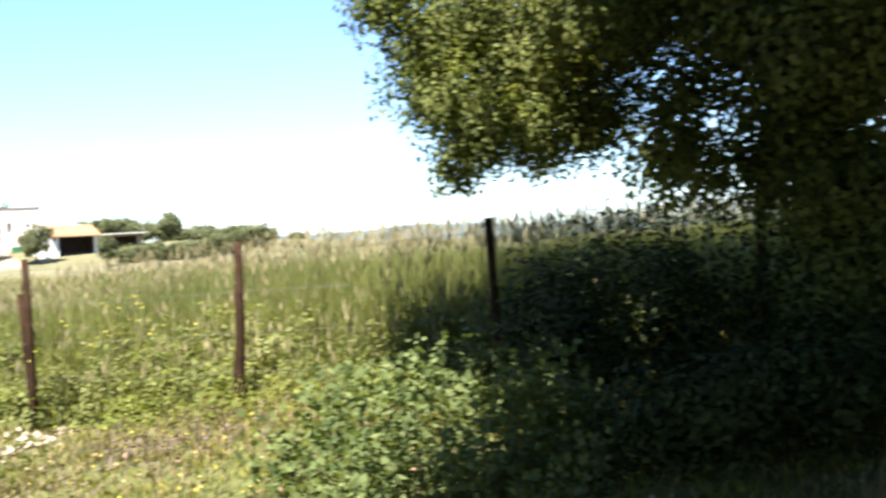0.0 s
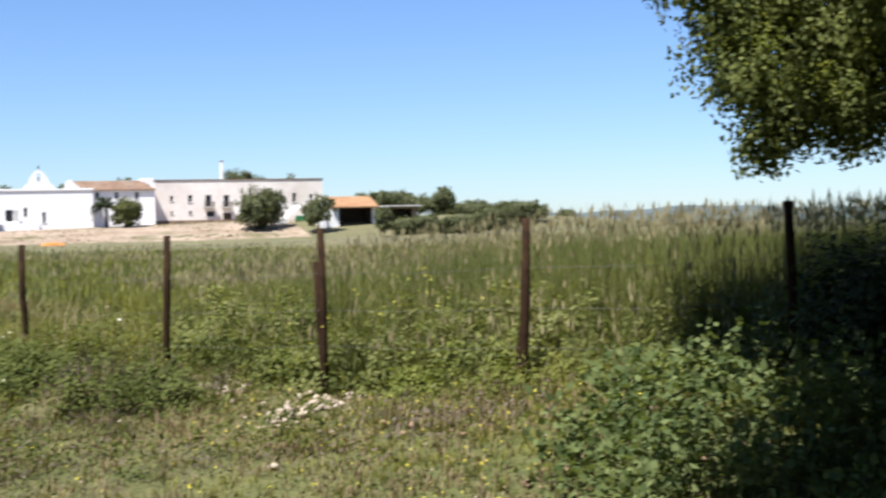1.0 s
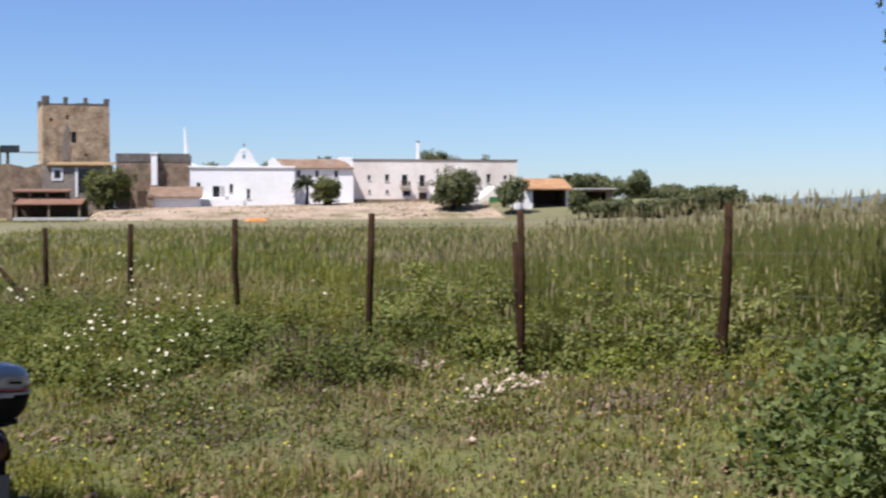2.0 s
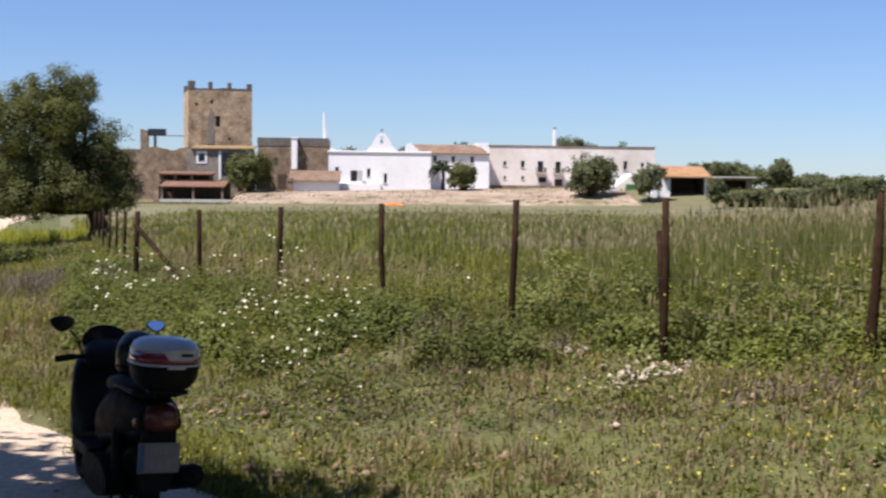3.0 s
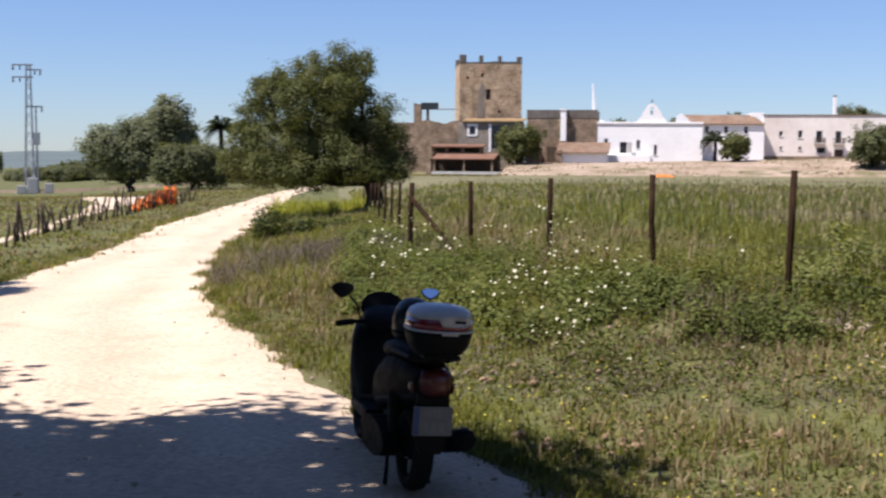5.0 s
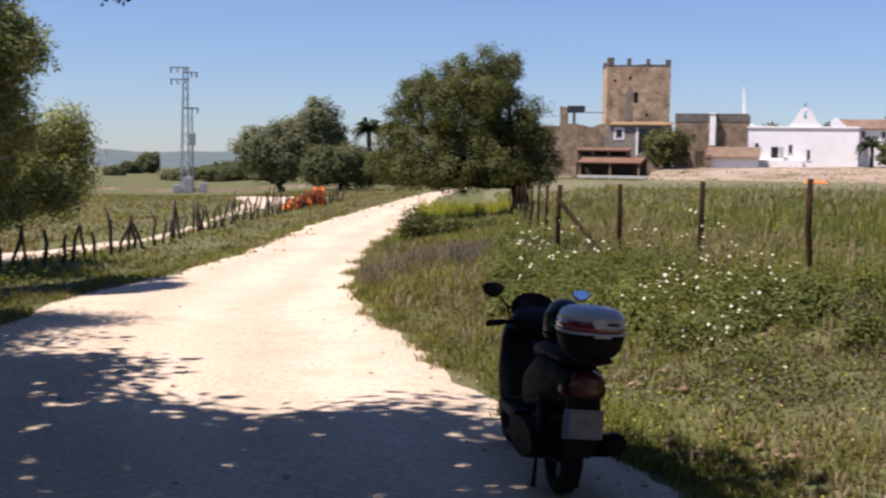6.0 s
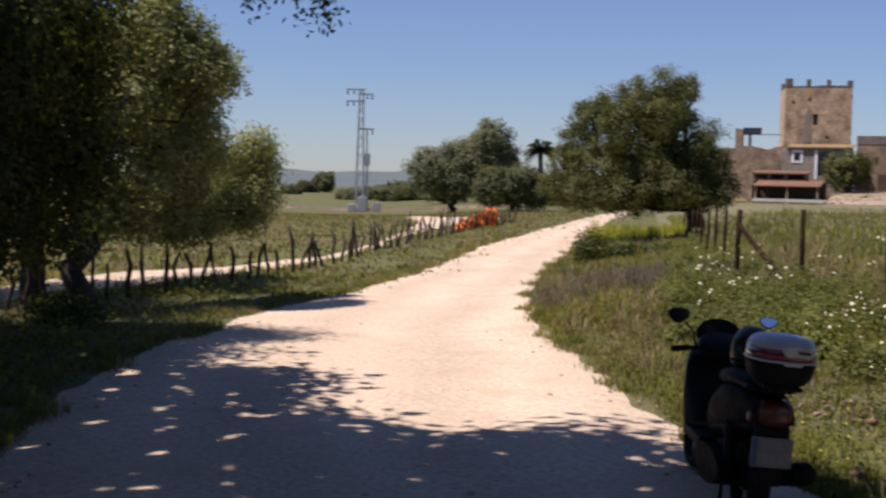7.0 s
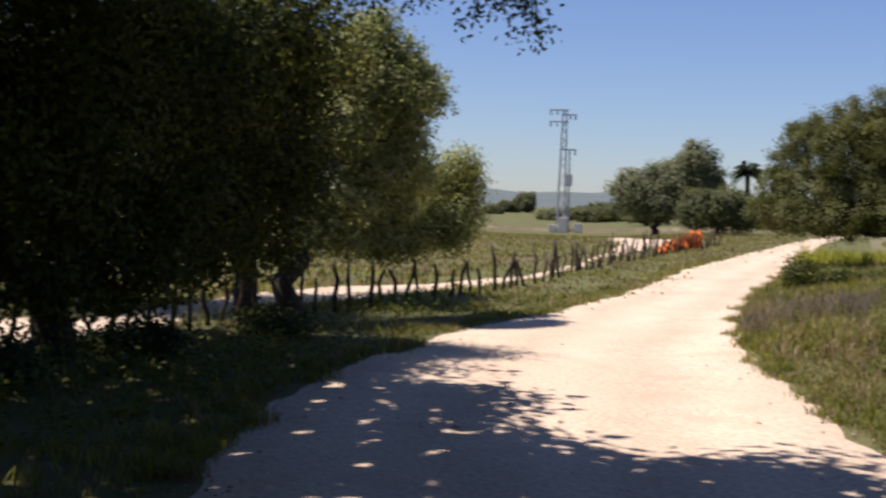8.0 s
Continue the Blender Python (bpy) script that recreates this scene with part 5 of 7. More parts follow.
# ---- stake fence ----
STAKES = [(-12.0, -2.2), (-13.7, 1.1), (-15.4, 2.6), (-17.8, 4.9), (-19.2, 7.2), (-22.1, 10.8), (-25.3, 14.2), (-29.5, 18.1), (-34.0, 22.5), (-37.9, 26.3), (-44.7, 33.3), (-48, 36.7)]
stakes = thing("stake_fence", Matrix.Identity(4), "crooked old wooden stakes in a rough fence line", "fence")
line = np.array(STAKES)
run = np.r_[0, np.cumsum(np.hypot(*np.diff(line, axis=0).T))]
g = np.random.default_rng(5)
pos, stake_tops = 0.0, []
while pos < run[-1]:
    x, y = np.interp(pos, run, line[:, 0]) + g.normal() * 0.03, np.interp(pos, run, line[:, 1]) + g.normal() * 0.03
    h = g.uniform(0.5, 0.8) * (1.25 if g.random() < 0.25 else 1)
    z = gz(x, y)
    lx, ly = g.normal(size=2) * 0.07
    if g.random() < 0.12:
        lx, ly = g.normal(size=2) * 0.2
    kink = g.normal(size=(4, 2)) * 0.032
    pts = [(x + lx * t + kink[i, 0] * (t > 0), y + ly * t + kink[i, 1] * (t > 0), z - 0.1 + (h + 0.1) * t) for i, t in enumerate((0, 0.35, 0.7, 1))]
    r = g.uniform(0.026, 0.042)
    part("stake", tube(bmesh.new(), pts, [r * 1.15, r, r * 0.95, r * 0.7], 7), M_STAKE, stakes, smooth=True)
    stake_tops.append((x, y, z, h))
    pos += g.uniform(0.5, 0.68) * (0.8 if pos < 14 else 1.0)
for h in (0.28, 0.52):
    V, Q = tube_arrays([(x, y, z + h + 0.02 * math.sin(i)) for i, (x, y, z, _) in enumerate(stake_tops)], [0.002] * len(stake_tops), 4)
    part("wire", mesh_tris("wire", np.array([tuple(v) for v in V]), Q, M_WIRE), None, stakes)

# orange safety net slung along the stakes
net = thing("safety_net", Matrix.Identity(4), "sagging orange plastic safety net on the stake fence", "net")
g = np.random.default_rng(9)
n0, n1 = np.array([-38.6, 26.8]), np.array([-45.4, 33.8])
cols, rows = 150, 15
bm = bmesh.new()
def net_point(u, v):
    p = n0 + (n1 - n0) * u
    top = 0.56 - 0.2 * abs(math.sin(u * 17 + 0.6 * math.sin(u * 5))) + 0.22 * smoothstep(0.3, 0.8, u) - 0.25 * (u < 0.3) * (0.3 - u) * 3
    return Vector((p[0] + 0.1 * math.sin(u * 80) + 0.1 * math.sin(v * 4 + u * 40), p[1] + 0.1 * math.cos(u * 62), gz(*p) + 0.02 + max(0.2, float(top)) * v))
for i in range(cols + 1):
    for j in range(rows):
        a, b = net_point(i / cols, j / rows), net_point(i / cols, (j + 1) / rows)
        s = Vector((0.03, 0.032, 0))
        bm.faces.new([bm.verts.new(q) for q in (a - s, a + s, b + s, b - s)])
for j in range(rows + 1):
    for i in range(cols):
        a, b = net_point(i / cols, j / rows), net_point((i + 1) / cols, j / rows)
        s = Vector((0, 0, 0.024))
        bm.faces.new([bm.verts.new(q) for q in (a - s, b - s, b + s, a + s)])
part("mesh", bm, M_ORANGE, net)
bx_, by_ = farm_xy(1.8, 168)
heap = thing("safety_net", Matrix.Translation((bx_, by_, gz(bx_, by_))) @ FARM, "crumpled orange plastic net on the farm bank", "net")
bm = bmesh.new()
loft(bm, [[(1.6 * r * math.cos(a), 0.5 * r * math.sin(a), z + 0.12 * math.sin(3 * a)) for a in np.linspace(0, 2 * math.pi, 14, endpoint=False)] for r, z in ((1, 0.0), (0.95, 0.2), (0.6, 0.34), (0.2, 0.4))])
part("roll", bm, M_ORANGE, heap)

# ---- pylon, cabinets and low wall across the track ----
PY = (-107.75, 63.7)
pz = gz(*PY)
pyl = thing("lattice_pylon", Matrix.Translation((*PY, pz)) @ pose(0, 0, 0, 0, 0, 50), "grey steel lattice power pylon with cross arms", "pylon")
H = 12.2
def leg(sx, sy, z):
    w = 0.4 - 0.22 * z / H
    return (sx * w, sy * w, z)
for sx, sy in ((-1, -1), (1, -1), (1, 1), (-1, 1)):
    part("leg", tube(bmesh.new(), [leg(sx, sy, -0.1), leg(sx, sy, H)], [0.06, 0.045], 5), M_STEEL, pyl)
levels = np.linspace(0, H, 15)
corner = ((-1, -1), (1, -1), (1, 1), (-1, 1))
for i in range(14):
    for k in range(4):
        a, b = corner[k], corner[(k + 1) % 4]
        ends = (leg(*a, levels[i]), leg(*b, levels[i + 1])) if i % 2 else (leg(*b, levels[i]), leg(*a, levels[i + 1]))
        part("brace", tube(bmesh.new(), ends, [0.03, 0.03], 4), M_STEEL, pyl)
for z, x0, x1 in ((H - 0.1, -1.5, 0.4), (H - 0.55, -0.3, 1.2), (H - 1.25, -1.5, 0.4), (H - 4.0, -0.2, 1.3)):
    part("cross_arm", boxed(x0, x1, -0.07, 0.07, z - 0.06, z + 0.08), M_STEEL, pyl)
    xe = x0 + 0.12 if -x0 > x1 else x1 - 0.12
    part("insulator", tube(bmesh.new(), [(xe, 0, z - 0.5), (xe, 0, z - 0.06)], [0.09, 0.06], 8), M_WOODDARK, pyl)
    part("insulator", tube(bmesh.new(), [(xe * 0.55, 0, z - 0.45), (xe * 0.55, 0, z - 0.06)], [0.08, 0.05], 8), M_WOODDARK, pyl)
part("conduit", tube(bmesh.new(), [(0.75, 0, 0), (0.7, 0, 4.0), (0.62, 0, 8.2)], [0.11, 0.1, 0.07], 8), M_STEEL, pyl, "steel cable conduit")
part("switch_box", boxed(0.45, 0.95, -0.3, 0.3, 4.6, 5.8, bevel=0.05), M_STEEL, pyl, "grey switch box")
for (x, y), (w, h), lab in (((-106.4, 62.0), (0.8, 0.8), "low pale concrete meter box"), ((-105.9, 62.9), (0.95, 1.5), "tall pale concrete transformer cabinet"), ((-105.1, 64.1), (0.8, 0.95), "low pale concrete meter box with dark side")):
    z = gz(x, y)
    cab = thing("meter_cabinet", Matrix.Translation((x, y, z)) @ pose(0, 0, 0, 0, 0, 59), lab, "cabinet")
    part("body", boxed(-w / 2, w / 2, -0.3, 0.3, -0.2, h, bevel=0.03), M_CONCRETE, cab)
    part("door", boxed(-w / 2 + 0.08, w / 2 - 0.08, -0.33, -0.304, 0.12, h - 0.12), M_FRAME, cab)
wall = thing("low_wall", Matrix.Identity(4), "long low pale wall beyond the fields", "wall")
pts = [polar(a, d) for a, d in ((68, 150), (64, 138), (60, 128), (56, 120), (53, 112), (51.4, 108))]
for (xa, ya), (xb, yb) in zip(pts, pts[1:]):
    d = Vector((xb - xa, yb - ya, 0)).normalized() * 0.2
    n = Vector((-d.y, d.x, 0))
    bm = bmesh.new()
    loft(bm, [[Vector((x, y, gz(x, y) + h)) + n * s for s, h in ((-1, -0.4), (1, -0.4), (1, 0.22), (-1, 0.26))] for x, y in ((xa, ya), (xb, yb))])
    part("wall_section", bm, M_YARD, wall)

# ---- grass, crop and weeds ----
def blades(P, h, w, g, curl=0.35, seg=2):
    """Curved tapering blades from points P: vertices and triangles."""
    n = len(P)
    a = g.uniform(0, 2 * np.pi, n)
    d = np.stack([np.cos(a), np.sin(a), np.zeros(n)], -1)
    s = np.stack([-np.sin(a), np.cos(a), np.zeros(n)], -1)
    c = np.abs(g.normal(0, curl, n))[:, None]
    h, w = np.broadcast_to(h, n)[:, None], np.broadcast_to(w, n)[:, None]
    up = np.array([0, 0, 1.0])
    mid = P + up * h * 0.55 + d * h * c * 0.3
    tip = P + up * h * (1 - 0.25 * c) + d * h * c
    V = np.stack([P - s * w / 2, P + s * w / 2, mid - s * w * 0.42, mid + s * w * 0.42, tip], 1).reshape(-1, 3)
    k = 5 * np.arange(n)[:, None]
    T = np.concatenate([k + [0, 1, 3], k + [0, 3, 2], k + [2, 3, 4]], 1).reshape(-1, 3)
    return V, T


def stacked(parts):
    V, T, M, o = [], [], [], 0
    for v, t, m in parts:
        V.append(v)
        T.append(t + o)
        M.append(np.broadcast_to(m, len(t)))
        o += len(v)
    return np.vstack(V), np.vstack(T), np.concatenate(M)


def inside(x, y, poly):
    res = np.zeros(len(x), bool)
    for (x0, y0), (x1, y1) in zip(poly, poly[1:] + poly[:1]):
        hit = ((y0 > y) != (y1 > y)) & (x < (x1 - x0) * (y - y0) / (y1 - y0 + 1e-12) + x0)
        res ^= hit
    return res


def lobes(x, y, scale, seed):
    """Slow random waves over the plan, about 0 to 1."""
    w = np.random.default_rng(seed)
    v = np.zeros_like(x)
    for _ in range(6):
        a, f, ph = w.uniform(0, 6.28), scale * w.uniform(0.6, 1.8), w.uniform(0, 6.28)
        v += np.sin((x * math.cos(a) + y * math.sin(a)) * f + ph)
    return 0.5 + v / 8


def fence_uv(x, y):
    return -(x - EYE[0]) * math.sin(FENCE_P) + (y - EYE[1]) * math.cos(FENCE_P) - FENCE_B, -(x - EYE[0]) * math.cos(FENCE_P) - (y - EYE[1]) * math.sin(FENCE_P)


def scatter(n, r0, r1, a0, a1, g, power=1.0):
    """Points over a sector; power below 2 puts more of them near."""
    r = (r0**power + (r1**power - r0**power) * g.random(n)) ** (1 / power)
    a = np.radians(g.uniform(a0, a1, n))
    return -np.sin(a) * r, np.cos(a) * r


road_poly = ROAD_LEFT + ROAD_RIGHT[::-1]
g = np.random.default_rng(17)

# crop beyond the fence
def crop(n, r0, r1, a0, a1, power, thick, seed):
    g = np.random.default_rng(seed)
    x, y = scatter(n, r0, r1, a0, a1, g, power)
    u, v = fence_uv(x, y)
    along = (x - CORNER[0]) * (CORNER[1] - ey) - (y - CORNER[1]) * (CORNER[0] - ex)
    keep = (u > 0.25) & (along * ((0 - CORNER[0]) * (CORNER[1] - ey) - (30 - CORNER[1]) * (CORNER[0] - ex)) > 0)
    depth = -x * math.sin(AXIS) + y * math.cos(AXIS)
    keep &= (depth < 160) & (u > 0.25 + 0.75 * np.clip(v - 8.5, 0, 6))
    keep &= g.random(n) < 0.35 + 0.8 * lobes(x, y, 0.5, 3)
    x, y, u, v = x[keep], y[keep], u[keep], v[keep]
    P = np.stack([x, y, ground_z(x, y)], -1)
    m = len(P)
    tall = (0.95 + 0.22 * lobes(x, y, 0.35, 4) + 0.30 * (1 - smoothstep(0, 8, v)) + 0.06) * (0.9 + 0.22 * g.random(m)) * (0.34 + 0.66 * smoothstep(-0.3, 2.8, u)) * np.where(u > 15, 0.85 + 0.4 * (1 - smoothstep(10, 21, np.degrees(np.arctan2(-x, y)))), 1)
    tall = tall * (1 - 0.45 * smoothstep(6, 12, v)) + (0.07 * (1 - smoothstep(9, 11, v)) + 0.3 * np.exp(-(((v - 6.8) / 2.2) ** 2))) * smoothstep(0.3, 2.0, u)
    tall *= 1 - 0.4 * smoothstep(33, 40, np.degrees(np.arctan2(-x, y)))
    shade = (lobes(x, y, 0.55, 14) + 0.35 * g.random(m) > 0.78).astype(int) * 2
    out = []
    for _ in range(3):
        j = g.normal(0, 0.03 * thick, (m, 3)) * [1, 1, 0]
        out.append((*blades(P + j, tall * g.uniform(0.5, 0.95, m), 0.019 * thick, g, 0.65), np.repeat(shade, 3)))
    V, T = blades(P, tall, 0.008 * thick, g, 0.12)
    out.append((V, T, np.repeat(shade, 3)))
    tip = V.reshape(-1, 5, 3)[:, 4]
    mid = V.reshape(-1, 5, 3)[:, 2:4].mean(1)
    d = tip - mid
    d /= np.linalg.norm(d, axis=1)[:, None]
    s = np.cross(d, unit(m, g))
    s /= np.linalg.norm(s, axis=1)[:, None]
    L = (0.10 * g.uniform(0.7, 1.3, m))[:, None] * (1 if thick < 1.5 else 1.3)
    W = 0.0115 * thick
    ear = np.stack([tip - d * L * 0.2, tip + d * L * 0.3 + s * W, tip + d * L, tip + d * L * 0.3 - s * W], 1).reshape(-1, 3)
    k = 4 * np.arange(m)[:, None]
    some = g.random(m) < 0.5
    ear, k = ear.reshape(-1, 4, 3)[some].reshape(-1, 3), k[: int(some.sum())]
    out.append((ear, np.concatenate([k + [0, 1, 2], k + [0, 2, 3]], 1).reshape(-1, 3), 1))
    return stacked(out)


for nm, args in (("cereal_crop", (26000, 8.5, 20, -24, 46, 1.6, 1.0, 1)), ("cereal_crop", (15500, 18, 48, -24, 47, 1.4, 2.1, 2)), ("cereal_crop", (9000, 45, 80, -24, 50, 1.4, 3.2, 3))):
    V, T, M = crop(*args)
    tagged(new(nm, mesh_tris(nm, V, T, [M_WHEAT, M_EAR, M_WHEAT_YELLOW], M)), "tall green cereal crop with pale ripening ears", "crop", kind="stuff")


def verge_mask(x, y):
    u, v = fence_uv(x, y)
    t = (x - CORNER[0]) * (ey - CORNER[1]) - (y - CORNER[1]) * (ex - CORNER[0])
    return ~inside(x, y, road_poly) & ((u < 0.6) | (t < 0)), u, v


def grass_patch(name, label, n, area, mask, height, width, mats, weights, seed, curl=0.7, power=1.3, tuft=12, loose=0.055):
    """Grass in tufts: each tuft has its own height, shade and spread of blades."""
    g = np.random.default_rng(seed)
    x, y = scatter(n // tuft, *area, g, power)
    k = mask(x, y)
    x, y = x[k], y[k]
    t = len(x)
    tall = height(x, y) * np.exp(g.normal(-0.05, 0.26, t))
    wsum = np.cumsum(weights) / np.sum(weights)
    pick = np.searchsorted(wsum, np.clip(0.4 * g.random(t) + 0.6 * lobes(x, y, 0.9, seed + 1), 0, 0.999))
    far = np.hypot(x, y)
    wide = loose * (0.6 + 0.8 * g.random(t)) * (1 + far / 40)
    X = np.repeat(x, tuft) + g.normal(size=t * tuft) * np.repeat(wide, tuft)
    Y = np.repeat(y, tuft) + g.normal(size=t * tuft) * np.repeat(wide, tuft)
    P = np.stack([X, Y, ground_z(X, Y)], -1)
    m = len(P)
    h = np.repeat(tall, tuft) * g.uniform(0.5, 1.15, m)
    V, T = blades(P, h, width * g.uniform(0.7, 1.3, m), g, curl)
    return tagged(new(name, mesh_tris(name, V, T, mats, np.repeat(np.repeat(pick, tuft), 3))), label, "grass", kind="stuff")


def verge_height(x, y):
    u, v = fence_uv(x, y)
    dist = np.hypot(x, y)
    tallness = smoothstep(7.6, 10.2, v) * smoothstep(-4.2, -2.2, u)
    return 0.045 + 0.07 * lobes(x, y, 1.5, 8) + 0.17 * tallness * (0.5 + 0.7 * lobes(x, y, 1.2, 9)) + 0.22 * smoothstep(-1.4, 0.2, u) * (1 - np.exp(-(((v - 6.7) / 1.5) ** 2)))


sx, sy = tops[4][0], tops[4][1]
bare_draw = np.random.default_rng(99)
not_bare = lambda x, y: bare_draw.random(len(x)) < 0.3 + smoothstep(0.16, 0.6, lobes(x, y, 1.6, 12)) - 0.95 * np.exp(-(((x - sx - 0.05) / 0.32) ** 2 + ((y - sy + 0.65) / 0.75) ** 2) ** 2) - 0.9 * np.exp(-(((x - sx + 1.05) / 0.35) ** 2 + ((y - sy - 0.05) / 0.3) ** 2) ** 2)
right_verge = lambda x, y: verge_mask(x, y)[0] & not_bare(x, y) & (y > 3.5)
grass_patch("verge_grass", "mixed green and dry grass on the verge", 150000, (4.6, 17, -28, 62), right_verge, verge_height, 0.012, [M_WEED, M_WEED_DRY, M_WEED_DARK], (5, 3.9, 1.5), 31)
margin = lambda x, y: (fence_uv(x, y)[0] > 0) & (fence_uv(x, y)[0] < 7) & (fence_uv(x, y)[1] > 8) & ~verge_mask(x, y)[0]
grass_patch("field_margin_grass", "rough olive grass along the edge of the field", 42000, (13, 34, 24, 47), margin, lambda x, y: 0.16 + 0.22 * lobes(x, y, 1.1, 85), 0.016, [M_WEED, M_WEED_DRY, M_WHEAT], (3, 2.4, 4), 36)
right_of_road = lambda x, y: np.interp(-x, [p[0] * -1 for p in ROAD_LEFT[2:]], [p[1] for p in ROAD_LEFT[2:]]) + 0.4 < y
grass_patch("verge_grass", "rough grass along the track", 40000, (15, 48, 38, 54), lambda x, y: verge_mask(x, y)[0] & right_of_road(x, y), lambda x, y: 0.1 + 0.16 * lobes(x, y, 0.8, 5), 0.018, [M_WEED, M_WEED_DRY, M_WEED_DARK], (5, 2.0, 2), 32)
strip_poly = TRACK_FAR + TRACK_NEAR[::-1]
left_field = lambda x, y: ~inside(x, y, road_poly) & ~inside(x, y, strip_poly) & (np.degrees(np.arctan2(-x, y)) > 47.5) & (np.interp(-x, [p[0] * -1 for p in ROAD_LEFT[2:]], [p[1] for p in ROAD_LEFT[2:]]) + 0.1 > y)
grass_patch("verge_grass", "shaded grass under the trees", 30000, (8, 26, 50, 92), left_field, lambda x, y: 0.06 + 0.08 * lobes(x, y, 1.1, 15), 0.012, [M_WEED, M_WEED_DRY, M_WEED_DARK], (4, 2.2, 2.8), 33)
grass_patch("field_grass", "low green grass of the open field", 66000, (20, 90, 49, 88), left_field, lambda x, y: 0.08 + 0.09 * lobes(x, y, 0.3, 16), 0.045, [M_WEED, M_WEED_DRY, M_WEED_DARK], (5, 4.0, 1.8), 34, loose=0.2)


def edge_grass(line, first, last, n, side, height, seed):
    """Short grass creeping over the edge of the track."""
    g = np.random.default_rng(seed)
    p = np.array(line[first:last], float)
    run = np.r_[0, np.cumsum(np.hypot(*np.diff(p, axis=0).T))]
    pos = run[-1] * g.random(n // 10) ** 1.5
    x, y = np.interp(pos, run, p[:, 0]), np.interp(pos, run, p[:, 1])
    k = np.clip(np.searchsorted(run, pos) - 1, 0, len(p) - 2)
    d = (p[k + 1] - p[k]) / np.hypot(*(p[k + 1] - p[k]).T)[:, None]
    off = g.gamma(1.6, 0.16, len(pos)) - 0.12 + 0.12 * np.sin(pos * 2.3) + 0.08 * np.sin(pos * 5.1)
    x, y = x + side * d[:, 1] * off, y - side * d[:, 0] * off
    X, Y = np.repeat(x, 10) + g.normal(0, 0.05, len(x) * 10), np.repeat(y, 10) + g.normal(0, 0.05, len(x) * 10)
    h = np.repeat(height * np.exp(g.normal(0, 0.3, len(x))), 10) * g.uniform(0.5, 1.15, len(X))
    V, T = blades(np.stack([X, Y, ground_z(X, Y) + 0.01], -1), h, 0.011, g, 0.8)
    pick = np.repeat(np.repeat(g.choice(3, len(x), p=(0.55, 0.25, 0.2)), 10), 3)
    tagged(new("verge_grass", mesh_tris("verge_grass", V, T, [M_WEED, M_WEED_DRY, M_WEED_DARK], pick)), "short grass along the ragged edge of the track", "grass", kind="stuff")


edge_grass(ROAD_RIGHT, 3, 13, 15000, 1, 0.09, 71)
edge_grass(ROAD_LEFT, 3, 15, 9000, -1, 0.10, 72)


def weeds(name, label, n, area, mask, size, mat, seed, lift, per=16, power=1.3, broad=0.26):
    """Leafy weeds: rosettes and stems of broad leaves."""
    g = np.random.default_rng(seed)
    x, y = scatter(n, *area, g, power)
    k = mask(x, y)
    x, y = x[k], y[k]
    hh = lift(x, y) * g.uniform(0.4, 1.1, len(x))
    C = np.stack([x, y, ground_z(x, y) + hh * g.uniform(0.2, 1.0, len(x))], -1)
    V, Q = leaves(C, per, 0.10, size, size * broad, g, up=0.9)
    V[:, 2] = np.maximum(V[:, 2], ground_z(V[:, 0], V[:, 1]) + 0.01)
    return tagged(new(name, mesh_tris(name, V, Q, mat)), label, "weeds", kind="stuff")


weeds("leafy_weeds", "low broad-leaved weeds among the grass", 4200, (4.6, 18, -28, 60), right_verge, 0.042, M_WEED_DARK, 41, lambda x, y: 0.05 + 0.7 * verge_height(x, y), 12)
weeds("leafy_weeds", "shaded leafy weeds under the trees", 900, (9, 22, 58, 92), left_field, 0.06, M_WEED_DARK, 42, lambda x, y: 0.03 + 0.2 * lobes(x, y, 0.9, 18), 16)
weeds("undergrowth", "dark leafy undergrowth along the stake fence", 70, (11.5, 15, 74, 93), lambda x, y: left_field(x, y) & (lobes(x, y, 0.8, 66) > 0.3), 0.09, M_WEED_DARK, 46, lambda x, y: 0.12 + 0.3 * lobes(x, y, 0.9, 67), 30)
tall_zone = lambda x, y: verge_mask(x, y)[0] & (fence_uv(x, y)[1] > 3.6) & (fence_uv(x, y)[0] > -3.4) & (lobes(x, y, 1.4, 57) > 0.46)
weeds("leafy_weeds", "knee-high leafy weeds before the fence", 3200, (9, 24, 20, 46), tall_zone, 0.055, M_WEED_DARK, 48, lambda x, y: 0.12 + 0.6 * smoothstep(0.46, 0.75, lobes(x, y, 1.4, 57)), 18)
def off_stones(x, y):
    return (np.hypot((x - sx) / 0.7, (y - sy + 0.5) / 1.0) > 1) & (np.hypot(x - sx + 1.05, y - sy - 0.1) > 0.5)


fence_foot = lambda x, y: off_stones(x, y) & (fence_uv(x, y)[0] > -0.7) & (fence_uv(x, y)[0] < 1.6) & (fence_uv(x, y)[1] < 9.5)
weeds("leafy_weeds", "bright leafy weeds along the wire fence", 1500, (8, 16, -4, 36), fence_foot, 0.05, M_WEED_LEAF, 49, lambda x, y: 0.12 + (0.35 + 0.5 * lobes(x, y, 1.6, 58)) * smoothstep(-0.7, 0.5, fence_uv(x, y)[0]), 16)


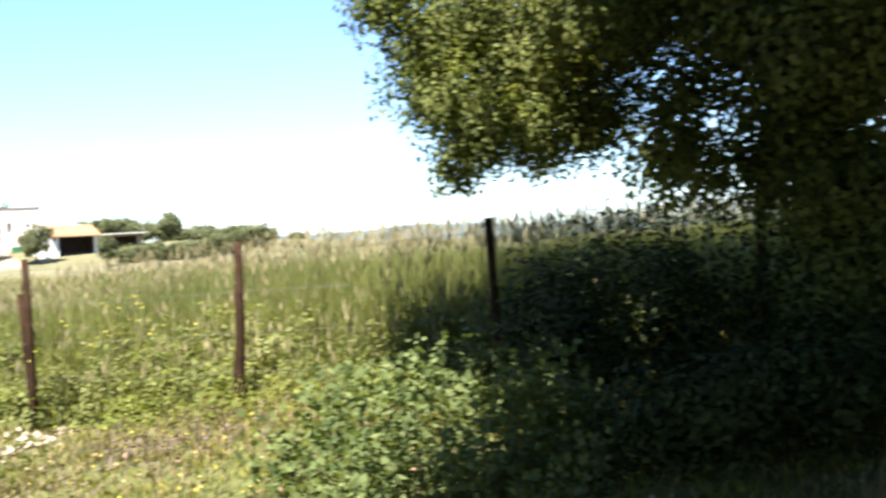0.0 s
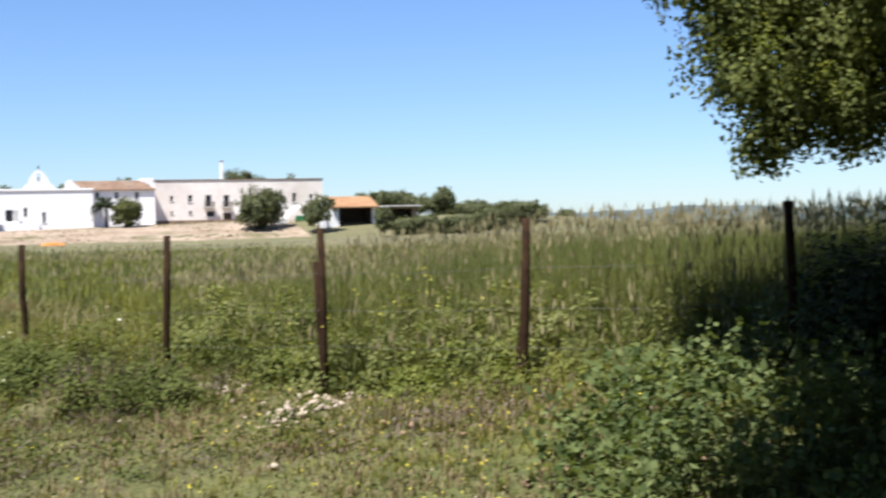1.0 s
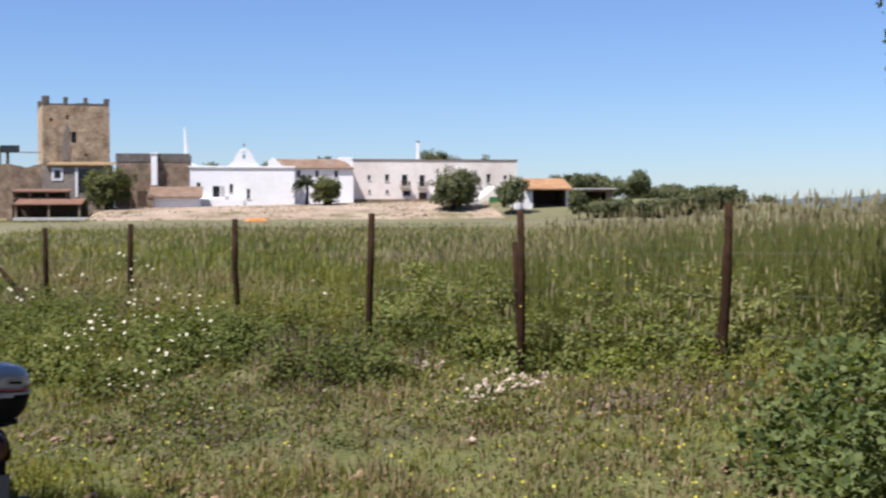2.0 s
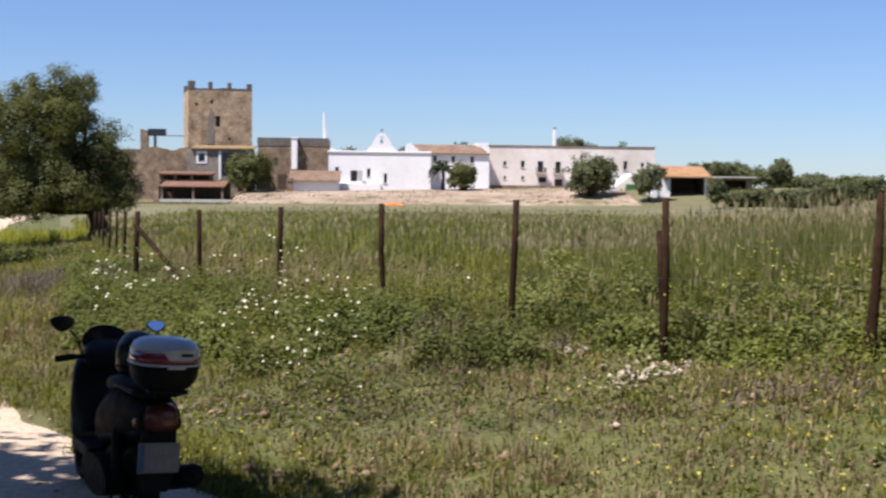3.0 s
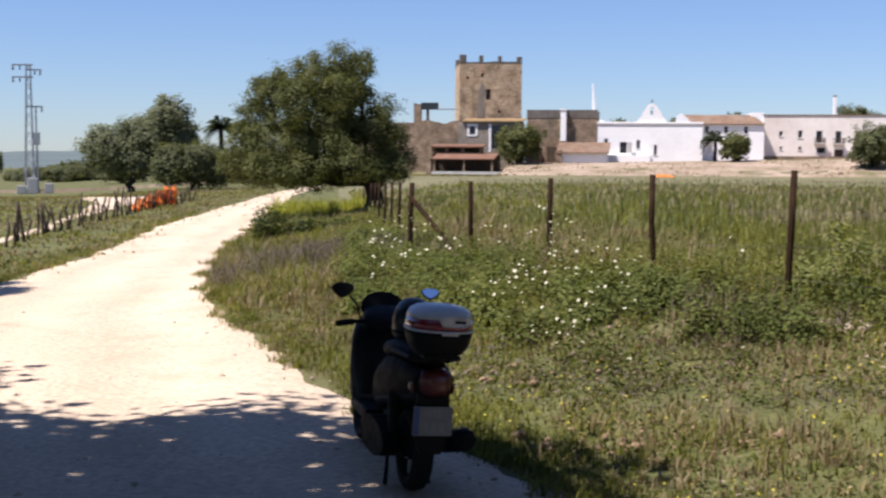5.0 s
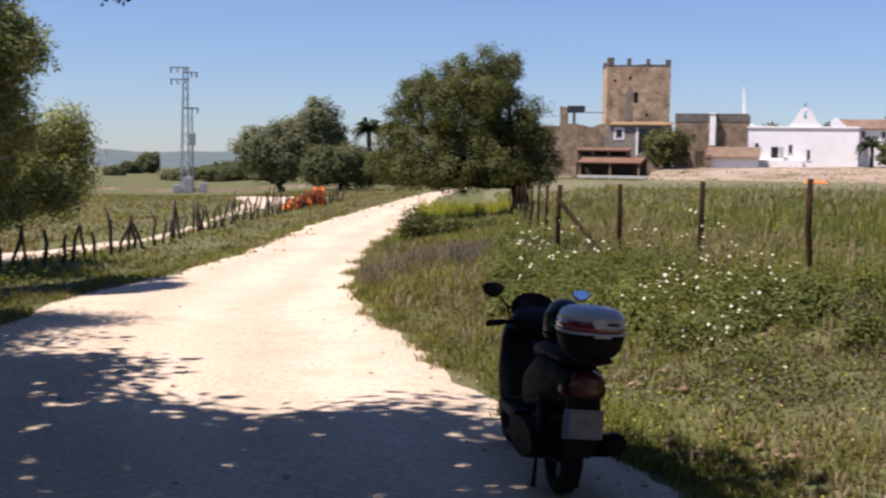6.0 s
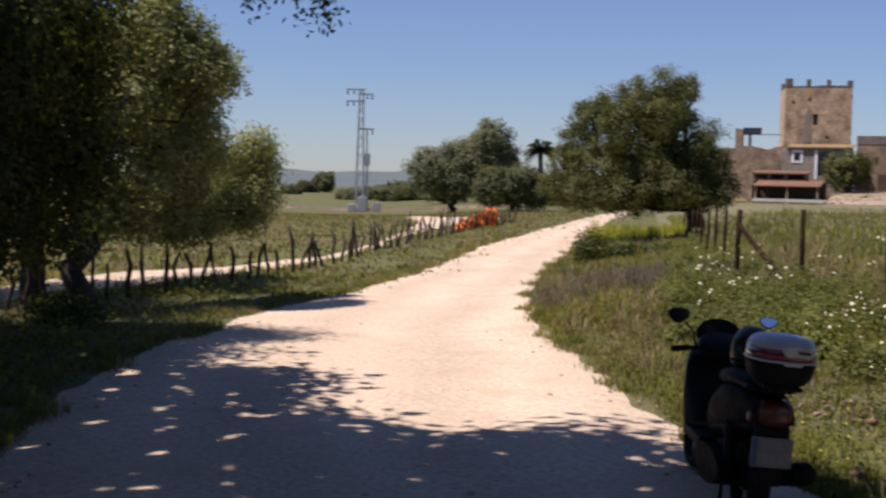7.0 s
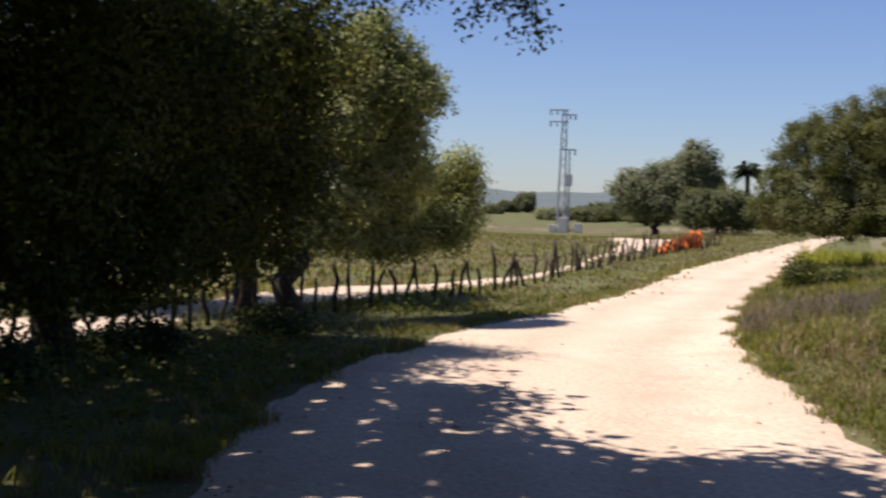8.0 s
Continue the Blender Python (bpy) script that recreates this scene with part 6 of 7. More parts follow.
def weed_bushes(name, label, n, area, mask, mat, seed, tall, leaf):
    """Knee-high rounded weed plants, leafy all over, each its own height and width."""
    g = np.random.default_rng(seed)
    x, y = scatter(n, *area, g, 1.2)
    k = mask(x, y)
    x, y = x[k], y[k]
    m, per = len(x), 20
    h = tall(x, y) * g.uniform(0.6, 1.2, m)
    w = h * g.uniform(0.35, 0.6, m)
    u = unit(m * 9, g)
    u[:, 2] = np.abs(u[:, 2])
    f = np.cbrt(g.random(m * 9))[:, None]
    C = np.repeat(np.stack([x, y, ground_z(x, y)], -1), 9, axis=0) + u * f * np.repeat(np.stack([w, w, h], -1), 9, axis=0)
    V, Q = leaves(C, per, 0.055, leaf * 1.08, leaf * 0.34, g, up=0.45, out=u)
    V[:, 2] = np.maximum(V[:, 2], ground_z(V[:, 0], V[:, 1]) + 0.01)
    return tagged(new(name, mesh_tris(name, V, Q, mat)), label, "weeds", kind="stuff")


def lush(x, y):
    u, v = fence_uv(x, y)
    return verge_mask(x, y)[0] & off_stones(x, y) & (u > -0.9 - 1.9 * smoothstep(7.2, 9.6, v) - 0.9 * smoothstep(11, 14, v)) & (v > 6.6) & (lobes(x, y, 1.5, 57) > 0.28)


weed_bushes("weed_bushes", "lush knee-high green weeds before the fence", 900, (9.5, 21, 25, 46.5), lush, M_WEED_DARK, 58, lambda x, y: 0.24 + 0.3 * lobes(x, y, 1.5, 57), 0.052)
crop_front = lambda x, y: (fence_uv(x, y)[0] > 0.25) & (fence_uv(x, y)[0] < 1.5) & (fence_uv(x, y)[1] < 9.2)
weed_bushes("weed_bushes", "tall leafy weeds mixed into the edge of the crop", 850, (8.5, 15, -8, 30), crop_front, M_WHEAT_LEAF, 62, lambda x, y: 0.45 + 0.5 * smoothstep(0.3, 1.2, fence_uv(x, y)[0]) * (0.6 + 0.6 * lobes(x, y, 1.4, 64)), 0.06)
weed_bushes("weed_bushes", "bright green weeds along the foot of the fence", 260, (8.5, 13, 2, 28), lambda x, y: off_stones(x, y) & (np.abs(fence_uv(x, y)[0] - 0.25) < 0.5) & (lobes(x, y, 1.7, 59) > 0.35), M_WEED_LEAF, 60, lambda x, y: 0.3 + 0.25 * lobes(x, y, 1.5, 61), 0.055)
mallow = lambda x, y: ((x + 0.3) / 1.4) ** 2 + ((y - 8.0) / 0.95) ** 2 < 1 + 0.4 * np.sin(5 * x)
weeds("mallow_clump", "tall leafy mallow clump at the fence", 800, (6, 11, -16, 16), mallow, 0.07, M_MALLOW, 43, lambda x, y: 0.18 + 0.62 * np.clip(1 - ((x + 0.2) / 1.5) ** 2, 0.1, 1) * (0.55 + 0.6 * lobes(x, y, 2.6, 63)) * smoothstep(6.9, 8.2, y), 40, 1.0, 0.36)
purple = lambda x, y: verge_mask(x, y)[0] & (((x + 14.2) / 2.6) ** 2 + ((y - 13.0) / 2.2) ** 2 < 1.2)
grass_patch("dry_grass", "purplish-brown seeding grass at the bend of the track", 26000, (14, 24, 40, 56), purple, lambda x, y: 0.17 + 0.14 * lobes(x, y, 1.0, 19), 0.008, [M_WEED_BLUE, M_WEED_DRY, M_WEED], (5, 1, 1), 44, curl=0.9)
grey_patch = lambda x, y: (((x + 5.6) / 1.0) ** 2 + ((y - 10.6) / 0.55) ** 2) < 1.0 + 0.3 * np.sin(7 * x)
grass_patch("dry_grass", "brownish dry grass before the fence", 6000, (10, 14, 20, 36), grey_patch, lambda x, y: 0.26 + 0.18 * lobes(x, y, 1.0, 19), 0.01, [M_WEED_BLUE, M_WEED_DRY, M_WEED], (4, 1, 1), 47, curl=0.55)
brown_patches = lambda x, y: off_stones(x, y) & ((((x + 2.3) / 1.1) ** 2 + ((y - 9.35) / 0.45) ** 2 < 1 + 0.3 * np.sin(6 * x)) | (((x + 5.3) / 0.9) ** 2 + ((y - 9.6) / 0.5) ** 2 < 1 + 0.3 * np.sin(5 * x)) | (((x + 8.4) / 1.0) ** 2 + ((y - 8.2) / 0.5) ** 2 < 1 + 0.3 * np.sin(5 * x)) | (((x + 4.2) / 0.9) ** 2 + ((y - 7.0) / 0.5) ** 2 < 1 + 0.3 * np.sin(5 * x)))
grass_patch("dry_grass", "brownish dry grass in patches on the verge", 15000, (7, 13.5, 8, 48), brown_patches, lambda x, y: 0.12 + 0.12 * lobes(x, y, 1.3, 29), 0.009, [M_WEED_BLUE, M_WEED_DRY, M_WEED], (5, 2, 2), 55, curl=0.6)
purple2 = lambda x, y: verge_mask(x, y)[0] & (lobes(x, y, 1.1, 77) > 0.72)
weeds("dry_weeds", "greyish dry weeds on the verge", 2600, (5, 16, -5, 45), purple2, 0.04, M_WEED_BLUE, 45, lambda x, y: 0.1 + 0.8 * verge_height(x, y), 12)


def flowers(name, label, n, area, mask, radius, lift, mat, seed, power=1.4):
    """Small open flowers, each a ring of petals with a raised middle."""
    g = np.random.default_rng(seed)
    x, y = scatter(n, *area, g, power)
    k = mask(x, y)
    x, y = x[k], y[k]
    m = len(x)
    c = np.stack([x, y, ground_z(x, y) + lift(x, y) * g.uniform(0.75, 1.15, m)], -1)
    nrm = unit(m, g) * 0.6 + np.array([0.1, -0.5, 0.8])
    nrm /= np.linalg.norm(nrm, axis=1)[:, None]
    s = np.cross(nrm, [0.3, 0.2, 0.9])
    s /= np.linalg.norm(s, axis=1)[:, None]
    t = np.cross(nrm, s)
    r = radius * g.uniform(0.6, 1.2, m)[:, None]
    ring = [c + nrm * r * 0.15] + [c + r * (math.cos(a) * s + math.sin(a) * t) for a in np.linspace(0, 2 * np.pi, 6, endpoint=False)]
    V = np.stack(ring, 1).reshape(-1, 3)
    b = 7 * np.arange(m)[:, None]
    T = np.concatenate([b + [0, 1 + i, 1 + (i + 1) % 6] for i in range(6)], 1).reshape(-1, 3)
    return tagged(new(name, mesh_tris(name, V, T, mat)), label, "flowers", kind="stuff")


daisy = lambda x, y: verge_mask(x, y)[0] & (fence_uv(x, y)[1] > 6.6) & (fence_uv(x, y)[0] > -2.9) & (fence_uv(x, y)[0] < -0.05) & (lobes(x, y, 1.9, 23) > 0.46)
flowers("white_flowers", "white daisies in the tall verge grass", 1050, (10, 20.5, 27, 45.5), daisy, 0.0165, lambda x, y: verge_height(x, y) * 1.15 + 0.1 + 0.3 * lush(x, y) * lobes(x, y, 1.5, 57), M_PETAL, 51)
flowers("yellow_flowers", "small yellow flowers in the short grass", 1500, (4.6, 13, -26, 44), lambda x, y: right_verge(x, y) & (lobes(x, y, 1.3, 25) > 0.4), 0.010, lambda x, y: 0.6 * verge_height(x, y) + 0.03, M_YELLOW, 52)
crop_edge = lambda x, y: (np.abs(fence_uv(x, y)[0] - 0.4) < 0.8) & (fence_uv(x, y)[1] < 9) & (lobes(x, y, 0.8, 26) > 0.45)
flowers("yellow_flowers", "yellow flowers along the edge of the crop", 7000, (8, 14, -4, 26), crop_edge, 0.0085, lambda x, y: 0.45 + 0.75 * lobes(x, y, 3.0, 27), M_YELLOW, 53)
grass_patch("yellow_green_grass", "bright yellow-green grass under the olive", 14000, (28, 48, 42, 52), lambda x, y: verge_mask(x, y)[0] & (np.hypot(x + 32.3, y - 30.4) < 3.2 + 0.4 * np.sin(3 * x)), lambda x, y: 0.35 + 0.4 * lobes(x, y, 1.2, 83), 0.03, [leaf_mat("spurge_blade", (0.18, 0.2, 0.03), (0.33, 0.33, 0.06), 0.45)], (1,), 35)


# loose stones: on the verge by the fence, and gravel on the track
def pebbles(name, label, n, area, mask, size, seed, mat, power=1.3, centre=None, spread=None):
    g = np.random.default_rng(seed)
    if centre:
        x, y = centre[0] + g.normal(0, spread[0], n), centre[1] + g.normal(0, spread[1], n)
    else:
        x, y = scatter(n, *area, g, power)
    k = mask(x, y)
    x, y = x[k], y[k]
    m = len(x)
    base = np.array([(1, 0, 0), (0, 1, 0), (-1, 0, 0), (0, -1, 0), (0, 0, 1), (0, 0, -1)], float)
    F = np.array([(0, 1, 4), (1, 2, 4), (2, 3, 4), (3, 0, 4), (1, 0, 5), (2, 1, 5), (3, 2, 5), (0, 3, 5)])
    s = size * np.exp(g.normal(0, 0.45, m))
    V = base[None] * g.uniform(0.6, 1.1, (m, 6, 1)) * (s[:, None] * g.uniform(0.7, 1.2, (m, 3)) * [1, 1, 0.6])[:, None]
    a = g.uniform(0, 6.28, m)
    ca, sa = np.cos(a)[:, None], np.sin(a)[:, None]
    V = np.stack([V[..., 0] * ca - V[..., 1] * sa, V[..., 0] * sa + V[..., 1] * ca, V[..., 2]], -1)
    V += np.stack([x, y, ground_z(x, y) + 0.02 + s * 0.25], -1)[:, None]
    T = (6 * np.arange(m)[:, None, None] + F[None]).reshape(-1, 3)
    return tagged(new(name, mesh_tris(name, V.reshape(-1, 3), T, mat)), label, "stones", kind="stuff")


on_road = lambda x, y: inside(x, y, road_poly)
pebbles("gravel", "loose pale gravel on the dirt track", 9000, (5, 30, 36, 92), on_road, 0.012, 61, M_PEBBLE)
anywhere = lambda x, y: np.ones(len(x), bool)
in_yard = lambda x, y: (np.abs(x * math.cos(AXIS) + y * math.sin(AXIS) - 4) < 26) & (lobes(x, y, 0.25, 81) > 0.45)
pebbles("rubble", "rubble and earth heaps before the farm", 260, (172, 192, 22, 42), in_yard, 0.15, 65, M_RUBBLE, 2.0)
grass_patch("yard_grass", "sparse dry grass on the farm bank", 9000, (168, 192, 20, 44), lambda x, y: lobes(x, y, 0.3, 82) > 0.5, lambda x, y: 0.25 + 0 * x, 0.09, [M_WEED, M_WEED_DRY], (2, 3), 66, power=2.0, loose=0.2)
pebbles("stones", "pale limestone chips at the foot of a fence post", 130, None, anywhere, 0.036, 62, M_PEBBLE, centre=(sx + 0.02, sy - 0.5), spread=(0.2, 0.4))
pebbles("stones", "pale limestone chips by the fence", 55, None, anywhere, 0.04, 63, M_PEBBLE, centre=(sx - 1.05, sy + 0.1), spread=(0.18, 0.16))
pebbles("stones", "scattered pale stones on the verge", 260, (5, 13, -20, 40), right_verge, 0.022, 64, M_PEBBLE)
earth = lambda x, y: verge_mask(x, y)[0] & (lobes(x, y, 2.2, 91) > 0.66)
pebbles("clods", "small clods of bare brown earth in the grass", 2600, (5, 13, -10, 44), earth, 0.028, 67, M_CLOD)

# ---- scooter ----
M_BLACK = plain("black_paint", (0.006, 0.006, 0.007), 0.4, 0, 0.25, 0.08)
M_GREYPANEL = plain("grey_metallic_panel", (0.007, 0.007, 0.007), 0.65, 0.0, 0.06, 0.0)
M_RUBBER = plain("tyre_rubber", (0.01, 0.01, 0.01), 0.85, 0, 0.2)
M_PLASTIC = plain("black_plastic", (0.006, 0.006, 0.007), 0.65, 0, 0.18)
M_SILVER = plain("silver_lid", (0.46, 0.46, 0.48), 0.45, 0.0, 0.5, 0.15)
M_DARKRED = plain("dark_red_reflector", (0.2, 0.015, 0.02), 0.2, 0, 0.6, 0.5)
M_REDLENS = plain("red_tail_lens", (0.085, 0.012, 0.009), 0.3, 0, 0.4, 0.2)
M_AMBER = plain("amber_lens", (0.09, 0.022, 0.01), 0.3, 0, 0.4, 0.2)
# white plate coloured dim: the shade is put into its base colour
M_PLATE = plain("shade_dimmed_plate", (0.17, 0.17, 0.18), 0.5)
M_BAR = plain("grey_bar", (0.2, 0.2, 0.21), 0.5)
M_CHROME = plain("chrome", (0.75, 0.76, 0.78), 0.12, 1.0)
M_MIRROR = plain("mirror_glass", (0.85, 0.88, 0.92), 0.03, 1.0, var=0.02)
M_SEAT = plain("black_seat_vinyl", (0.007, 0.007, 0.007), 0.7, 0, 0.2)


def ring_of(cx, y, cz, w, h, n=20, power=2.6, skew=0.0):
    """A rounded box outline across the scooter at y."""
    out = []
    for k in range(n):
        a = 2 * math.pi * k / n
        c, s = math.cos(a), math.sin(a)
        px = math.copysign(abs(c) ** (2 / power), c) * w / 2
        pz = math.copysign(abs(s) ** (2 / power), s) * h / 2
        out.append((cx + px, y + skew * pz, cz + pz))
    return out


def body(sections, n=20, power=2.6, skew=0.0):
    return loft(bmesh.new(), [ring_of(0, y, z, w, h, n, power, skew) for y, z, w, h in sections])


SC = (-4.97, 5.02)
SC_HEAD = 56
scooter = thing("scooter", Matrix.Translation((*SC, gz(*SC) + 0.03)) @ pose(0, 0, 0, 0, 3.5, SC_HEAD), "black scooter with a top case, parked on its stand", "scooter")
for nm, y in (("rear_wheel", 0.0), ("front_wheel", 1.33)):
    R = 0.235
    bm = bmesh.new()
    prof = [(R - 0.075, -0.05), (R - 0.03, -0.062), (R - 0.008, -0.042), (R, 0.0), (R - 0.008, 0.042), (R - 0.03, 0.062), (R - 0.075, 0.05)]
    loft(bm, [[(x, y + r * math.cos(a), R + r * math.sin(a)) for r, x in prof] for a in np.linspace(0, 2 * math.pi, 29)], cap=False)
    wheel = part(nm, bm, M_RUBBER, scooter, "black rubber tyre", True)
    bm = bmesh.new()
    tube(bm, [(-0.05, y, R), (0.05, y, R)], [0.055, 0.055], 14)
    for k in range(5):
        a = 2 * math.pi * k / 5
        tube(bm, [(0, y, R), (0, y + 0.165 * math.cos(a), R + 0.165 * math.sin(a))], [0.028, 0.02], 6)
    part("rim", bm, M_STEEL, wheel, "grey alloy rim")
part("rear_body", body([(-0.38, 0.66, 0.10, 0.08), (-0.34, 0.66, 0.2, 0.16), (-0.2, 0.64, 0.24, 0.24), (0.05, 0.61, 0.28, 0.32), (0.3, 0.57, 0.31, 0.34), (0.5, 0.5, 0.29, 0.3), (0.58, 0.45, 0.25, 0.2)]), M_BLACK, scooter, smooth=True)
SECT = [(-0.34, 0.66, 0.2, 0.16), (-0.2, 0.645, 0.25, 0.24), (0.05, 0.615, 0.30, 0.32), (0.3, 0.575, 0.33, 0.34), (0.46, 0.52, 0.31, 0.3)]
for sgn in (-1, 1):
    bm, grid = bmesh.new(), []
    for y, z, w, h in SECT:
        row = []
        for a in np.linspace(-0.45, 1.0, 9):
            c, q = math.cos(a), math.sin(a)
            row.append(bm.verts.new((sgn * (abs(c) ** 0.77 * w / 2 + 0.009), y, z + math.copysign(abs(q) ** 0.77, q) * (h / 2 + 0.008))))
        grid.append(row)
    for r0, r1 in zip(grid, grid[1:]):
        for i in range(8):
            bm.faces.new((r0[i], r0[i + 1], r1[i + 1], r1[i]))
    part("side_panel", bm, M_GREYPANEL, scooter, "dark grey side panel", True)
part("engine", body([(-0.06, 0.26, 0.12, 0.16), (0.1, 0.28, 0.2, 0.24), (0.35, 0.30, 0.22, 0.22), (0.55, 0.34, 0.16, 0.16)]), M_PLASTIC, scooter, smooth=True)
part("transmission_case", loft(bmesh.new(), [[(xx, 0.22 + 0.32 * math.cos(a), 0.27 + 0.105 * math.sin(a)) for a in np.linspace(0, 2 * math.pi, 20, endpoint=False)] for xx in (-0.21, -0.11)]), M_GREYPANEL, scooter, "grey transmission case")
part("floorboard", boxed(-0.19, 0.19, 0.5, 0.98, 0.29, 0.36, bevel=0.02), M_PLASTIC, scooter)
part("leg_shield", body([(0.88, 0.34, 0.34, 0.12), (0.96, 0.53, 0.42, 0.54), (1.03, 0.61, 0.40, 0.6), (1.12, 0.61, 0.32, 0.54), (1.2, 0.58, 0.16, 0.36)], 22, 3.0), M_BLACK, scooter, smooth=True)
part("front_mudguard", body([(1.02, 0.36, 0.1, 0.1), (1.15, 0.44, 0.15, 0.12), (1.33, 0.47, 0.15, 0.11), (1.5, 0.42, 0.13, 0.1), (1.58, 0.34, 0.08, 0.08)], 16), M_BLACK, scooter, smooth=True)
for sgn in (-1, 1):
    part("fork_leg", tube(bmesh.new(), [(sgn * 0.09, 1.33, 0.235), (sgn * 0.08, 1.14, 0.62)], [0.022, 0.026], 10), M_CHROME, scooter)
    part("shock_absorber", tube(bmesh.new(), [(sgn * 0.135, -0.02, 0.26), (sgn * 0.135, 0.03, 0.56)], [0.03, 0.03], 10), M_PLASTIC, scooter)
    part("grab_rail", tube(bmesh.new(), [(sgn * 0.12, 0.2, 0.76), (sgn * 0.155, 0.0, 0.80), (sgn * 0.14, -0.3, 0.80), (sgn * 0.05, -0.4, 0.80)], [0.013] * 4, 8), M_PLASTIC, scooter)
LOW = Matrix.Translation((0, 0, -0.07))
part("handlebar_cowl", body([(0.80, 0.90, 0.12, 0.06), (0.86, 0.915, 0.30, 0.13), (0.98, 0.92, 0.30, 0.2), (1.08, 0.90, 0.22, 0.18), (1.13, 0.88, 0.1, 0.08)], 20), M_PLASTIC, scooter, smooth=True, at=LOW)
part("windscreen", loft(bmesh.new(), [[(x, 1.04 + 0.05 * (z - 0.97) / 0.12 - 0.5 * x * x - t, z) for x, z in ((-0.13, 0.940), (-0.15, 0.985), (-0.14, 1.030), (-0.105, 1.068), (-0.055, 1.088), (0.0, 1.094), (0.055, 1.088), (0.105, 1.068), (0.14, 1.030), (0.15, 0.985), (0.13, 0.940))] for t in (0, 0.008)]), M_PLASTIC, scooter, "small dark windscreen", at=LOW)
for sgn in (-1, 1):
    bar = part("handlebar", tube(bmesh.new(), [(sgn * 0.15, 0.92, 0.915), (sgn * 0.25, 0.88, 0.915), (sgn * 0.33, 0.84, 0.905)], [0.014] * 3, 10), M_PLASTIC, scooter, at=LOW)
    part("grip", tube(bmesh.new(), [(sgn * 0.22, 0.895, 0.915), (sgn * 0.33, 0.84, 0.905)], [0.019, 0.02], 10), M_RUBBER, bar)
    part("brake_lever", tube(bmesh.new(), [(sgn * 0.19, 0.96, 0.915), (sgn * 0.32, 0.92, 0.90)], [0.008, 0.006], 6), M_STEEL, bar)
    # mirror: stem and round head with the glass to the rear
    stem = part("mirror_stem", tube(bmesh.new(), [(sgn * 0.17, 0.92, 0.925), (sgn * 0.19, 0.92, 1.01), (sgn * 0.245, 0.94, 1.07)], [0.007] * 3, 7), M_PLASTIC, scooter, at=LOW)
    c = Vector((sgn * 0.285, 0.95, 1.105))
    big = 0.78 if sgn > 0 else 1.0
    nrm = Vector((-sgn * 0.12, -1, -0.1 if sgn < 0 else 0.5)).normalized()
    s = nrm.cross(Vector((0, 0, 1))).normalized()
    t = s.cross(nrm)
    loop = lambda k, off: [c + nrm * off + s * (0.068 * k * big * math.cos(a)) + t * (0.046 * k * big * math.sin(a)) + s * (0.012 * k * math.sin(2 * a)) for a in np.linspace(0, 2 * math.pi, 22, endpoint=False)]
    part("mirror_head", loft(bmesh.new(), [loop(1.0, 0.0), loop(1.06, -0.012), loop(0.85, -0.035), loop(0.4, -0.05)]), M_PLASTIC, stem, smooth=True)
    # left glass is a dark pane, its dark reflection put into the colour
    part("mirror_glass", loft(bmesh.new(), [loop(0.93, 0.001), loop(0.92, 0.003)]), M_MIRROR if sgn > 0 else M_PANE, stem, "mirror glass that reflects the sky" if sgn > 0 else "mirror glass as a dark pane, for a dark reflection")
part("seat", body([(-0.28, 0.79, 0.16, 0.07), (-0.18, 0.80, 0.26, 0.1), (0.1, 0.80, 0.30, 0.11), (0.3, 0.76, 0.28, 0.11), (0.52, 0.74, 0.2, 0.1), (0.6, 0.72, 0.12, 0.06)], 20), M_SEAT, scooter, smooth=True)
# tail light, indicators, plate with bars, rear mudguard, exhaust
tail = part("tail_light", body([(-0.40, 0.675, 0.12, 0.08), (-0.385, 0.675, 0.17, 0.14), (-0.30, 0.675, 0.2, 0.16)], 18, 3), M_REDLENS, scooter, "red tail light", True)
for sgn in (-1, 1):
    part("indicator", body([(-0.36, 0.66, 0.04, 0.04), (-0.35, 0.66, 0.07, 0.07), (-0.29, 0.66, 0.07, 0.08)], 12), M_AMBER, scooter, "amber indicator", True, at=Matrix.Translation((sgn * 0.09, 0.035, -0.02)))
bm = bmesh.new()
prism(bm, [(-0.09, 0.62), (0.09, 0.62), (0.10, 0.40), (0.06, 0.28), (-0.06, 0.28), (-0.10, 0.40)], -0.345, -0.325)
part("rear_mudguard", bm, M_PLASTIC, scooter)
plate = part("number_plate", boxed(-0.11, 0.11, -0.366, -0.352, 0.385, 0.545, bevel=0.004), M_PLATE, scooter, "white number plate dimmed for the shade, with grey bars")
for x0, x1, z0, z1 in ((-0.05, -0.035, 0.485, 0.53), (-0.025, -0.01, 0.485, 0.53), (0.0, 0.015, 0.485, 0.53), (0.025, 0.04, 0.485, 0.53), (-0.05, -0.02, 0.405, 0.455), (-0.008, 0.022, 0.405, 0.455), (0.034, 0.064, 0.405, 0.455)):
    part("plate_bar", boxed(x0, x1, -0.3685, -0.3663, z0, z1), M_BAR, plate)
part("plate_band", boxed(-0.108, -0.078, -0.3685, -0.3663, 0.39, 0.54), plain("blue_band", (0.05, 0.08, 0.2), 0.5), plate)
ex_ = part("exhaust", tube(bmesh.new(), [(0.17, 0.35, 0.22), (0.2, 0.1, 0.25), (0.21, -0.28, 0.35), (0.21, -0.33, 0.365)], [0.04, 0.06, 0.066, 0.05], 14), M_PLASTIC, scooter, "black exhaust silencer", True)
part("exhaust_tip", tube(bmesh.new(), [(0.21, -0.33, 0.36), (0.21, -0.365, 0.37)], [0.026, 0.026], 12), M_PLASTIC, ex_)
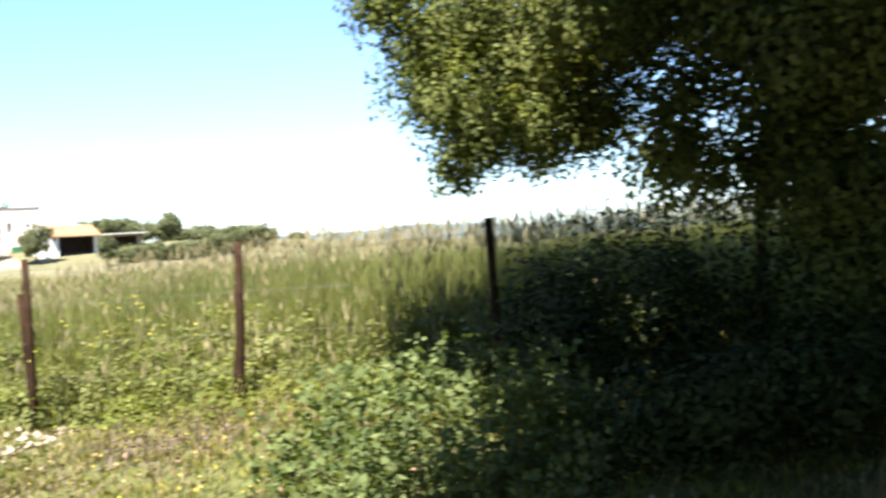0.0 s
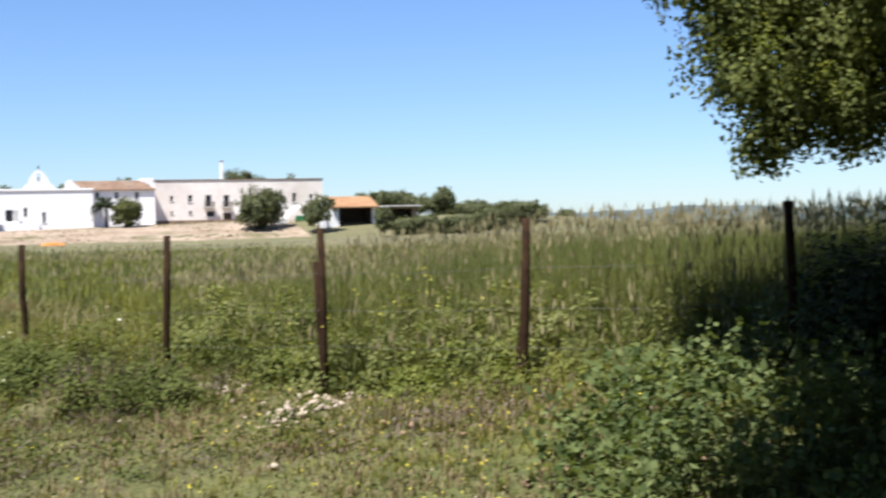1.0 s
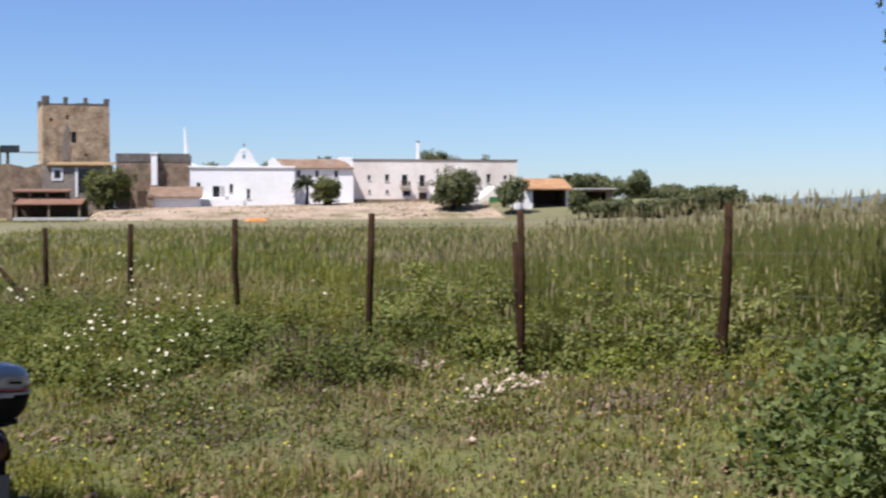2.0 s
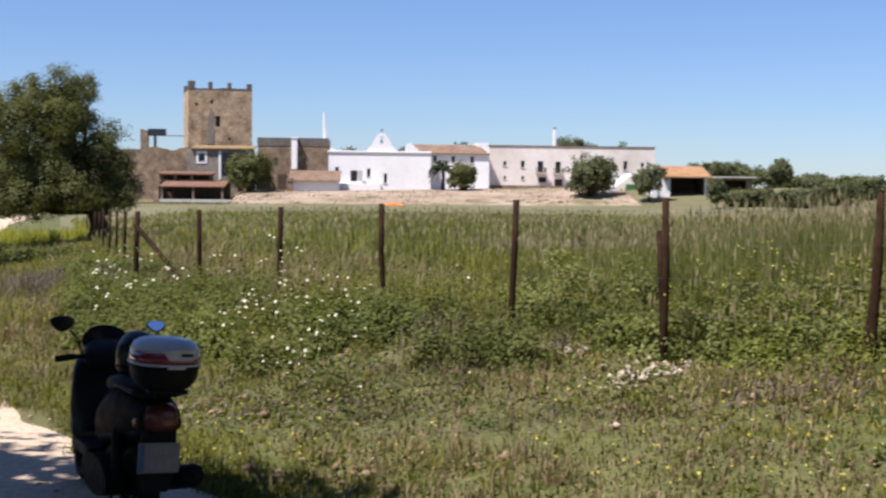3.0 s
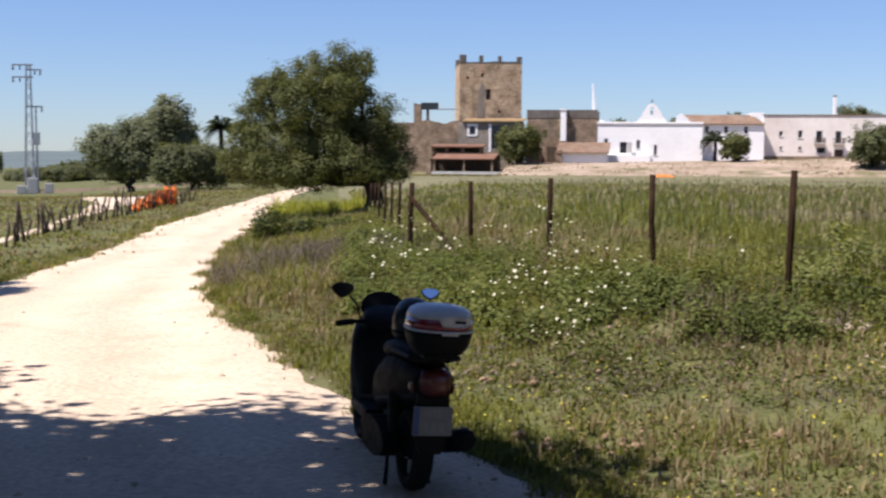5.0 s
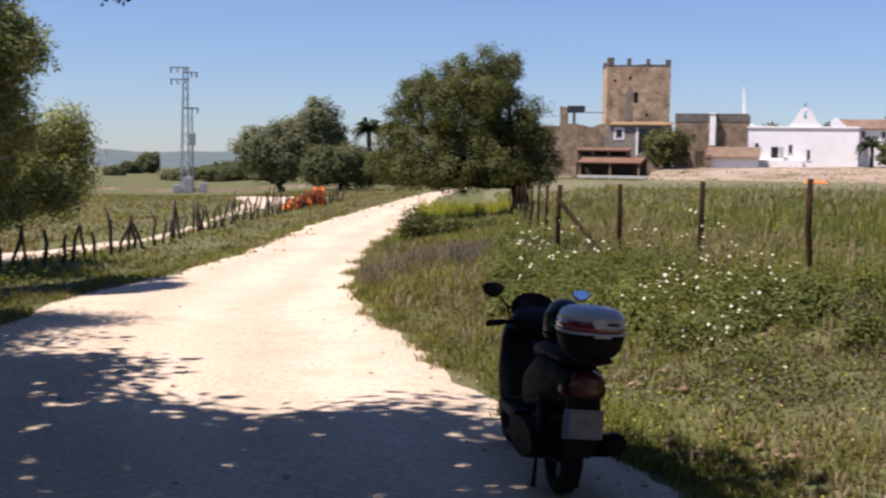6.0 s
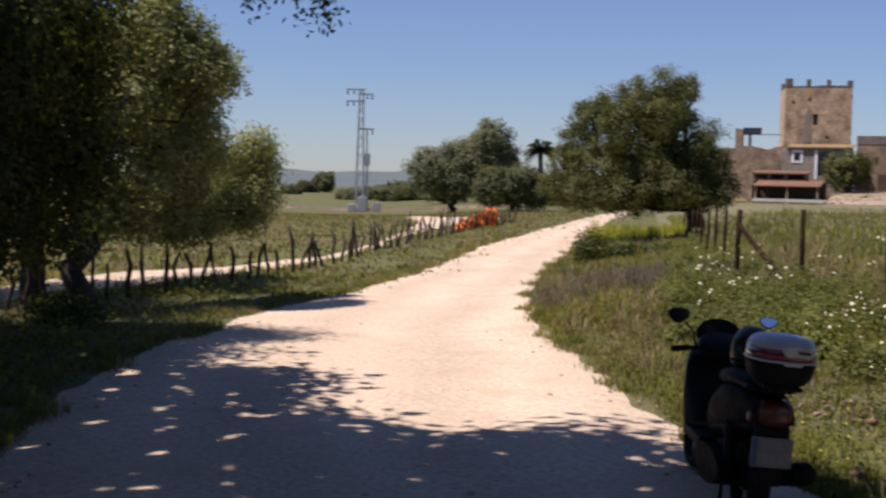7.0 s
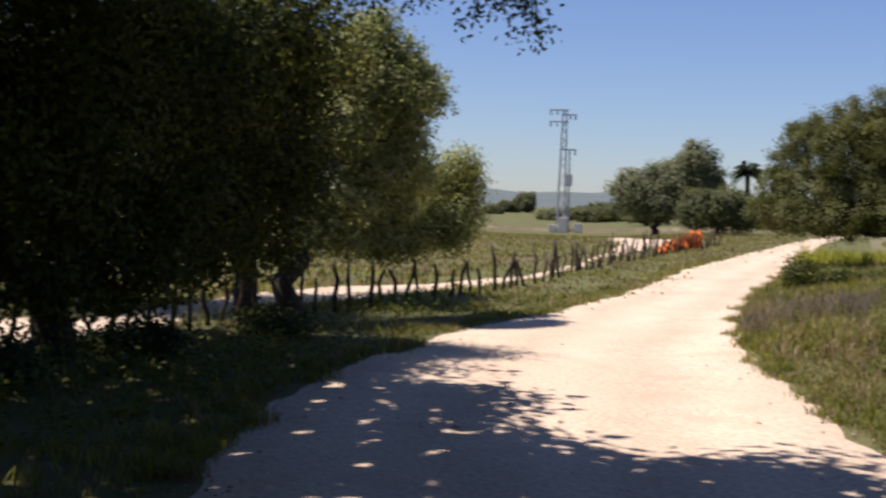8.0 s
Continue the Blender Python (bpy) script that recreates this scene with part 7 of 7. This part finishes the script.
part("centre_stand", tube(bmesh.new(), [(-0.13, 0.12, 0.0), (-0.1, 0.22, 0.2), (0.1, 0.22, 0.2), (0.13, 0.12, 0.0)], [0.014] * 4, 8), M_PLASTIC, scooter)
# luggage rack and top case
part("rack_plate", boxed(-0.1, 0.1, -0.46, -0.1, 0.815, 0.835, bevel=0.008), M_PLASTIC, scooter)
case = thing("top_case", scooter.matrix_world @ Matrix.Translation((0, -0.34, 0.835)), "rounded scooter top case, silver lid over black base", "top case")
def case_ring(z, k, n=28):
    out = []
    for i in range(n):
        a = 2 * math.pi * i / n
        c, s = math.cos(a), math.sin(a)
        out.append((math.copysign(abs(c) ** 0.72, c) * 0.178 * k, math.copysign(abs(s) ** 0.78, s) * 0.19 * k - 0.01, z))
    return out
part("base_shell", loft(bmesh.new(), [case_ring(z, k) for z, k in ((0, 0.6), (0.012, 0.74), (0.05, 0.9), (0.1, 0.97), (0.128, 1.0))]), M_PLASTIC, case, "black lower shell", True)
part("seam", loft(bmesh.new(), [case_ring(z, k) for z, k in ((0.129, 1.0), (0.131, 1.025), (0.140, 1.025), (0.142, 1.0))]), M_SILVER, case, "silver rim band")
part("reflector_band", loft(bmesh.new(), [case_ring(z, k) for z, k in ((0.143, 0.995), (0.165, 0.99), (0.198, 0.955))]), M_DARKRED, case, "dark red reflector band", True)
part("lid", loft(bmesh.new(), [case_ring(z, k) for z, k in ((0.1985, 0.965), (0.215, 0.94), (0.24, 0.86), (0.257, 0.7), (0.266, 0.45), (0.268, 0.15))]), M_SILVER, case, "silver painted lid", True)
bm = bmesh.new()
loft(bm, [[(x, -0.203 + 0.075 * (abs(x) / 0.178) ** 3.2 - o, z) for x, z in ((-0.06, 0.21), (-0.025, 0.165), (0.09, 0.16), (0.14, 0.18), (0.105, 0.214), (0.03, 0.221))] for o in (0.0, 0.006)])
part("lid_front", bm, M_SILVER, case, "silver lock panel")
part("badge", boxed(0.035, 0.095, -0.2125, -0.2095, 0.185, 0.198), M_PLASTIC, case, "small dark badge")
part("latch", boxed(-0.03, 0.06, -0.212, -0.19, 0.118, 0.138, bevel=0.004), M_SILVER, case)
# a helmet left on the seat
helmet = thing("helmet", scooter.matrix_world @ Matrix.Translation((-0.02, 0.14, 0.852)), "black motorcycle helmet resting on the seat", "helmet")
hr = lambda z, k, n=24: [(0.118 * k * math.cos(a), 0.14 * k * math.sin(a), z) for a in np.linspace(0, 2 * math.pi, n, endpoint=False)]
part("shell", loft(bmesh.new(), [hr(z, k) for z, k in ((0, 0.86), (0.03, 0.97), (0.1, 1.0), (0.15, 0.93), (0.195, 0.74), (0.222, 0.45), (0.23, 0.15))]), M_BLACK, helmet, smooth=True)
part("rim_band", loft(bmesh.new(), [hr(z, k) for z, k in ((0.028, 0.98), (0.03, 1.005), (0.042, 1.01), (0.044, 0.99))]), M_GREYPANEL, helmet, "grey rubber edge band")
